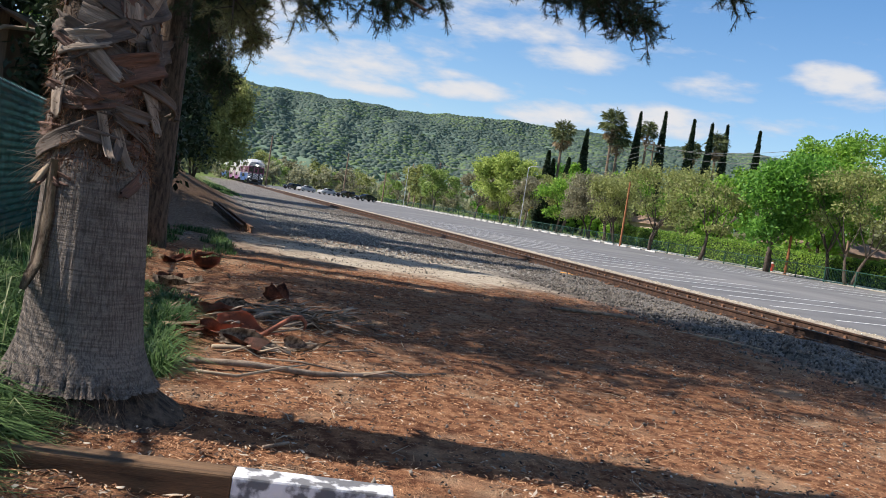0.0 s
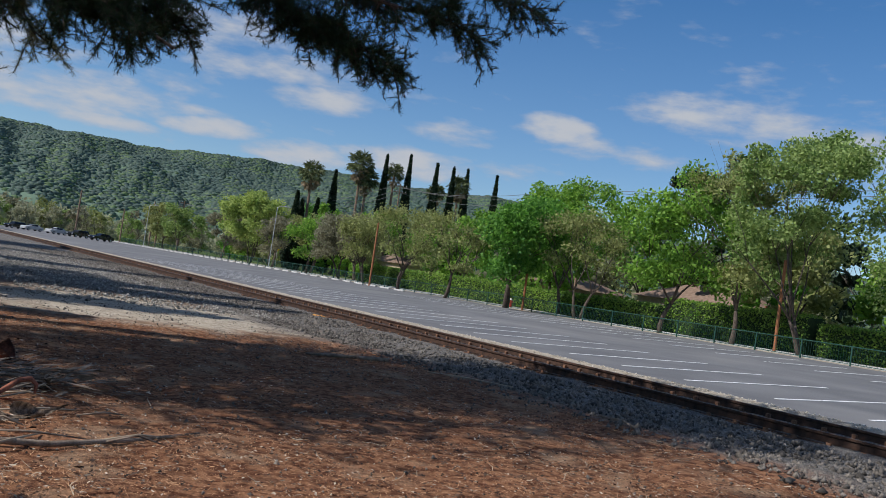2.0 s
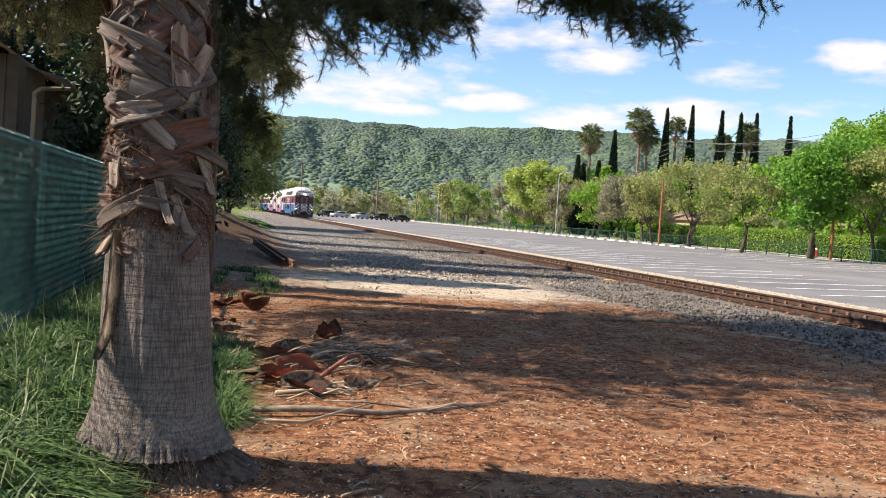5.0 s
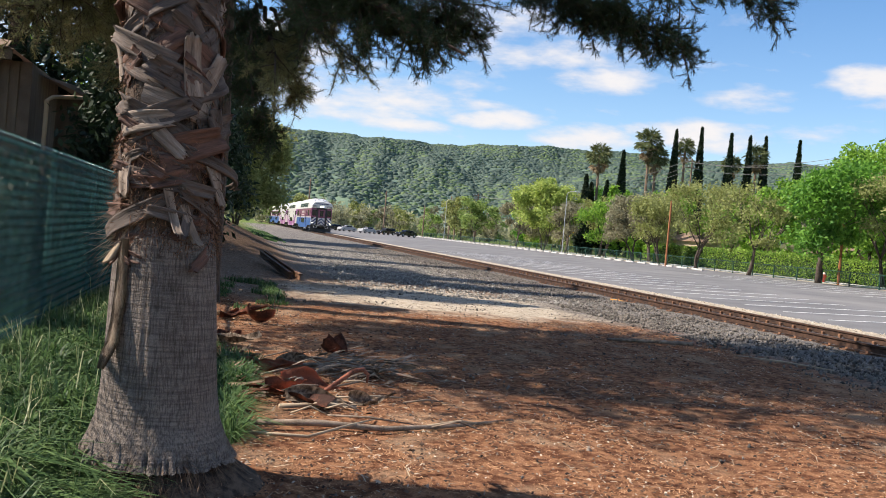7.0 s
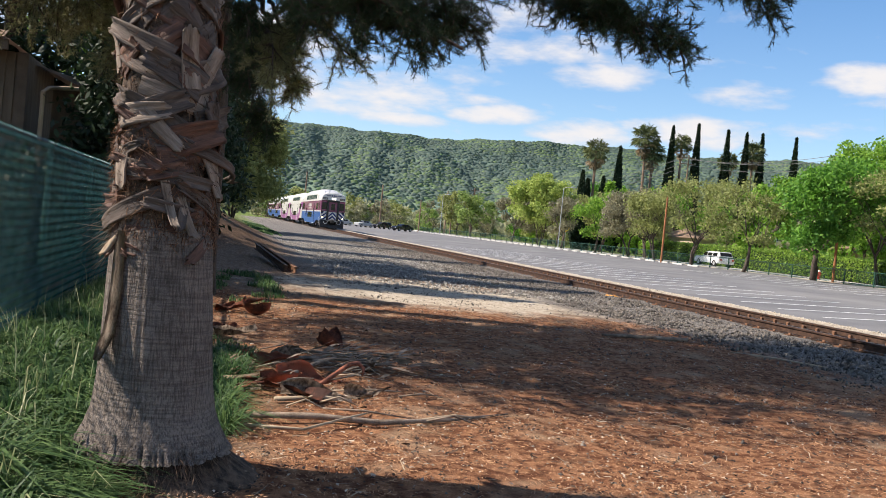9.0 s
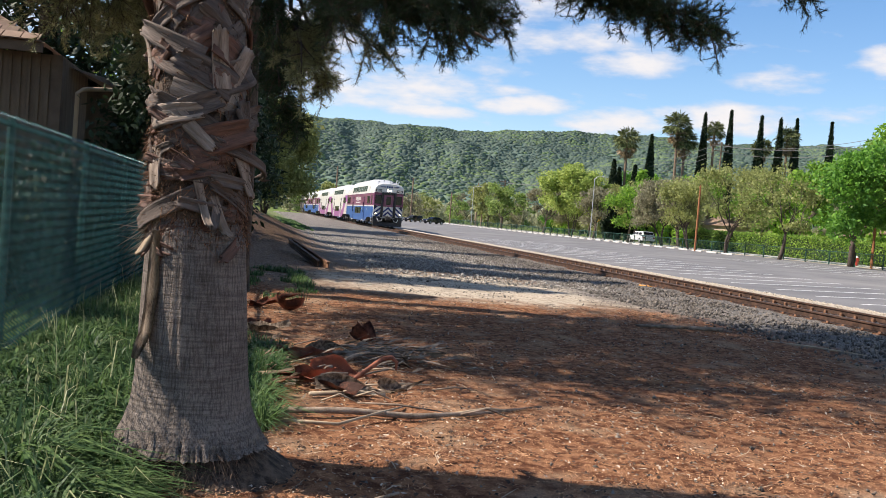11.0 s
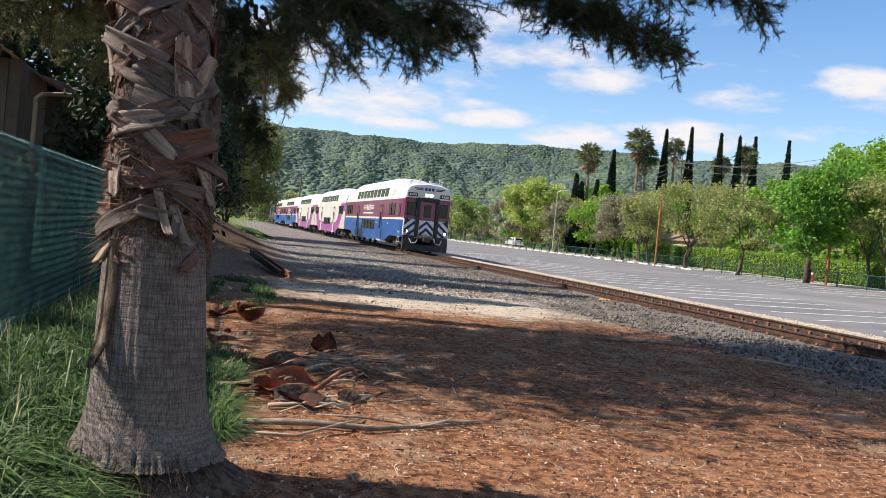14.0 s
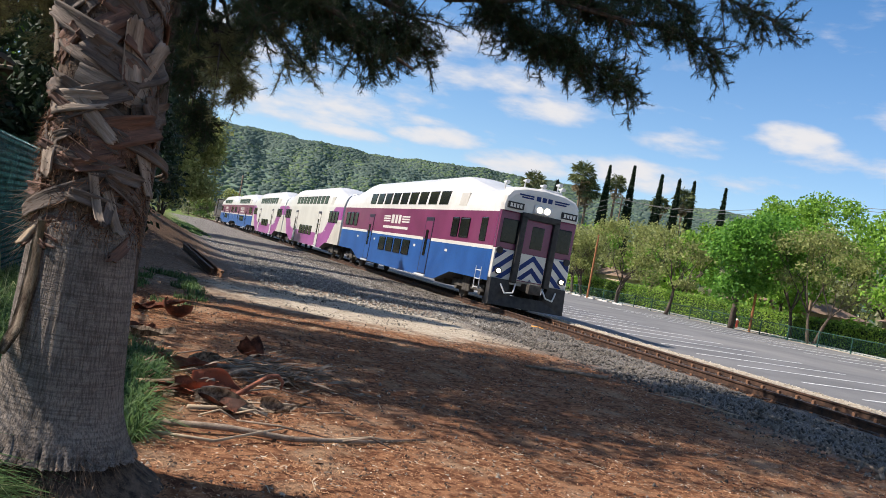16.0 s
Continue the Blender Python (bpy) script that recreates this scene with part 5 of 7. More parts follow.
    arrays("crown", V, F, M["fan"], palm)
    bm = bmesh.new()
    tube(bm, [tuple(palm_axis(4.4) - Vector((PALM[0], PALM[1], 0))), (-0.45, .2, 6.5), (-0.5, .3, 8.3)], [.25, .22, .2], 16)
    part("upper_trunk", bm, M["boot"], palm)
    return palm


def fan_crown(rng, centre, count, size, droop=0.0):
    V, F = [], []
    for i in range(count):
        a, e = rng.uniform(0, 6.28), rng.uniform(-0.7, 1.3) - droop
        d = np.array([math.cos(a) * math.cos(e), math.sin(a) * math.cos(e), math.sin(e)])
        hub = centre + d * size * rng.uniform(.7, 1.0)
        side = np.cross(d, (0, 0, 1.0)) + rng.normal(0, .2, 3)
        side /= np.linalg.norm(side)
        for k in range(13):
            t = (k - 6) / 6 * 1.5
            q = d * math.cos(t) + side * math.sin(t) + np.array([0, 0, -0.25])
            q /= np.linalg.norm(q)
            w = np.cross(q, rng.normal(size=3))
            w = w / np.linalg.norm(w) * size * .045
            ln = size * rng.uniform(.65, .95)
            n = len(V)
            V += [hub - w * .3, hub + q * ln * .6 + w, hub + q * ln + np.array([0, 0, -.15 * size]), hub + q * ln * .6 - w]
            F.append((n, n + 1, n + 2, n + 3))
        w = np.cross(d, rng.normal(size=3))
        w = w / np.linalg.norm(w) * size * .03
        n = len(V)
        V += [centre - w, centre + w, hub + w, hub - w]
        F.append((n, n + 1, n + 2, n + 3))
    return V, F


foreground_palm()


# ---- timber edging beam with flaking paint ----
def edging_beam():
    beam = empty("edging_beam", 1.24, 6.56, -0.228, -11, label="old square timber edging beam with a flaking white end", category="beam")
    bm = bmesh.new()
    box(bm, -1.9, -0.72, 0.0, 0.15, 0, 0.135, 0.012)
    part("bare_timber", bm, M["wood"], beam)
    bm = bmesh.new()
    box(bm, -0.72, 0.0, 0.0, 0.15, 0, 0.135, 0.012)
    part("painted_end", bm, M["oldpaint"], beam, "flaking white painted end")


edging_beam()


# ---- chain-link fence along the left ----
FENCE_X = -1.85


def chain_fence():
    f = empty("chain_link_fence", FENCE_X, 0, 0, label="tall dark green vinyl-coated chain-link fence", category="fence")
    top, bot = 1.90, -0.12
    for k in range(14):
        bm = bmesh.new()
        y = 4.2 + 3.05 * k
        tube(bm, [(-0.04, y, ground_z(FENCE_X, y) - 0.1), (-0.04, y, top - 0.05 + max(0, ground_z(FENCE_X, y) + .1))], 0.032, 10)
        part("post", bm, M["greenpipe"], f)
    for z, nm in ((top - 0.10, "top_rail"), (bot + 0.15, "bottom_rail")):
        bm = bmesh.new()
        tube(bm, [(-0.05, 2, z), (-0.05, 46, z)], 0.022, 8)
        part(nm, bm, M["greenpipe"], f)
    # woven wires: flattened zigzags that hook round one another
    V, F = [], []
    nz = int((top - bot) / 0.044)
    z = bot + np.arange(nz + 1) * 0.044
    pitch = 0.088
    ring = [(math.cos(t), math.sin(t)) for t in (0.5, 2.6, 4.7)]
    for k in range(275):
        y0 = 3.4 + k * pitch
        yy = y0 + np.where(np.arange(nz + 1) % 2 == 0, -pitch * .5, pitch * .5) * 1.06
        xx = np.where(np.arange(nz + 1) % 2 == 0, -0.008, 0.008)
        rad = 0.0055
        pts = np.stack([xx, yy, z], 1)
        rows = np.stack([pts + np.array([c * rad * 1.0, s * rad * .9, s * rad * .6]) for c, s in ring], 1).reshape(-1, 3)
        start = sum(len(v) for v in V)
        V.append(rows)
        idx = start + np.arange(nz) * 3
        for j in range(3):
            F.append(np.stack([idx + j, idx + (j + 1) % 3, idx + 3 + (j + 1) % 3, idx + 3 + j], 1))
    ob = arrays("woven_mesh", np.concatenate(V), np.concatenate(F), M["fence"], f, "diamond wire mesh")
    ob["kind"] = "stuff"
    return f


chain_fence()


# ---- house behind the fence ----
def house():
    h = empty("house", 0, 0, 0, label="brown two-storey house with vertical board siding and shingled hip roof", category="house")
    x1, y0, y1, zt = -3.62, 20.0, 31.0, 3.72
    for q in ((-15, x1, y0, y0 + 0.2, -0.3, zt), (x1 - 0.2, x1, y0 + 0.2, 22.5, -0.3, zt), (-6.0, -3.0, 22.5, 22.7, -0.3, 3.5), (-3.2, -3.0, 22.7, y1, -0.3, 3.5)):
        bm = bmesh.new()
        box(bm, *q)
        part("wall", bm, M["siding"], h)
    # battens
    me = None
    for i in range(70):
        x = x1 - 0.05 - i * 0.16
        if me is None:
            bm = bmesh.new()
            box(bm, -0.02, 0.02, -0.022, 0.0, -0.3, zt - 0.02)
            ob = part("batten", bm, M["siding"], h)
            me = ob.data
        else:
            ob = new("batten", me)
            ob.parent = h
        ob.matrix_basis = pose(x, y0, 0)
    bm = bmesh.new()
    box(bm, x1 - 0.16, x1 + 0.025, y0 - 0.03, y0 + 0.12, -0.3, zt)
    part("corner_board", bm, M["trim"], h)
    bm = bmesh.new()
    box(bm, -15, -3.85, y0 - 0.5, y0 - 0.42, zt - 0.05, zt + 0.14)
    part("fascia", bm, M["trim"], h)
    # hip roof
    bm = bmesh.new()
    a = [bm.verts.new(p) for p in ((-15, y0 - 0.55, zt + 0.12), (-3.8, y0 - 0.55, zt + 0.12), (-8.8, y0 + 5, zt + 2.9), (-15, y0 + 5, zt + 2.9))]
    bm.faces.new(a)
    b = [bm.verts.new(p) for p in ((-3.8, y0 - 0.55, zt + 0.12), (-3.8, y1, zt + 0.12), (-8.8, y1 - 4, zt + 2.9), (-8.8, y0 + 5, zt + 2.9))]
    bm.faces.new(b)
    bmesh.ops.solidify(bm, geom=bm.faces[:], thickness=0.06)
    roof = part("roof", bm, M["shingle"], h)
    # shingle courses
    me = None
    slope = math.atan2(2.78, 5.55)
    for r in range(10):
        for c in range(16):
            x = -4.05 - c * 0.31 - 0.15 * (r % 2) - r * 0.27
            if me is None:
                bm = bmesh.new()
                box(bm, -0.145, 0.145, 0, 0.3, 0.0, 0.022)
                ob = part("shingle", bm, M["shingle"], roof)
                me = ob.data
            else:
                ob = new("shingle", me)
                ob.parent = roof
            t = r * 0.27
            ob.matrix_basis = pose(x, y0 - 0.56 + t * math.cos(slope), zt + 0.14 + t * math.sin(slope), math.degrees(slope) + 2.5)
    # lower hip over the recess, with a gutter and downpipe
    bm = bmesh.new()
    a = [bm.verts.new(p) for p in ((x1 + 0.02, 20.6, 3.62), (-2.75, 22.2, 3.38), (-2.75, 31, 3.38), (x1 + 0.02, 31, 4.5))]
    bm.faces.new(a)
    bmesh.ops.solidify(bm, geom=bm.faces[:], thickness=0.12)
    part("lower_roof", bm, M["trim"], h)
    bm = bmesh.new()
    tube(bm, [(-2.85, 21.6, 3.38), (-3.05, 21.0, 3.3), (-3.3, 20.4, 3.2), (-3.36, 20.2, 3.1), (-3.36, 20.2, 0)], 0.04, 8)
    part("downpipe", bm, M["stucco"], h, "beige downpipe")


house()


# ---- pine over the clearing ----
def needle_tufts(rng, tips, dirs, per=36, length=0.13):
    """Needles fanned round each twig tip: thin triangles."""
    n = len(tips) * per
    p = np.repeat(tips, per, 0)
    d = np.repeat(dirs, per, 0)
    back = rng.uniform(0, 0.17, n)[:, None]
    p = p - d * back
    q = unit(d * rng.uniform(0.3, 1.1, n)[:, None] + unit(rng.normal(size=(n, 3))) * 0.75)
    s = unit(np.cross(q, rng.normal(size=(n, 3)))) * 0.0028
    ln = (length * rng.uniform(0.6, 1.2, n))[:, None]
    v = np.stack([p - s, p + s, p + q * ln], 1).reshape(-1, 3)
    return v, np.arange(3 * n).reshape(n, 3)


def pine_limb(bm, rng, p0, p1, r, twigs, spread, drop, tips, dirs):
    """A limb from p0 to p1 with side twigs that carry the tufts."""
    p0, p1 = Vector(p0), Vector(p1)
    pts = []
    for i in range(7):
        t = i / 6
        q = p0.lerp(p1, t) + Vector(rng.normal(0, 0.06, 3)) * (0 if i == 0 else 1) + Vector((0, 0, 0.35 * math.sin(t * 2.6) * (p1 - p0).length * 0.12))
        pts.append(q)
    tube(bm, pts, [r * (1 - 0.8 * i / 6) for i in range(7)], 6)
    axis = (p1 - p0).normalized()
    for k in range(twigs):
        t = rng.uniform(0.3, 1.0)
        i = min(5, int(t * 6))
        q = pts[i].lerp(pts[i + 1], t * 6 - i)
        d = (axis * rng.uniform(0.1, 0.8) + Vector(rng.normal(0, 0.6, 3)) + Vector((0, 0, -drop))).normalized()
        ln = spread * rng.uniform(0.4, 1.0)
        e = q + d * ln + Vector((0, 0, -drop * ln * 0.4))
        mid = q.lerp(e, 0.5) + Vector((0, 0, 0.05 * ln))
        tube(bm, [q, mid, e], [0.012, 0.008, 0.004], 4, False)
        for s in range(12):
            u = rng.uniform(0.25, 1.0)
            w = mid.lerp(e, u * 2 - 1) if u > 0.5 else q.lerp(mid, u * 2)
            dd = (d * 0.7 + Vector(rng.normal(0, 0.65, 3)) + Vector((0, 0, 0.1))).normalized()
            tw = w + dd * rng.uniform(0.06, 0.22)
            tube(bm, [w, tw], [0.005, 0.003], 3, False)
            tips.append(tuple(tw))
            dirs.append(tuple(dd))


def pine():
    rng = np.random.default_rng(21)
    t = empty("pine", -0.35, 18.6, 0, label="tall pine with long drooping needle-clad limbs over a clearing", category="pine tree")
    o = Vector((-0.35, 18.6, 0))
    bm = bmesh.new()
    tube(bm, [(0, 0, -0.4), (0.02, 0, 0.3), (0.0, 0.05, 3), (-0.1, 0.1, 6), (-0.1, 0.2, 9), (0, 0.2, 13)], [0.36, 0.29, 0.26, 0.23, 0.18, 0.06], 16)
    part("trunk", bm, M["pinebark"], t, "dark furrowed pine trunk", smooth=True)
    tips, dirs = [], []
    bm = bmesh.new()

    def limb(p0, p1, r, twigs, spread, drop=0.25):
        pine_limb(bm, rng, Vector(p0) - o, Vector(p1) - o, r, twigs, spread, drop, tips, dirs)
    # limbs that reach into view
    limb((-0.3, 18.4, 5.6), (2.65, 13.2, 3.95), 0.17, 90, 0.75)
    limb((0.9, 16.4, 4.9), (2.25, 13.8, 3.75), 0.05, 80, 0.6)
    limb((0.9, 16.0, 4.7), (2.85, 14.0, 3.90), 0.05, 80, 0.55)
    limb((0.5, 16.8, 4.9), (0.80, 13.4, 3.55), 0.05, 42, 0.6, 0.35)
    limb((0.6, 16.8, 4.9), (1.55, 13.8, 3.75), 0.05, 48, 0.6, 0.35)
    limb((0.2, 17.5, 4.9), (0.10, 14.4, 3.30), 0.04, 42, 0.6, 0.4)
    limb((0.0, 18.0, 4.5), (0.25, 15.4, 2.90), 0.04, 40, 0.55, 0.45)
    limb((-0.1, 18.2, 4.0), (0.55, 16.6, 2.50), 0.035, 44, 0.5, 0.5)
    limb((-0.3, 18.3, 6.4), (5.6, 13.6, 4.75), 0.12, 70, 0.8, 0.2)
    limb((3.3, 15.8, 5.5), (5.75, 13.6, 4.0), 0.05, 110, 0.55, 0.25)
    limb((3.3, 15.8, 5.4), (5.05, 13.8, 4.2), 0.05, 70, 0.5, 0.25)
    limb((3.5, 15.0, 5.2), (7.0, 13.6, 4.85), 0.05, 90, 0.6, 0.2)
    limb((3.5, 15.2, 6.3), (7.9, 13.6, 5.5), 0.06, 100, 0.65, 0.2)
    limb((2.5, 16.0, 6.2), (6.5, 13.8, 5.3), 0.06, 100, 0.65, 0.2)
    limb((-0.2, 15.5, 5.0), (2.55, 13.0, 3.35), 0.09, 48, 0.45, 0.2)
    fresh = len(tips)
    limb((0.4, 17.0, 4.6), (0.78, 14.2, 2.85), 0.04, 60, 0.5, 0.45)
    limb((0.3, 17.0, 4.6), (0.45, 14.0, 3.05), 0.04, 40, 0.5, 0.45)
    limb((0.4, 17.0, 4.9), (1.25, 14.0, 3.35), 0.04, 26, 0.5, 0.45)
    limb((-0.3, 18.4, 6.4), (-3.7, 16.8, 4.9), 0.07, 90, 0.8, 0.4)
    limb((-0.3, 18.4, 6.4), (-3.2, 15.2, 4.7), 0.07, 90, 0.8, 0.4)
    limb((-0.3, 18.4, 5.4), (-2.6, 17.6, 4.0), 0.06, 80, 0.7, 0.4)
    limb((-0.3, 18.4, 6.2), (-2.40, 14.8, 4.30), 0.08, 90, 0.8, 0.3)
    limb((-0.3, 18.4, 6.0), (-1.20, 13.8, 4.10), 0.08, 90, 0.8, 0.3)
    limb((-0.3, 18.4, 5.6), (-3.00, 16.4, 3.90), 0.08, 90, 0.8, 0.4)
    limb((-0.3, 18.4, 5.0), (-1.70, 16.4, 3.40), 0.06, 80, 0.7, 0.4)
    part("limb", bm, M["pinebark"], t, "bare dark limbs and twigs")
    v, f = needle_tufts(rng, np.array(tips[:fresh]), np.array(dirs[:fresh]), 32, 0.085)
    arrays("needles", v, f, M["needle"], t)
    v, f = needle_tufts(rng, np.array(tips[fresh:]), np.array(dirs[fresh:]), 32, 0.085)
    arrays("old_needles", v, f, M["needle_old"], t, "olive-brown drooping needles")
    upper_crown(t, rng, (0.4, -2.2, 8.6), (3.6, 3.8, 3.0), 60)
    upper_crown(t, rng, (2.3, -4.8, 9.6), (2.6, 2.2, 1.4), 13)


def upper_crown(t, rng, centre, radii, boughs):
    """High boughs above the picture: limbs with sprays of needles."""
    bm = bmesh.new()
    C = []
    for k in range(boughs):
        d = unit(rng.normal(size=(1, 3)))[0] * rng.uniform(.45, 1.0) ** .5
        e = np.array(centre) + d * np.array(radii)
        tube(bm, [(0, 0, max(4.5, e[2] - 1.0)), tuple(e)], [.05, .015], 5)
        m = 270
        C.append(e + rng.normal(0, 1, (m, 3)) * np.array([.74, .74, .38]))
    part("upper_limb", bm, M["pinebark"], t)
    v, f = leaves(rng, np.concatenate(C), .10, .2, 3.2)
    arrays("upper_needles", v, f, M["needle"], t)


pine()


def side_pine():
    rng = np.random.default_rng(22)
    t = empty("pine", -4.6, 13.2, 0, label="pine behind the fence whose crown shades the clearing", category="pine tree")
    bm = bmesh.new()
    tube(bm, [(0, 0, -.4), (0, 0, 5), (.2, 0, 11)], [.32, .25, .08], 12)
    part("trunk", bm, M["pinebark"], t)
    upper_crown(t, rng, (1.2, 1.8, 7.8), (3.4, 3.3, 2.2), 34)


side_pine()


def conifer(name, x, y, h, r, seed, label, mat="conifer", z0=0.1, size=0.16, count=16000):
    """A dense dark conifer: whorled limbs with sprays of foliage."""
    rng = np.random.default_rng(seed)
    t = empty(name, x, y, ground_z(x, y), label=label, category="conifer")
    bm = bmesh.new()
    tube(bm, [(0, 0, -0.4), (0.05, 0, h * .5), (0, 0, h)], [r * .09, r * .06, .03], 10)
    C = []
    n = int(h * 9)
    for k in range(n):
        z = h * (z0 + (1 - z0) * k / n)
        a = k * 2.4 + rng.uniform(-.4, .4)
        ln = r * (1 - (z / h) ** 1.6) * rng.uniform(.65, 1.1) + 0.25
        e = Vector((math.cos(a) * ln, math.sin(a) * ln, z - 0.15 * ln))
        tube(bm, [(0, 0, z), tuple(e)], [0.03, 0.008], 4, False)
        m = count // n
        u = rng.uniform(.15, 1, m) ** .7
        c = np.stack([np.cos(a) * ln * u, np.sin(a) * ln * u, z - 0.15 * ln * u], 1) + rng.normal(0, .13 + .09 * ln, (m, 3)) * np.array([1, 1, .6])
        C.append(c)
    part("trunk", bm, M["pinebark"], t)
    v, f = leaves(rng, np.concatenate(C), size, 0.2, 1.8)
    arrays("crown", v, f, M[mat], t)
    return t


def shrub(x, y, h, r, seed):
    rng = np.random.default_rng(seed)
    t = empty("shrub", x, y, ground_z(x, y), label="dark shrub added to stand in for shade behind the fence", category="shrub", group="shrubs behind the fence")
    bm = bmesh.new()
    for k in range(7):
        a = rng.uniform(0, 6.28)
        tube(bm, [(0, 0, -.1), (math.cos(a) * r * .4, math.sin(a) * r * .4, h * .5), (math.cos(a) * r * .7, math.sin(a) * r * .7, h * .9)], [.03, .02, .008], 5)
    part("stem", bm, M["treebark"], t)
    c = unit(rng.normal(size=(2600, 3))) * rng.uniform(.3, 1, (2600, 1)) ** .5 * np.array([r, r, h * .5]) * (1 + .2 * rng.normal(size=(2600, 1)) * .5) + np.array([0, 0, h * .5])
    v, f = leaves(rng, c, .09)
    arrays("foliage", v, f, M["conifer"], t)


# added shrubs: their dark foliage stands in for shade behind the fence
for i in range(11):
    shrub(-3.0 - .25 * (i % 3), 13.2 + i * 1.15, 1.5 + .2 * (i % 4), .8, 500 + i)
conifer("conifer", -1.7, 29.8, 12, 1.5, 35, "dense dark conifer behind the palm")
conifer("conifer", -2.0, 34.0, 13, 2.0, 31, "dense dark conifer on the earth bank")
conifer("conifer", -1.2, 44.0, 11, 1.7, 32, "dense dark conifer on the earth bank")
conifer("conifer", -2.15, 20.6, 5.2, 0.95, 36, "dark evergreen between the house and the fence", count=9000, size=.1)
conifer("conifer", -5.2, 25.5, 12, 3.2, 33, "dark conifer beside the house", count=12000)
conifer("conifer", -0.4, 56.0, 10, 1.6, 34, "dark conifer further along the bank", count=9000)
tree("broadleaf_tree", -5.6, 33.0, 11.5, 3.6, M["leaf_a"], 45, 2.0, label="bright green tree beyond the house", leafsize=.22, low=.3)
tree("broadleaf_tree", -7.5, 36.0, 13, 4.5, M["leaf_a"], 41, 1.2, label="tall green tree behind the house", leafsize=.3)
tree("broadleaf_tree", -11.5, 30.0, 12, 4.5, M["leaf_a"], 42, 1.2, label="tall green tree behind the house roof", leafsize=.3)
tree("bank_tree", 0.5, 74.0, 9.4, 2.9, M["leaf_c"], 43, 5.5, label="leafy green tree on the bank beside the track", leafsize=.24, low=.16, stems=3, trunk_h=1.2, clump=1.7, gap=.7)
tree("bank_tree", -0.5, 69.0, 7.6, 2.5, M["leaf_c"], 44, 4.5, label="olive-green young tree on the bank", leafsize=.22, low=.16, stems=3, trunk_h=1.0, clump=1.7, gap=.7)


# ---- trees along the far side of the lot ----
ROWTREES = [  # y, x, height, spread, leaves, density, leaf size, stems
    (29.5, 46.5, 12.6, 4.4, "leaf_d", 2.4, .22, 1), (34.8, 46.4, 14.0, 4.4, "leaf_d", 2.2, .22, 2), (40.3, 46.8, 12.4, 3.6, "leaf_c", 1.6, .22, 1), (45.0, 45.2, 11.3, 4.6, "leaf_a", 2.6, .26, 1), (54.0, 45.6, 8.6, 3.3, "leaf_c", 0.6, .2, 2),
    (60.4, 43.6, 8.8, 4.5, "leaf_b", 4.0, .27, 1), (62.5, 51.0, 11.8, 4.8, "leaf_a", 3.0, .28, 1), (68.2, 42.6, 8.0, 3.3, "leaf_c", 0.6, .22, 1), (75.4, 42.0, 8.2, 3.8, "leaf_c", 0.6, .22, 2), (86.5, 44.2, 7.4, 3.4, "leaf_c", 0.6, .22, 3),
    (95.5, 45.6, 7.4, 3.2, "leaf_f", 1.2, .22, 2), (104.0, 45.0, 7.6, 3.0, "leaf_a", 1.4, .26, 1), (131.0, 47.5, 11.2, 5.4, "leaf_e", 2.0, .34, 3), (118.0, 46.0, 7.2, 3.2, "leaf_f", 1.0, .26, 1), (111.0, 48.5, 8.0, 3.2, "leaf_c", .9, .26, 2), (99.5, 49.5, 8.4, 3.4, "leaf_f", 1.0, .24, 2),
    (152.0, 50.0, 8.5, 3.6, "leaf_f", 1.2, .34, 1), (172.0, 48.0, 9.0, 4.0, "leaf_d", 1.2, .36, 1), (190.0, 50.0, 9.5, 4.2, "leaf_c", 1.2, .38, 1)]
for i, (ty, tx, th, ts, tm, td, tl, st) in enumerate(ROWTREES):
    kind = {"leaf_a": "fresh green", "leaf_b": "dense dark green", "leaf_c": "thin olive budding", "leaf_d": "pale airy spring", "leaf_e": "bright lime green", "leaf_f": "bare grey-brown budding"}[tm]
    tree("street_tree", tx, ty, th, ts, M[tm], 100 + i, td, leafsize=tl, stems=st, trunk_r=.2 if tm != "leaf_b" else .3, trunk_h=2.2, low=.32, clump=1.3 if tm in ("leaf_b", "leaf_a") else 1.1, label=kind + " street tree beside the lot fence", group="trees along the lot")
# trees behind the hedge
rng_b = random.Random(9)
for i in range(26):
    ty = 30 + i * 6.2 + rng_b.uniform(-1.5, 1.5)
    tx = 57 + rng_b.uniform(-2, 7) + ty * 0.04
    tm = rng_b.choice(("leaf_a", "leaf_b", "leaf_a", "leaf_c", "leaf_a"))
    tree("garden_tree", tx, ty, rng_b.uniform(8.5, 11.5), rng_b.uniform(4, 5), M[tm], 200 + i, 1.3, leafsize=.40, low=.08, label="garden tree behind the hedge", group="trees behind the hedge")
for i in range(22):
    ty = 40 + i * 9 + rng_b.uniform(-3, 3)
    tree("garden_tree", 76 + rng_b.uniform(0, 14), ty, rng_b.uniform(9, 13), rng_b.uniform(5, 6), M[rng_b.choice(("leaf_b", "conifer", "leaf_far"))], 240 + i, 0.5, leafsize=.7, low=.03, label="large tree among the gardens", group="trees among the gardens")
tree("dark_tree", 62, 58.5, 16.3, 4.0, M["conifer"], 290, 2.0, leafsize=.4, label="tall dark evergreen behind the street trees", low=.3)
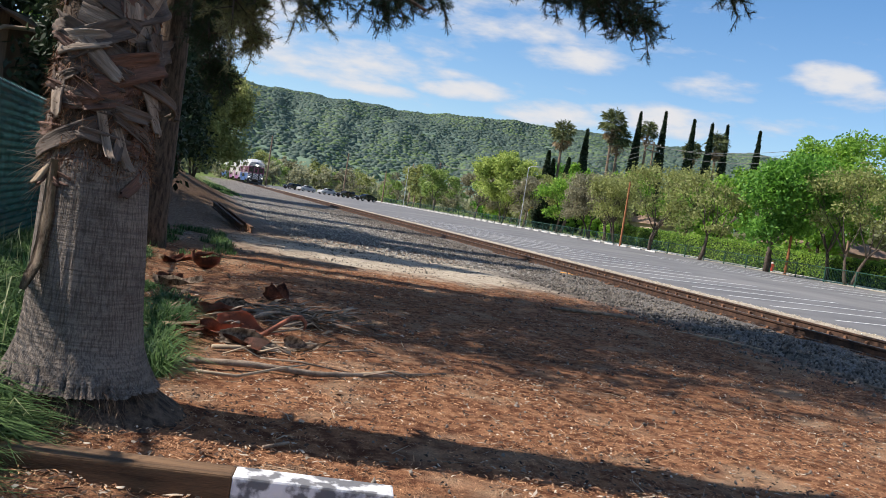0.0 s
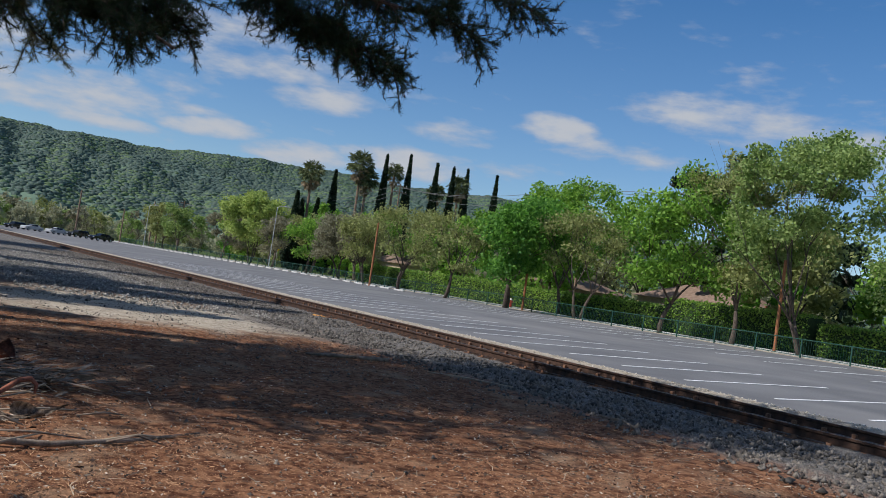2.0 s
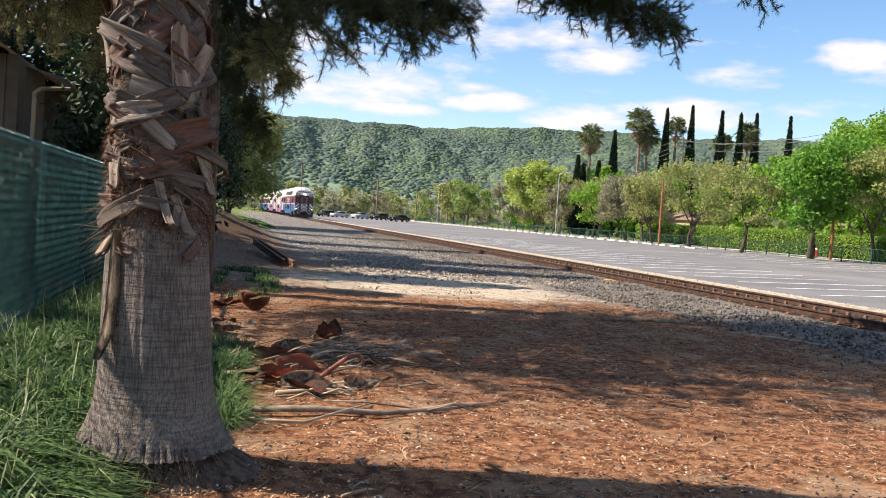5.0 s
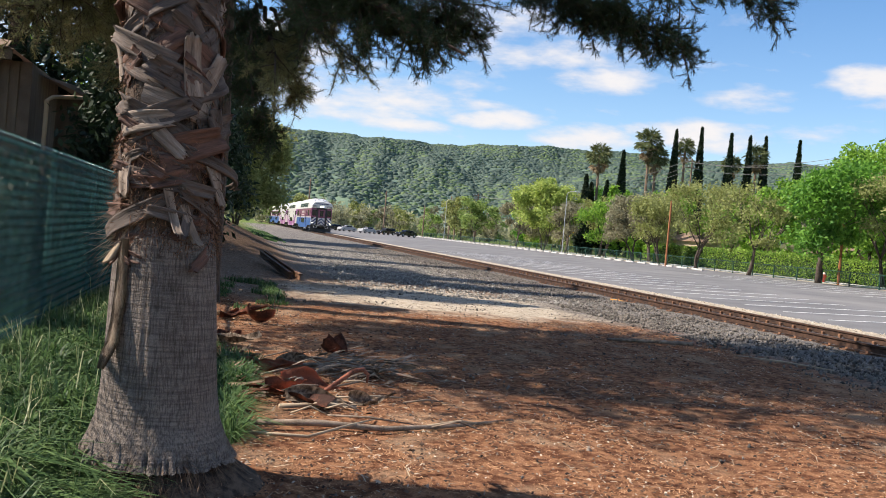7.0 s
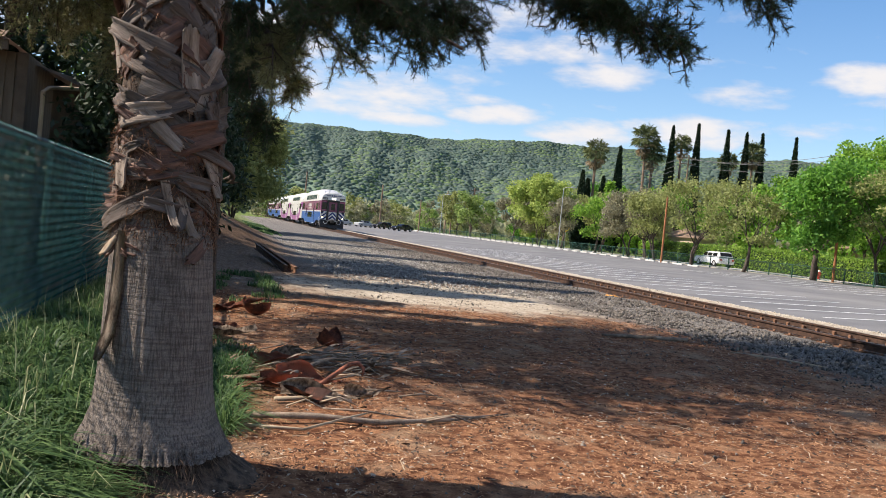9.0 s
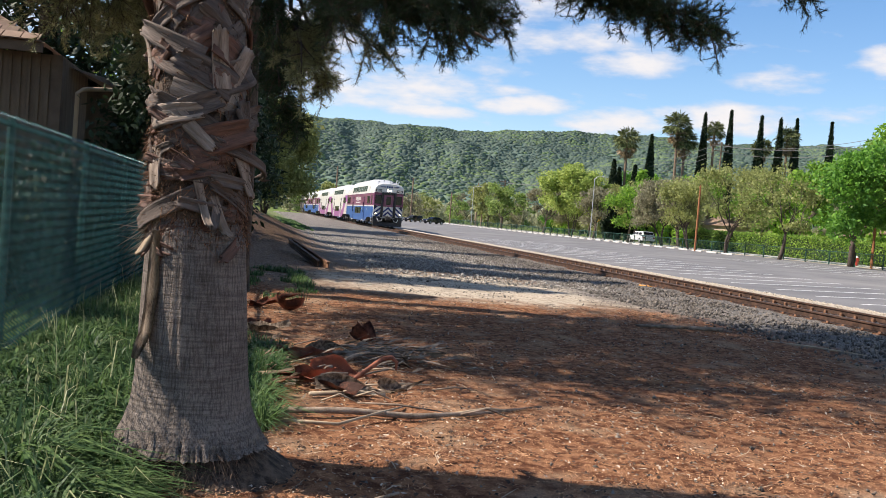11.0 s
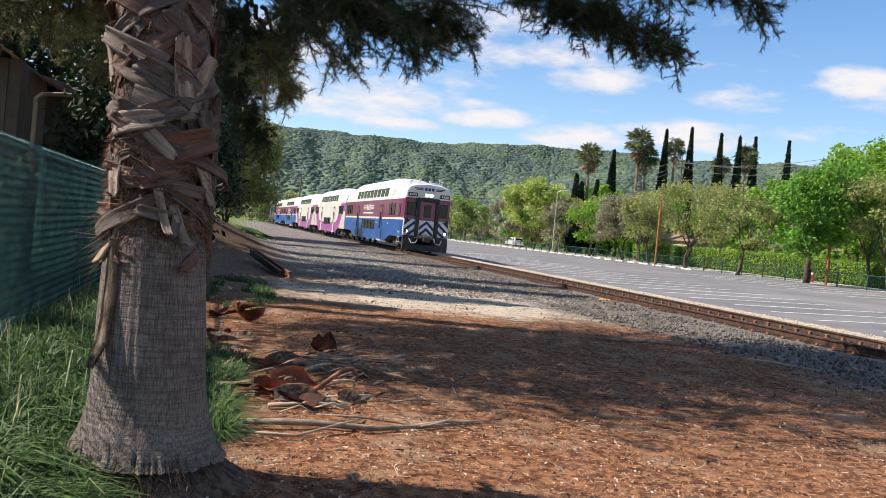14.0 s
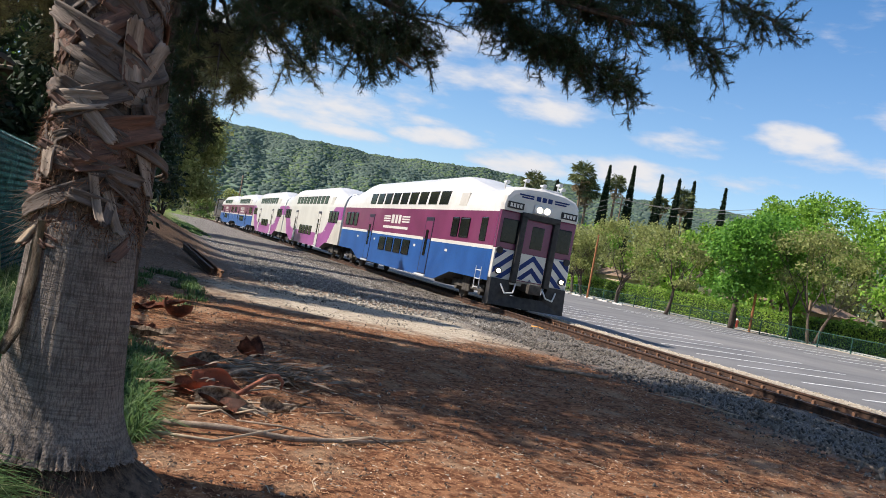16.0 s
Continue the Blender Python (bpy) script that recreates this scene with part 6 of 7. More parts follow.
# far end of the lot
for i in range(34):
    tx = 8 + i * 2.9 + rng_b.uniform(-1, 1)
    ty = 235 + rng_b.uniform(0, 40)
    tm = ("leaf_far", "leaf_d", "leaf_f", "leaf_far", "leaf_c")[i % 5]
    tree("distant_tree", tx, ty, rng_b.uniform(5.5, 9.5), rng_b.uniform(3.4, 5.0), M[tm], 300 + i, 0.42, leafsize=.46, low=.05, label="pale spring tree at the far end of the lot", group="trees at the far end")


def far_woods():
    rng = np.random.default_rng(77)
    C = []
    for i in range(330):
        a, r = radians(rng.uniform(-8, 75)), rng.uniform(320, 800)
        c = np.array([math.sin(a) * r, math.cos(a) * r, 4])
        h = rng.uniform(5, 9)
        C.append(c + unit(rng.normal(size=(170, 3))) * rng.uniform(.4, 1, (170, 1)) * np.array([h * .8, h * .8, h * .75]))
    v, f = leaves(rng, np.concatenate(C), 1.7)
    tagged(arrays("far_woods", v, f, M["leaf_far"]), "distant belt of valley trees below the hills", "woods", kind="stuff")


far_woods()


# ---- hedge, lot fence ----
def hedge(y0, y1, x0, x1, zt, seed, label):
    rng = np.random.default_rng(seed)
    h = empty("hedge", 0, 0, 0, label=label, category="hedge", group="ivy hedges")
    bm = bmesh.new()
    g = ground_z(x0, y0)
    n = max(2, int((y1 - y0) / 1.0))
    prof = [(x0 + .12, g - .1), (x0, g + .5), (x0 + .02, zt - .25), (x0 + .25, zt - .05), (x1 - .25, zt - .05), (x1, zt - .3), (x1, g - .1)]
    rows = [[bm.verts.new((x + .1 * noise.noise((x, y * .7, z)), y, z + .12 * noise.noise((y * .5, x, 3)) * (z > 1))) for x, z in prof] for y in np.linspace(y0, y1, n)]
    for a, b in zip(rows, rows[1:]):
        for k in range(len(prof) - 1):
            bm.faces.new((a[k], a[k + 1], b[k + 1], b[k]))
    bm.faces.new(rows[0])
    bm.faces.new(rows[-1][::-1])
    # solid core; shade between the leaves is put into its dark colour
    part("core", bm, M["ivy_shade"], h)
    m = int((y1 - y0) * 420)
    t = rng.uniform(0, 1, m)
    c = np.stack([np.where(t < .7, x0, x0 + rng.uniform(0, x1 - x0, m)), rng.uniform(y0, y1, m), np.where(t < .7, g + rng.uniform(0, 1, m) ** .8 * (zt - g), zt)], 1) + rng.normal(0, .08, (m, 3))
    v, f = leaves(rng, c, .17, .5, 1.1)
    arrays("foliage", v, f, M["ivy"], h)


hedge(72, 104, 52.5, 54.5, 2.35, 1, "bright green clipped ivy hedge along the street")
hedge(51, 71.5, 51.6, 53.6, 2.15, 2, "green ivy hedge along the street")
hedge(38, 50.5, 51.2, 53.2, 2.75, 3, "tall bright ivy hedge along the street")
hedge(14, 37.5, 51.6, 53.6, 2.3, 4, "dark green ivy hedge along the street")


def lot_fence():
    f = empty("lot_fence", 0, 0, 0, label="low green metal fence along the parking lot", category="fence")
    x = 43.6
    g = ground_z(x, 50)
    me = None
    for k in range(62):
        if me is None:
            bm = bmesh.new()
            box(bm, -.035, .035, -.035, .035, -.1, 1.08)
            ob = part("post", bm, M["greenpipe"], f)
            me = ob.data
        else:
            ob = new("post", me)
            ob.parent = f
        ob.matrix_basis = pose(x, 12 + 3.0 * k, g)
    for z, r in ((1.04, .03), (.12, .02)):
        bm = bmesh.new()
        tube(bm, [(x, 10, g + z), (x, 200, g + z)], r, 6)
        part("rail", bm, M["greenpipe"], f)
    bm = bmesh.new()
    V, F = [], []
    for k in range(1250):
        y = 12 + .15 * k
        n = len(V)
        V += [(x, y - .009, g + .1), (x, y + .009, g + .1), (x, y + .009, g + 1.03), (x, y - .009, g + 1.03)]
        V += [(x + .015, y, g + .1), (x + .015, y, g + 1.03)]
        F += [(n, n + 1, n + 2, n + 3), (n + 1, n + 4, n + 5, n + 2), (n + 4, n, n + 3, n + 5)]
    arrays("picket", V, F, M["greenpipe"], f)["kind"] = "stuff"


lot_fence()


# ---- palms and cypresses on the skyline ----
def skyline_palm(x, y, h, seed, crown=1.5):
    rng = np.random.default_rng(seed)
    p = empty("skyline_palm", x, y, 0, label="tall slender fan palm above the gardens", category="palm tree", group="skyline palms")
    bm = bmesh.new()
    tube(bm, [(0, 0, -.3), (.1, 0, h * .5), (0, 0, h)], [.32, .24, .2], 8)
    part("trunk", bm, M["polewood"], p)
    v, f = fan_crown(rng, np.array([0, 0, h]), 70, crown * .85)
    arrays("crown", v, f, M["fan"], p)
    v, f = fan_crown(rng, np.array([0, 0, h - crown * .75]), 34, crown * .62, 1.0)
    arrays("dead_skirt", v, f, M["deadfan"], p, "brown skirt of dead fans")


def cypress(x, y, h, seed):
    rng = np.random.default_rng(seed)
    p = empty("cypress", x, y, 0, label="narrow dark Italian cypress on the skyline", category="cypress", group="skyline cypresses")
    bm = bmesh.new()
    tube(bm, [(0, 0, -.3), (0, 0, h * .9)], [.2, .04], 6)
    part("trunk", bm, M["treebark"], p)
    m = 7000
    z = rng.uniform(.03, 1, m)
    r = 1.75 * np.minimum(1, z * 3 + .35) * np.clip(1 - z, 0, 1) ** .85 * rng.uniform(.6, 1.02, m)
    a = rng.uniform(0, 6.28, m)
    v, f = leaves(rng, np.stack([np.cos(a) * r, np.sin(a) * r, z * h], 1), .26, .0, 2.4)
    arrays("crown", v, f, M["cypress"], p)


FAR = 1.3
for i, (x, h) in enumerate(((47.5, 13.8), (54.8, 17.3), (58.7, 18.1), (62.4, 17.7), (65.5, 17.7), (68.2, 18.0), (72.6, 17.9), (43.0, 10.3), (44.0, 9.4), (45.6, 9.8))):
    cypress(x * FAR, 135.6 + .7 * (i % 3), 1.34 + (h - 1.34) * FAR, 400 + i)
for i, (x, h, c) in enumerate(((44.7, 13.0, 1.35), (51.4, 15.4, 1.5), (52.5, 13.6, 1.3), (56.5, 15.2, 1.1), (63.4, 13.8, 1.1), (67.0, 15.3, 1.3))):
    skyline_palm(x * FAR, 137.0, 1.34 + (h - 1.34) * FAR, 420 + i, c * FAR)


# ---- poles and wires ----
def pole(x, y, h, label, r=.14, arms=True, mat="polewood", lean=0.0):
    p = empty("utility_pole", x, y, ground_z(x, y), label=label, category="utility pole", group="utility poles")
    bm = bmesh.new()
    tube(bm, [(0, 0, -.3), (lean * h, 0, h)], [r, r * .75], 10)
    part("shaft", bm, M[mat], p)
    if arms:
        for dz in (.5, 1.4):
            bm = bmesh.new()
            box(bm, -1.2 + lean * h, 1.2 + lean * h, -.06, .06, h - dz, h - dz + .12)
            arm = part("crossarm", bm, M[mat], p)
            for k in (-1.1, -.5, .5, 1.1):
                bm = bmesh.new()
                tube(bm, [(k + lean * h, 0, h - dz + .12), (k + lean * h, 0, h - dz + .34)], .05, 6)
                part("insulator", bm, M["galv"], arm)
    return p


pole(59.0, 69.8, 13.2, "brown wooden utility pole with crossarms and wires", .16)
pole(65.2, 119.5, 15.4, "wooden utility pole among the trees")
pole(53.2, 190, 10.7, "wooden utility pole beside the street", .2)
pole(48.4, 190, 9.0, "wooden utility pole beside the street", .18)
pole(41.3, 190, 7.0, "bare wooden pole at the lot edge", .17, False)
pole(17.0, 200, 11.3, "tall bare pole beside the track", .2, False)
pole(34.3, 200, 9.9, "tall bare pole in the lot", .2, False)
pole(50.9, 205, 10.2, "wooden pole at the lot's end", .18, False)


def wires():
    w = empty("power_wires", 0, 0, 0, label="slack black power wires between the poles", category="wires")
    for (a, b, sag) in (((58, 69.8, 12.9), (64.2, 119.5, 15.1), 1.2), ((60, 69.8, 12.9), (66.2, 119.5, 15.1), 1.2), ((59, 69.8, 12.0), (65.2, 119.5, 14.2), 1.3), ((64.2, 119.5, 15.1), (52.2, 190, 10.3), 2.5), ((66.2, 119.5, 15.1), (54.2, 190, 10.3), 2.6),
                        ((65.2, 119.5, 14.0), (53.2, 190, 9.4), 2.6), ((58.0, 69.8, 12.9), (56, 20, 13), 1), ((60, 69.8, 12.9), (58, 20, 13), 1), ((53.2, 190, 10.3), (48.4, 190, 8.6), .5)):
        bm = bmesh.new()
        a, b = Vector(a), Vector(b)
        tube(bm, [a.lerp(b, i / 10) - Vector((0, 0, sag * 4 * (i / 10) * (1 - i / 10))) for i in range(11)], .03, 4)
        part("wire", bm, M["wire"], w)


wires()


def post(x, y, h, mat, label, r=.12, name="timber_post"):
    p = empty(name, x, y, ground_z(x, y), label=label, category="post")
    bm = bmesh.new()
    tube(bm, [(0, 0, -.2), (0, 0, h)], [r, r * .9], 10)
    part("shaft", bm, M[mat], p)
    return p


post(41.2, 79.8, 6.4, "rustpost", "orange-brown timber post at the lot edge", .1)
post(44.4, 59.2, 4.6, "rustpost", "orange-brown timber post beside a tree trunk", .1)
post(46.2, 36.6, 5.6, "rustpost", "reddish timber post at the lot edge", .1)
post(55.6, 44.6, 3.0, "rustpost", "short timber post by the hedge", .12)


def lamp_post(x, y, h):
    p = empty("street_lamp", x, y, ground_z(x, y), label="slim galvanised street lamp with a short arm", category="street lamp", group="lot lamps")
    bm = bmesh.new()
    tube(bm, [(0, 0, 0), (0, 0, h), (.3, -.3, h + .25), (1.0, -.6, h + .3)], [.07, .05, .04, .035], 8)
    part("pole", bm, M["galv"], p)
    bm = bmesh.new()
    box(bm, .85, 1.45, -.8, -.5, h + .22, h + .36, .04)
    part("lamp_head", bm, M["galv"], p)


lamp_post(43.2, 112, 8.0)
lamp_post(43.2, 178, 8.0)


def small_street_things():
    h = empty("fire_hydrant", 47.2, 64.5, ground_z(47, 64), label="white-topped red fire hydrant behind the fence", category="hydrant")
    bm = bmesh.new()
    tube(bm, [(0, 0, 0), (0, 0, .62), (0, 0, .78)], [.13, .13, .06], 10)
    tube(bm, [(-.22, 0, .48), (.22, 0, .48)], .07, 8)
    part("barrel", bm, M["redpaint"], h)
    bm = bmesh.new()
    tube(bm, [(0, 0, .62), (0, 0, .76)], [.15, .07], 10)
    part("bonnet", bm, M["t_white"], h, "white bonnet")
    s = empty("warning_sign", 46.5, 118, ground_z(46, 118), label="yellow diamond warning sign on a post", category="sign")
    bm = bmesh.new()
    tube(bm, [(0, 0, 0), (0, 0, 3.0)], .04, 6)
    part("post", bm, M["galv"], s)
    bm = bmesh.new()
    box(bm, -.42, .42, -.015, .015, -.42, .42, .01, Matrix.Translation((0, -.05, 2.9)) @ Matrix.Rotation(radians(45), 4, "Y"))
    part("plate", bm, M["yellow"], s, "yellow diamond plate")
    for x, y, x1, y1, z, mt, lb in ((62, 74, 70, 86, 2.9, "pinkwall", "low pinkish house behind the hedge"), (60, 50, 66, 62, 3.0, "stucco", "low tan house behind the hedge"), (63, 112, 69, 122, 3.4, "stucco", "tan house beyond the street trees")):
        hs = empty("garden_house", 0, 0, 0, label=lb, category="house", group="houses behind the hedge")
        bm = bmesh.new()
        box(bm, x, x1, y, y1, 0, z)
        part("wall", bm, M[mt], hs)
        bm = bmesh.new()
        e = .5
        c = [bm.verts.new(p) for p in ((x - e, y - e, z), (x1 + e, y - e, z), (x1 + e, y1 + e, z), (x - e, y1 + e, z), ((x + x1) / 2, y + 3, z + 1.6), ((x + x1) / 2, y1 - 3, z + 1.6))]
        for q in ((0, 1, 4), (1, 2, 5, 4), (2, 3, 5), (3, 0, 4, 5), (3, 2, 1, 0)):
            bm.faces.new([c[i] for i in q])
        part("roof", bm, M["shingle"], hs)
        for k in range(3):
            bm = bmesh.new()
            yy = y + 1.5 + k * 3.2
            box(bm, x - .04, x + .02, yy, yy + 1.4, 1.0, 2.2, .01)
            part("window", bm, M["glass"], hs)


small_street_things()


# ---- road vehicles ----
def vehicle(name, label, mat, wagon=False, length=4.6, group=""):
    v = empty(name, label=label, category="car", group=group)
    w, L = .88, length / 2
    low = [(-L, .32), (-L + .02, .75), (-L + .25, .92), (-L * .42, .98), (L * .5, 1.0), (L - .12, .95), (L, .6), (L - .03, .32)]
    bm = bmesh.new()

    def loft(prof, widths):
        rings = []
        for s, k in ((-1, .93), (-1, 1.0), (1, 1.0), (1, .93)):
            rings.append([bm.verts.new((s * (wd - (.06 if k < 1 else 0)) * (1 if k == 1 else 1), y, z)) for (y, z), wd in zip(prof, widths)])
        n = len(prof)
        order = [rings[1], rings[2]]
        for i in range(n):
            j = (i + 1) % n
            bm.faces.new((order[0][i], order[0][j], order[1][j], order[1][i]))
        bm.faces.new(order[0][::-1])
        bm.faces.new(order[1])
        for r in (rings[0], rings[3]):
            for q in r:
                bm.verts.remove(q)
    loft(low, [w] * len(low))
    bmesh.ops.recalc_face_normals(bm, faces=bm.faces)
    bmesh.ops.bevel(bm, geom=bm.edges[:], offset=.05, segments=2, affect="EDGES")
    body = part("body", bm, M[mat], v)
    if wagon:
        cab = [(-L * .45, .95), (-L * .18, 1.46), (L * .82, 1.5), (L * .95, 1.0)]
    else:
        cab = [(-L * .42, .95), (-L * .12, 1.40), (L * .42, 1.40), (L * .74, .98)]
    bm = bmesh.new()
    loft(cab, [w - .06, w - .2, w - .2, w - .06])
    bmesh.ops.recalc_face_normals(bm, faces=bm.faces)
    bmesh.ops.bevel(bm, geom=bm.edges[:], offset=.06, segments=2, affect="EDGES")
    part("cabin", bm, M[mat], v)
    for s in (-1, 1):
        span = [(-L * .30, -L * .02), (L * .03, L * .36)] + ([(L * .42, L * .78)] if wagon else [])
        for y0, y1 in span:
            bm = bmesh.new()
            m = Matrix.Translation((s * (w - .115), 0, 1.2)) @ Matrix.Rotation(s * -.28, 4, "Y")
            box(bm, -.02, .02, y0, y1, -.16, .16, .015, m)
            part("side_window", bm, M["glass"], v)
        for y in (-L * .62, L * .62):
            bm = bmesh.new()
            disc_x(bm, s * (w - .2), s * (w + .01), y, .32, .32, 18)
            wh = part("wheel", bm, M["rubber"], v)
            bm = bmesh.new()
            disc_x(bm, s * (w + .0), s * (w + .02), y, .32, .2, 14)
            part("rim", bm, M["galv"], wh)
        bm = bmesh.new()
        box(bm, s * (w - .25) - .16, s * (w - .25) + .16, -L - .015, -L + .1, .6, .74, .02)
        part("headlight", bm, M["galv"], v)
        bm = bmesh.new()
        box(bm, s * (w - .2) - .12, s * (w - .2) + .12, L - .1, L + .012, .62, .8, .02)
        part("tail_light", bm, M["redpaint"], v)
    bm = bmesh.new()
    a, b = cab[0], cab[1]
    m = Matrix.Translation((0, (a[0] + b[0]) / 2 - .01, (a[1] + b[1]) / 2 + .02)) @ Matrix.Rotation(-math.atan2(b[0] - a[0], b[1] - a[1]), 4, "X")
    box(bm, -w + .25, w - .25, -.02, .02, -.22, .2, .01, m)
    part("windscreen", bm, M["glass"], v)
    bm = bmesh.new()
    a, b = cab[3], cab[2]
    m = Matrix.Translation((0, (a[0] + b[0]) / 2 + .01, (a[1] + b[1]) / 2 + .02)) @ Matrix.Rotation(-math.atan2(b[0] - a[0], b[1] - a[1]), 4, "X")
    box(bm, -w + .25, w - .25, -.02, .02, -.2, .18, .01, m)
    part("rear_window", bm, M["glass"], v)
    return v


def place(v, x, y, rz):
    v.matrix_basis = pose(x, y, ground_z(x, y) + .015, 0, 0, rz)
    return v


place(vehicle("sedan", "black sedan parked out on the empty asphalt", "cardark", group="parked cars"), 34.9, 176.0, -62)
silver = vehicle("hatchback", "silver car parked at the far end of the lot", "carsilver", group="parked cars")
place(silver, 30.4, 198, -55)
for x, y in ((27.2, 209),):
    copy_thing(silver, pose(x, y, ground_z(x, y) + .015, 0, 0, -60))
dark2 = place(vehicle("hatchback", "dark car parked at the far end of the lot", "cardark", True, group="parked cars"), 33.6, 192, -55)
copy_thing(dark2, pose(24.5, 214, ground_z(24, 214) + .015, 0, 0, -58))
WAGON = vehicle("station_wagon", "white station wagon driving along the street", "carwhite", True, 4.7)


# ---- loose things on the ground ----
def blade_field(name, n, region, height, mat, label, seed, lean=0.5, width=.006):
    rng = np.random.default_rng(seed)
    V, F = [], []
    pts = []
    while len(pts) < n:
        p = region(rng)
        if p is not None:
            pts.append(p)
    for i, (x, y, hk) in enumerate(pts):
        z = ground_z(x, y)
        hk *= .75 + .6 * noise.noise((x * 3.2, y * 3.2, 6))
        h = height * rng.uniform(.5, 1.2) * hk
        a = rng.uniform(0, 6.28)
        bend = rng.uniform(.1, 2.0)
        d = np.array([math.cos(a), math.sin(a), 0]) * h * lean * bend
        s = np.array([-math.sin(a), math.cos(a), 0]) * width * rng.uniform(.7, 1.4)
        p = np.array([x, y, z - .02])
        up = np.array([0, 0, h])
        k = 5 * i
        V += [p - s, p + s, p + up * .6 + d * .4 + s * .9, p + up * .6 + d * .4 - s * .9, p + up * (1.0 - .38 * bend) + d * 1.05]
        F += [(k, k + 1, k + 2, k + 3), (k + 3, k + 2, k + 4, k + 4)]
    V, F = np.array(V), np.array(F)
    q = F[0::2]
    t = F[1::2][:, :3]
    tri = np.concatenate([q[:, [0, 1, 2]], q[:, [0, 2, 3]], t])
    return tagged(arrays(name, V, tri, M[mat]), label, "grass", kind="stuff")


def near_grass(rng):
    x, y = rng.uniform(-1.8, 0.75), rng.uniform(6.2, 17.5)
    edge = -0.25 + .5 * noise.noise((y * .8, 3, 1)) + (.35 if 8.6 < y < 12 else 0) - (.25 if y < 7.6 else 0)
    if x > edge or (x + .2) ** 2 + (y - 8.05) ** 2 < .17:
        return None
    if x > -0.8 and y < 7.7:
        return None
    k = 1.0 if x < -0.6 else .5
    return x, y, k


blade_field("tall_grass", 30000, near_grass, .29, "grass", "lush long green grass along the fence foot", 61, 1.25, .0085)


def front_grass(rng):
    x, y = rng.uniform(-1.7, -.45), rng.uniform(5.4, 7.6)
    return (x, y, 1.0) if noise.noise((x * 2, y * 2, 4)) > -.25 and x < -.72 else None


blade_field("tall_grass", 10000, front_grass, .34, "grass", "lush long green grass beside the palm", 62, 1.3, .008)
blade_field("seed_heads", 500, near_grass, .58, "strawgrass", "pale seed stalks among the grass", 66, .5, .0035)
blade_field("seed_heads", 220, front_grass, .6, "strawgrass", "pale seed stalks among the grass", 67, .6, .0035)


def fence_grass(rng):
    x, y = rng.uniform(-3.2, -1.9), rng.uniform(6.5, 15.0)
    return (x, y, 1.0) if noise.noise((x * 1.5, y * 1.5, 8)) > -.35 else None


blade_field("tall_grass", 9000, fence_grass, .32, "grass", "long green grass behind the chain-link fence", 65, 1.2, .0085)


def foot_grass(rng):
    x, y = rng.uniform(-1.05, -.42), rng.uniform(6.9, 7.75)
    return (x, y, 1.0 - .6 * sstep(-.7, -.42, x)) if (x + .25) ** 2 + (y - 8.05) ** 2 > .24 else None


def side_grass(rng):
    x, y = rng.uniform(.05, .62), rng.uniform(8.9, 12.4)
    return (x, y, .9) if x < .16 + .06 * (y - 8.9) + .3 * noise.noise((y * 1.7, 1, 1)) else None


blade_field("tall_grass", 3200, foot_grass, .30, "grass", "green grass leaning on the palm's foot", 68, 1.2, .006)
blade_field("tall_grass", 2600, side_grass, .26, "grass", "green grass among the palm debris", 69, 1.1, .006)
blade_field("seed_heads", 80, foot_grass, .42, "strawgrass", "pale seed stalks among the grass", 70, .7, .003)


def tuft_grass(rng):
    x, y = rng.uniform(-.3, 1.2), rng.uniform(17.5, 24)
    return (x, y, .6) if noise.noise((x * 1.3, y * 1.3, 7)) > .12 else None


blade_field("grass_tufts", 2600, tuft_grass, .4, "grass", "sparse green tufts under the pine", 63)


def bank_grass(rng):
    x, y = rng.uniform(1.8, 3.9), rng.uniform(62, 100)
    return (x, y, 1) if noise.noise((x * .8, y * .3, 2)) > .0 else None


blade_field("bank_grass", 5000, bank_grass, .25, "grass", "strip of bright grass beside the far track", 64, .5, .03)


def scatter_flat(name, n, region, length, width, mat, label, category, seed, lift=.012):
    """Thin curved slivers lying on the ground."""
    rng = np.random.default_rng(seed)
    P = []
    while len(P) < n:
        p = region(rng)
        if p is not None:
            P.append(p)
    P = np.array(P)
    z = np.array([ground_z(x, y) for x, y in P]) + lift + rng.uniform(0, .012, n) + np.array([0.035 * noise.noise((x * .9, y * .9, 0)) + .02 * noise.noise((x * 3.1, y * 3.1, 5)) + .012 * noise.noise((x * 7, y * 7, 9)) for x, y in P])
    c = np.column_stack([P, z])
    a = rng.uniform(0, np.pi, n)
    d = np.stack([np.cos(a), np.sin(a), rng.normal(0, .12, n)], 1)
    s = np.stack([-np.sin(a), np.cos(a), rng.normal(0, .3, n)], 1)
    ln = (length * rng.lognormal(0, .4, n) * .5)[:, None]
    w = (width * rng.uniform(.6, 1.4, n) * .5)[:, None]
    bow = s * ln * rng.normal(0, .25, n)[:, None]
    v = np.stack([c - d * ln - s * w, c - d * ln + s * w, c + bow + s * w + [0, 0, .004], c + bow - s * w + [0, 0, .004], c + d * ln], 1).reshape(-1, 3)
    k = 5 * np.arange(n)[:, None]
    f = np.concatenate([k + [0, 1, 2], k + [0, 2, 3], k + [3, 2, 4]])
    return tagged(arrays(name, v, f, M[mat]), label, category, kind="stuff")


def duff_region(rng):
    y = 5.2 + 14 * rng.uniform() ** 1.5
    x = rng.uniform(-.4, 9.0)
    return (x, y) if x < 8.3 + noise.noise((y * .7, 0, 0)) and rng.uniform() < .75 + noise.noise((x * .9, y * .9, 2)) * .8 else None


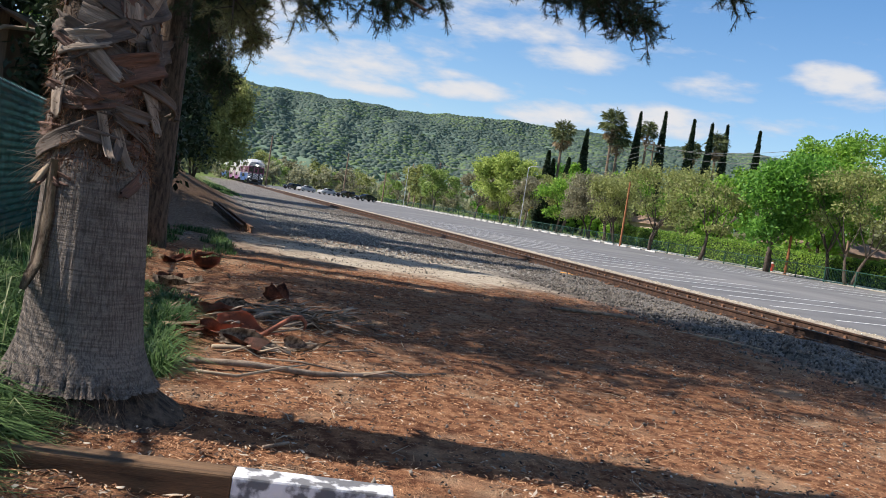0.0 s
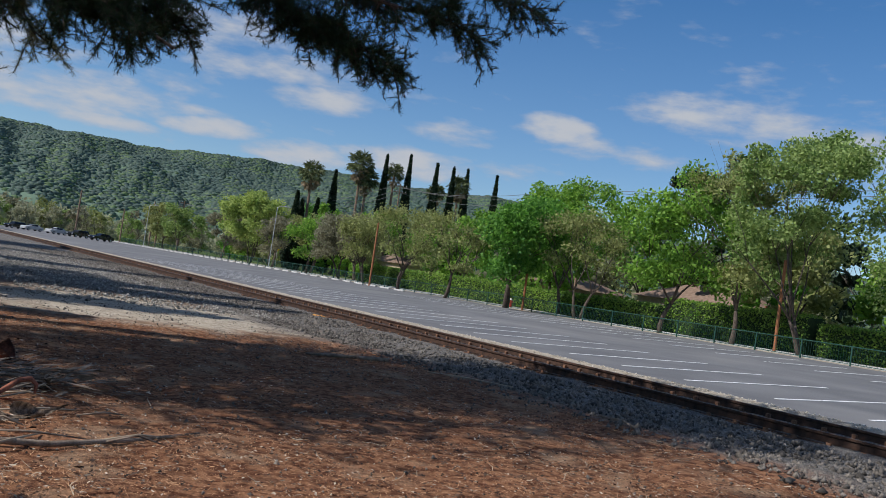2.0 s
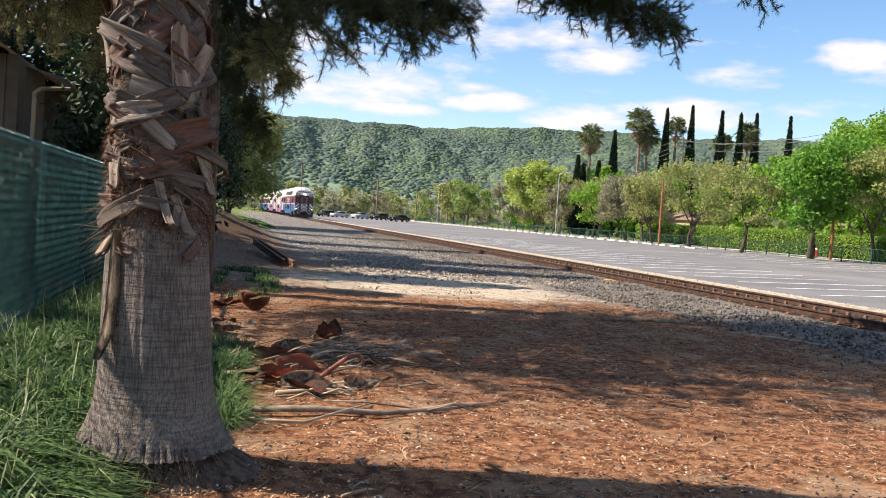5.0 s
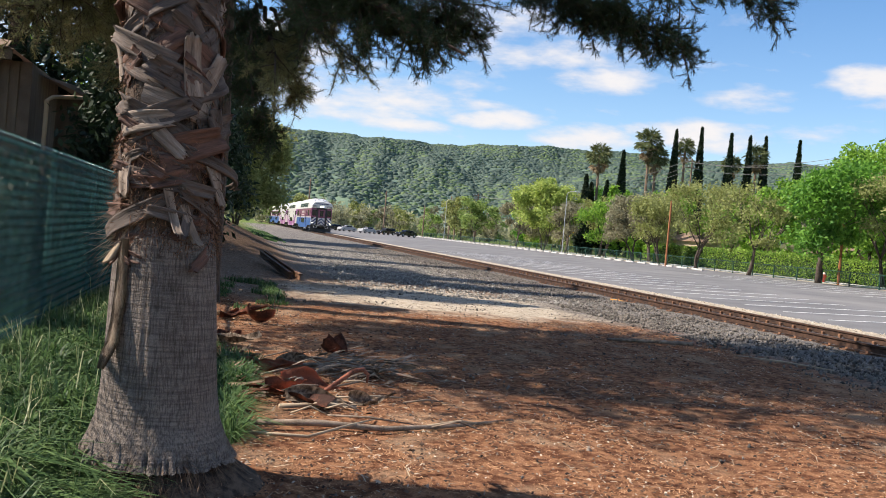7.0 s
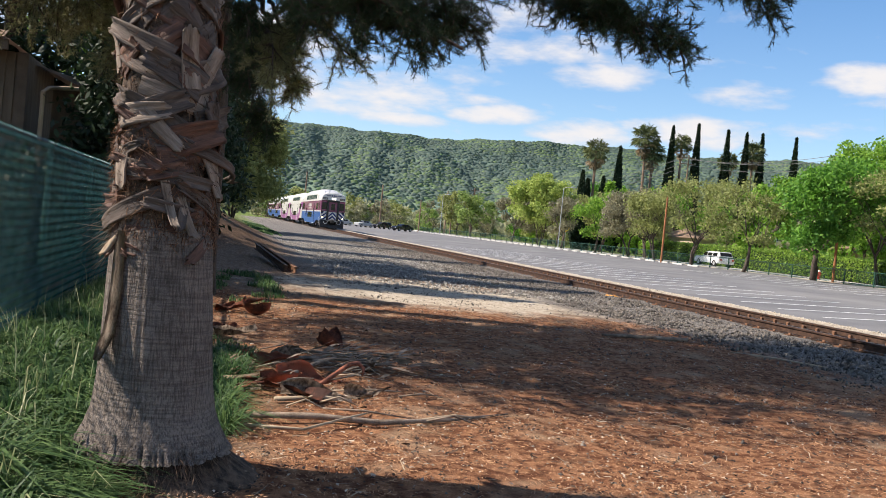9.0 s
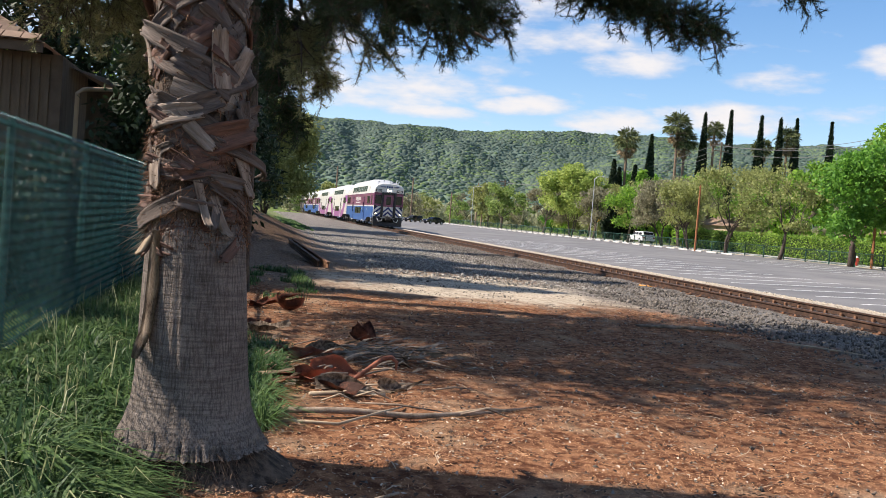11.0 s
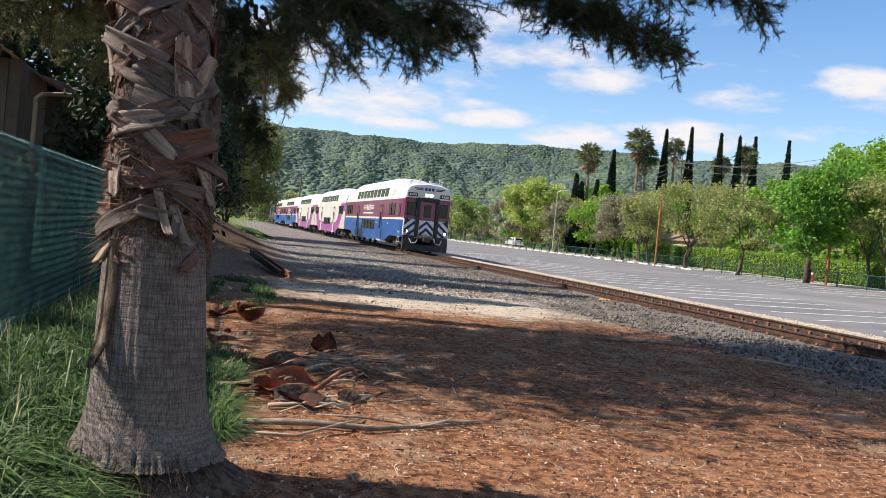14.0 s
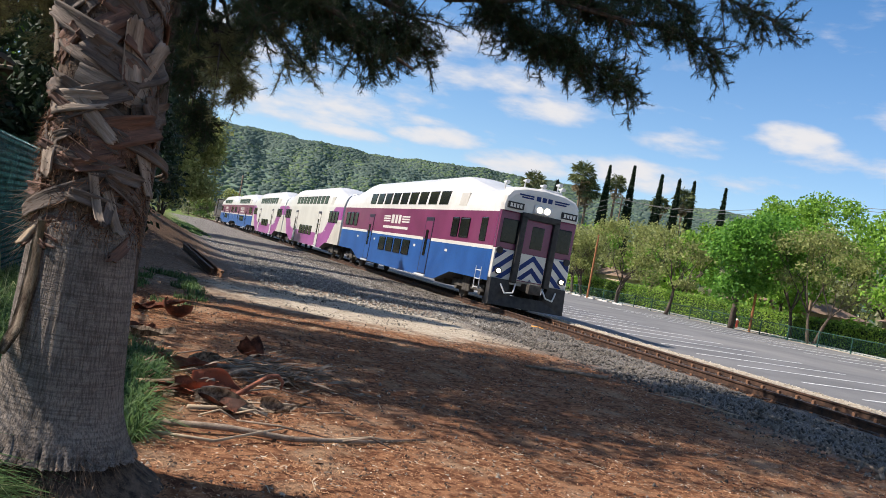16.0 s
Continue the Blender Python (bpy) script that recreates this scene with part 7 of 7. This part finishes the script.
scatter_flat("needle_litter", 95000, duff_region, .034, .0042, "litter", "carpet of reddish fallen pine needles", "litter", 71)
scatter_flat("bark_crumbs", 14000, duff_region, .03, .016, "crumb", "dark bark crumbs among the needles", "litter", 74, .014)
scatter_flat("wood_chips", 6500, duff_region, .03, .012, "chip", "scattered pale wood chips and bark flakes", "litter", 72, .015)
scatter_flat("dry_straw", 900, duff_region, .16, .006, "dry", "scattered pale dry straws", "litter", 73, .016)


def stones(name, n, region, size, mat, label, seed):
    rng = np.random.default_rng(seed)
    P = []
    while len(P) < n:
        p = region(rng)
        if p is not None:
            P.append(p)
    octa = np.array([(1, 0, 0), (0, 1, 0), (-1, 0, 0), (0, -1, 0), (0, 0, 1), (0, 0, -1)], float)
    tri = np.array([(0, 1, 4), (1, 2, 4), (2, 3, 4), (3, 0, 4), (1, 0, 5), (2, 1, 5), (3, 2, 5), (0, 3, 5)])
    s = size * rng.lognormal(0, .3, (n, 1, 1))
    V = octa[None] * rng.uniform(.5, 1.3, (n, 6, 1)) * s * rng.uniform(.6, 1.1, (n, 1, 3)) + rng.normal(0, .18, (n, 6, 3)) * s
    a = rng.uniform(0, 6.28, n)
    R = np.stack([np.stack([np.cos(a), -np.sin(a), 0 * a], 1), np.stack([np.sin(a), np.cos(a), 0 * a], 1), np.stack([0 * a, 0 * a, 0 * a + 1], 1)], 1)
    V = np.einsum("nij,nkj->nki", R, V)
    c = np.array([(x, y, z) for x, y, z in P])
    V = (V + c[:, None]).reshape(-1, 3)
    F = (tri[None] + 6 * np.arange(n)[:, None, None]).reshape(-1, 3)
    return tagged(arrays(name, V, F, M[mat]), label, "gravel", kind="stuff")


def ballast_region(rng):
    y = 3 + 62 * rng.uniform() ** 1.7
    x = rng.uniform(8.2, 13.9)
    if x < 8.9 + .7 * noise.noise((y * .6, 2, 2)) - 1.2 * sstep(15, 24, y) and rng.uniform() < .7:
        return None
    z = ground_z(x, y) + .012
    if 11.2 < x < 13.8:
        z = -.215
    return x, y, z


stones("ballast", 34000, ballast_region, .032, "gravel", "grey crushed stone ballast along the track", 81)


def sparse_region(rng):
    y = 5.5 + 24 * rng.uniform() ** 1.3
    x = rng.uniform(.2, 9.3)
    return (x, y, ground_z(x, y) + .005) if rng.uniform() < .25 + .6 * sstep(12, 24, y) else None


stones("pebbles", 5200, sparse_region, .016, "gravel", "scattered pebbles on bare earth", 82)


def field_region(rng):
    y = 24 + 34 * rng.uniform() ** 1.2
    x = rng.uniform(3.0, 9.5)
    return x, y, ground_z(x, y) + .008


stones("coarse_gravel", 9000, field_region, .035, "fieldgravel", "grey gravel spread beside the track", 83)


def stick(name, pts, radii, mat, label, cat="stick"):
    bm = bmesh.new()
    pts = [Vector((x, y, ground_z(x, y) + z)) for x, y, z in pts]
    tube(bm, pts, radii, 8)
    ob = finish(name, bm, M[mat], smooth=True)
    return tagged(ob, label, cat)


def curved_shell(name, x, y, length, width, rz, mat, label, rise=.1, curl=.6, seed=0, cat="palm frond base"):
    """A dry palm leaf base: a curled, hollow tapering shell lying on the ground."""
    rng = np.random.default_rng(seed)
    bm = bmesh.new()
    segs, acr = 16, 6
    rows = []
    jag = rng.uniform(-.06, .05, acr + 1)
    for i in range(segs + 1):
        t = i / segs
        w = width * (1.0 - .72 * t ** .8) * (1 + .12 * noise.noise((t * 5, seed, 0)))
        c = curl * (.5 + .8 * noise.noise((t * 2, seed, 4))) + .25
        twist = (.9 * noise.noise((seed * 1.7, t * 1.5, 1)) + .25) * t
        row = []
        for j in range(acr + 1):
            u = (j / acr * 2 - 1)
            yy, zz = math.sin(u * c * 1.8) * w * .5 / max(.5, math.sin(min(1.5, c * 1.8))), (1 - math.cos(u * c * 1.8)) * w * .5
            yy, zz = yy * math.cos(twist) - zz * math.sin(twist), yy * math.sin(twist) + zz * math.cos(twist)
            x = length * (t - .5) + (jag[j] * length if i in (0, segs) else 0)
            row.append(bm.verts.new((x, yy + .18 * length * math.sin(t * 2.4 + seed), max(.0, zz) + rise * (t ** 2.2) * (1.4 - .6 * t) + .012 + .02 * noise.noise((t * 6, u * 2, seed)))))
        rows.append(row)
    for a, b in zip(rows, rows[1:]):
        for j in range(acr):
            bm.faces.new((a[j], a[j + 1], b[j + 1], b[j]))
    bmesh.ops.solidify(bm, geom=bm.faces[:], thickness=.012)
    ob = finish(name, bm, M[mat], smooth=True)
    ob.matrix_basis = pose(x, y, ground_z(x, y) + .01, rng.uniform(-8, 8), 0, rz)
    return tagged(ob, label, cat, "fallen palm leaf bases")


def boat_shell(x, y, length, width, rz, roll, lift, mat, label, seed, gape=1.15):
    """A dry palm leaf base: a hollow boat with a blunt torn end and a drawn-out curling tip, lying on its side."""
    bm = bmesh.new()
    segs, acr = 22, 10
    rows = []
    for i in range(segs + 1):
        t = i / segs
        w = width * .5 * (.62 + .5 * math.sin(math.pi * min(1, t * 1.25 + .12)) - .62 * t ** 2.2) * (1 + .1 * noise.noise((t * 5, seed, 0)))
        row = []
        for j in range(acr + 1):
            a = (j / acr * 2 - 1) * gape * (1 - .25 * t) * (1 + .12 * noise.noise((t * 3, seed, 7)))
            edge = abs(j / acr * 2 - 1)
            rag = .035 * length * noise.noise((j * 1.3, seed, 3)) if i in (0, segs) else 0
            bulge = .02 * noise.noise((t * 7, a * 2, seed)) - .03 * edge ** 3 * math.sin(t * 9 + seed)
            row.append(bm.verts.new((length * (t - .5) + rag, math.sin(a) * w + .06 * length * math.sin(t * 3 + seed), (1 - math.cos(a)) * w + bulge + lift * t ** 2.6)))
        rows.append(row)
    for a, b in zip(rows, rows[1:]):
        for j in range(acr):
            bm.faces.new((a[j], a[j + 1], b[j + 1], b[j]))
    bmesh.ops.solidify(bm, geom=bm.faces[:], thickness=.011)
    ob = finish("palm_leaf_base", bm, M[mat], smooth=True)
    m = Matrix.Rotation(radians(rz), 4, "Z") @ Matrix.Rotation(radians(roll), 4, "X")
    low = min((m @ v.co).z for v in ob.data.vertices)
    ob.matrix_basis = Matrix.Translation((x, y, ground_z(x, y) - low - .012)) @ m
    return tagged(ob, label, "palm frond base", "fallen palm leaf bases")


boat_shell(.92, 11.05, .62, .30, 8, 38, .03, "fallen_red", "fallen orange-red hollow palm leaf base", 1)
boat_shell(1.0, 10.35, .78, .17, 4, 48, .06, "flap", "fallen grey-brown hollow palm leaf base", 2)
boat_shell(1.36, 10.5, .40, .15, 14, 50, .12, "flap", "fallen grey palm leaf base with a curled edge", 3)
boat_shell(.66, 10.85, .50, .22, 25, -40, .12, "fallen_red", "fallen dark red palm leaf base in the debris", 4)
boat_shell(.58, 11.9, .62, .24, -14, 30, .10, "fallen_red", "fallen dark red palm leaf base beside the grass", 5)
boat_shell(.85, 12.3, .55, .16, 30, 70, .06, "flap", "fallen brown palm leaf base under shredded fans", 6)


def cupped_base(x, y, radius, height, rz, tip, label, seed):
    """A broken leaf base curled into an open bowl, lying on its side."""
    bm = bmesh.new()
    n, m = 18, 8
    rows = []
    for j in range(m + 1):
        t = j / m
        rows.append([])
        for i in range(n + 1):
            a = math.pi * (-.62 + 1.24 * i / n)
            rag = .1 * noise.noise((i * .7, seed, 2)) if j == m else 0
            r = radius * math.sin(math.pi * (.08 + .5 * t)) * (1 + .16 * noise.noise((a * 1.3, t * 2, seed)))
            rows[j].append(bm.verts.new((r * math.cos(a), r * math.sin(a), height * (t + rag) + .02 * noise.noise((a * 2, t * 3, seed)))))
    for p, q in zip(rows, rows[1:]):
        for i in range(n):
            bm.faces.new((p[i], p[i + 1], q[i + 1], q[i]))
    bmesh.ops.solidify(bm, geom=bm.faces[:], thickness=.014)
    ob = finish("palm_leaf_base", bm, M["fallen_red"], smooth=True)
    ob.matrix_basis = pose(x, y, ground_z(x, y) + .02, 0, tip, rz)
    tagged(ob, label, "palm frond base", "fallen palm leaf bases")


cupped_base(1.52, 13.4, .17, .26, 150, 50, "fallen cupped red-brown palm leaf base", 5)
cupped_base(.62, 16.1, .22, .24, 250, 15, "cupped dark red palm leaf base by the grass", 11)
for k in range(46):
    rr = random.Random(900 + k)
    curved_shell("palm_leaf_base", 1.15 + rr.uniform(-.75, .75), 11.9 + rr.uniform(-.6, .9), rr.uniform(.16, .42), rr.uniform(.025, .06), rr.uniform(-80, 80), rr.choice(("flap", "stick", "dry", "stick")), "grey shred of dry palm leaf base", rr.uniform(.02, .12), .4, 60 + k)
curved_shell("palm_leaf_base", .55, 16.2, .7, .3, 5, "fallen_red", "fallen red-brown palm leaf base by the grass", .25, .9, 6)
curved_shell("palm_leaf_base", .25, 16.4, .9, .2, -4, "dry", "fallen pale palm leaf base by the grass", .05, .6, 7)
curved_shell("palm_leaf_base", .42, 13.4, .5, .4, 10, "flap", "fallen grey palm leaf base in the grass", .15, .9, 8)
curved_shell("palm_leaf_base", 8.0, 16.35, .3, .2, 60, "fallen_red", "fallen palm leaf base on gravel", .12, .9, 9)
curved_shell("palm_leaf_base", 9.1, 13.9, .3, .22, 20, "fallen_red", "small fallen palm leaf base on gravel", .1, 1.0, 10)
curved_shell("palm_leaf_base", 8.5, 10.5, 1.1, .2, 115, "fallen_red", "long fallen palm leaf base on ballast", .06, .9, 11)
for k in range(30):
    rr = random.Random(700 + k)
    curved_shell("palm_leaf_base", .85 + rr.uniform(-.35, .55), 10.4 + rr.uniform(-.3, 2.4), rr.uniform(.25, .55), rr.uniform(.05, .12), rr.uniform(-60, 60), rr.choice(("fallen_red", "flap", "dry", "flap")), "split strip of fallen palm leaf base", rr.uniform(.02, .16), .5, 20 + k)
for k in range(26):
    rr = random.Random(800 + k)
    x, y, a, ln = .9 + rr.uniform(-.5, .9), 10.2 + rr.uniform(-.7, 2.6), rr.uniform(-.7, .7), rr.uniform(.25, .8)
    stick("fallen_twig", [(x, y, .03), (x + ln * .5 * math.cos(a), y + ln * .5 * math.sin(a), .05 + rr.uniform(0, .05)), (x + ln * math.cos(a + .2), y + ln * math.sin(a + .2), .02)], [.008, .009, .004], rr.choice(("stick", "dry")), "thin dry twig among palm debris", "twig")
stick("palm_leaf_base", [(.98, 10.75, .04), (1.14, 10.9, .12), (1.27, 10.98, .20), (1.36, 11.0, .215), (1.41, 10.98, .17), (1.40, 10.96, .10)], [.02, .024, .024, .022, .018, .01], "fallen_red", "hooked red-brown palm leaf stalk in the debris", "palm frond base")
stick("fallen_branch", [(.2, 9.45, .03), (.8, 9.5, .04), (1.3, 9.42, .03), (1.9, 9.6, .03), (2.5, 9.92, .03)], [.022, .026, .022, .016, .008], "stick", "long grey fallen branch on the litter", "branch")
stick("fallen_branch", [(.25, 9.2, .02), (.7, 9.15, .02), (1.05, 9.4, .06), (1.3, 9.8, .02)], [.014, .012, .01, .006], "dry", "thin pale bent twig on the litter", "branch")
stick("fallen_branch", [(.55, 10.1, .03), (.95, 10.25, .03), (1.2, 10.2, .02)], [.02, .02, .014], "dry", "short pale stick among palm debris", "branch")
stick("fallen_branch", [(.75, 11.0, .08), (1.1, 11.7, .1), (1.5, 12.4, .08)], [.02, .022, .012], "stick", "grey stick lying across debris", "branch")
stick("fallen_branch", [(.7, 12.1, .05), (1.2, 12.0, .08), (1.75, 12.25, .04)], [.02, .02, .01], "stick", "grey stick lying across debris", "branch")
stick("fallen_branch", [(6.4, 16.6, .02), (7.2, 16.5, .04), (7.9, 16.4, .05)], [.02, .03, .035], "stick", "grey stick on the gravel edge", "branch")
stick("fallen_branch", [(8.1, 15.4, .02), (8.6, 14.9, .03), (9.0, 14.2, .03)], [.012, .015, .01], "dry", "thin pale stick on the gravel", "branch")
stick("fallen_branch", [(8.75, 11.9, .03), (8.72, 11.4, .06), (8.5, 10.9, .04)], [.012, .018, .016], "stick", "grey twig joined to a dry leaf base", "branch")
stick("fallen_branch", [(.75, 7.5, .02), (.9, 7.62, .02)], [.012, .008], "stick", "small grey twig near the palm foot", "branch")


def fan_debris():
    rng = np.random.default_rng(91)
    V, F = [], []
    for k in range(260):
        c = np.array([1.45 + rng.normal(0, .3), 12.0 + rng.normal(0, .35), 0])
        c[2] = ground_z(c[0], c[1]) + rng.uniform(.02, .16)
        a = rng.uniform(-.6, 1.0)
        d = np.array([math.cos(a), math.sin(a), rng.normal(0, .2)]) * rng.uniform(.12, .35)
        s = np.array([-math.sin(a), math.cos(a), rng.normal(0, .6)]) * rng.uniform(.006, .016)
        n = len(V)
        V += [c - s, c + d * .5 + s, c + d, c + d * .5 - s]
        F.append((n, n + 1, n + 2, n + 3))
    tagged(arrays("dry_fan_debris", V, F, M["stick"]), "heap of shredded grey dry palm fans", "debris", kind="stuff")


fan_debris()


def old_rails():
    """A pair of rusty rail lengths lying on the bank foot."""
    for i, (x0, y0, x1, y1) in enumerate(((1.95, 25.9, 1.3, 33.2), (1.72, 26.3, 1.15, 33.0))):
        a = Vector((x0, y0, ground_z(x0, y0) + .09))
        b = Vector((x1, y1, ground_z(x1, y1) + .32))
        bm = bmesh.new()
        ln = (b - a).length
        for q in ((-.07, .07, -.09, -.07), (-.012, .012, -.07, .05), (-.04, .04, .05, .09)):
            box(bm, q[0], q[1], 0, ln, q[2], q[3], .006)
        ob = finish("scrap_rail", bm, M["plate"] if i == 0 else M["rail"])
        ob.matrix_basis = Matrix.Translation(a) @ (b - a).to_track_quat("Y", "Z").to_matrix().to_4x4()
        tagged(ob, "rusty length of scrap rail lying at the bank foot", "scrap rail", "scrap rails")


old_rails()


def verge_region(rng):
    y = 5 + 60 * rng.uniform() ** 1.5
    x = rng.uniform(13.6, 16.9)
    return x, y, ground_z(x, y) + .01


stones("verge_gravel", 12000, verge_region, .017, "palestone", "pale gravel on the sandy verge", 84)


# ---- motion of things ----
def motions():
    for i, car in enumerate(TRAIN):
        walk(car, [(t, pose(TRACK_X, y + i * PITCH, 0)) for t, y in TRAIN_ROWS])
    walk(WAGON, [(t, pose(48.6, y, ground_z(48.6, y) + .015, 0, 0, 180)) for t, y in WAGON_ROWS])


WAGON_ROWS = [(0.0, -40.0), (5.0, 28.0), (7.3, 58.8), (7.7, 63.2), (8.2, 70.6), (10.3, 99.8), (11.0, 108.0), (12.5, 125.8), (13.5, 137.3), (16.0, 165.0)]
motions()
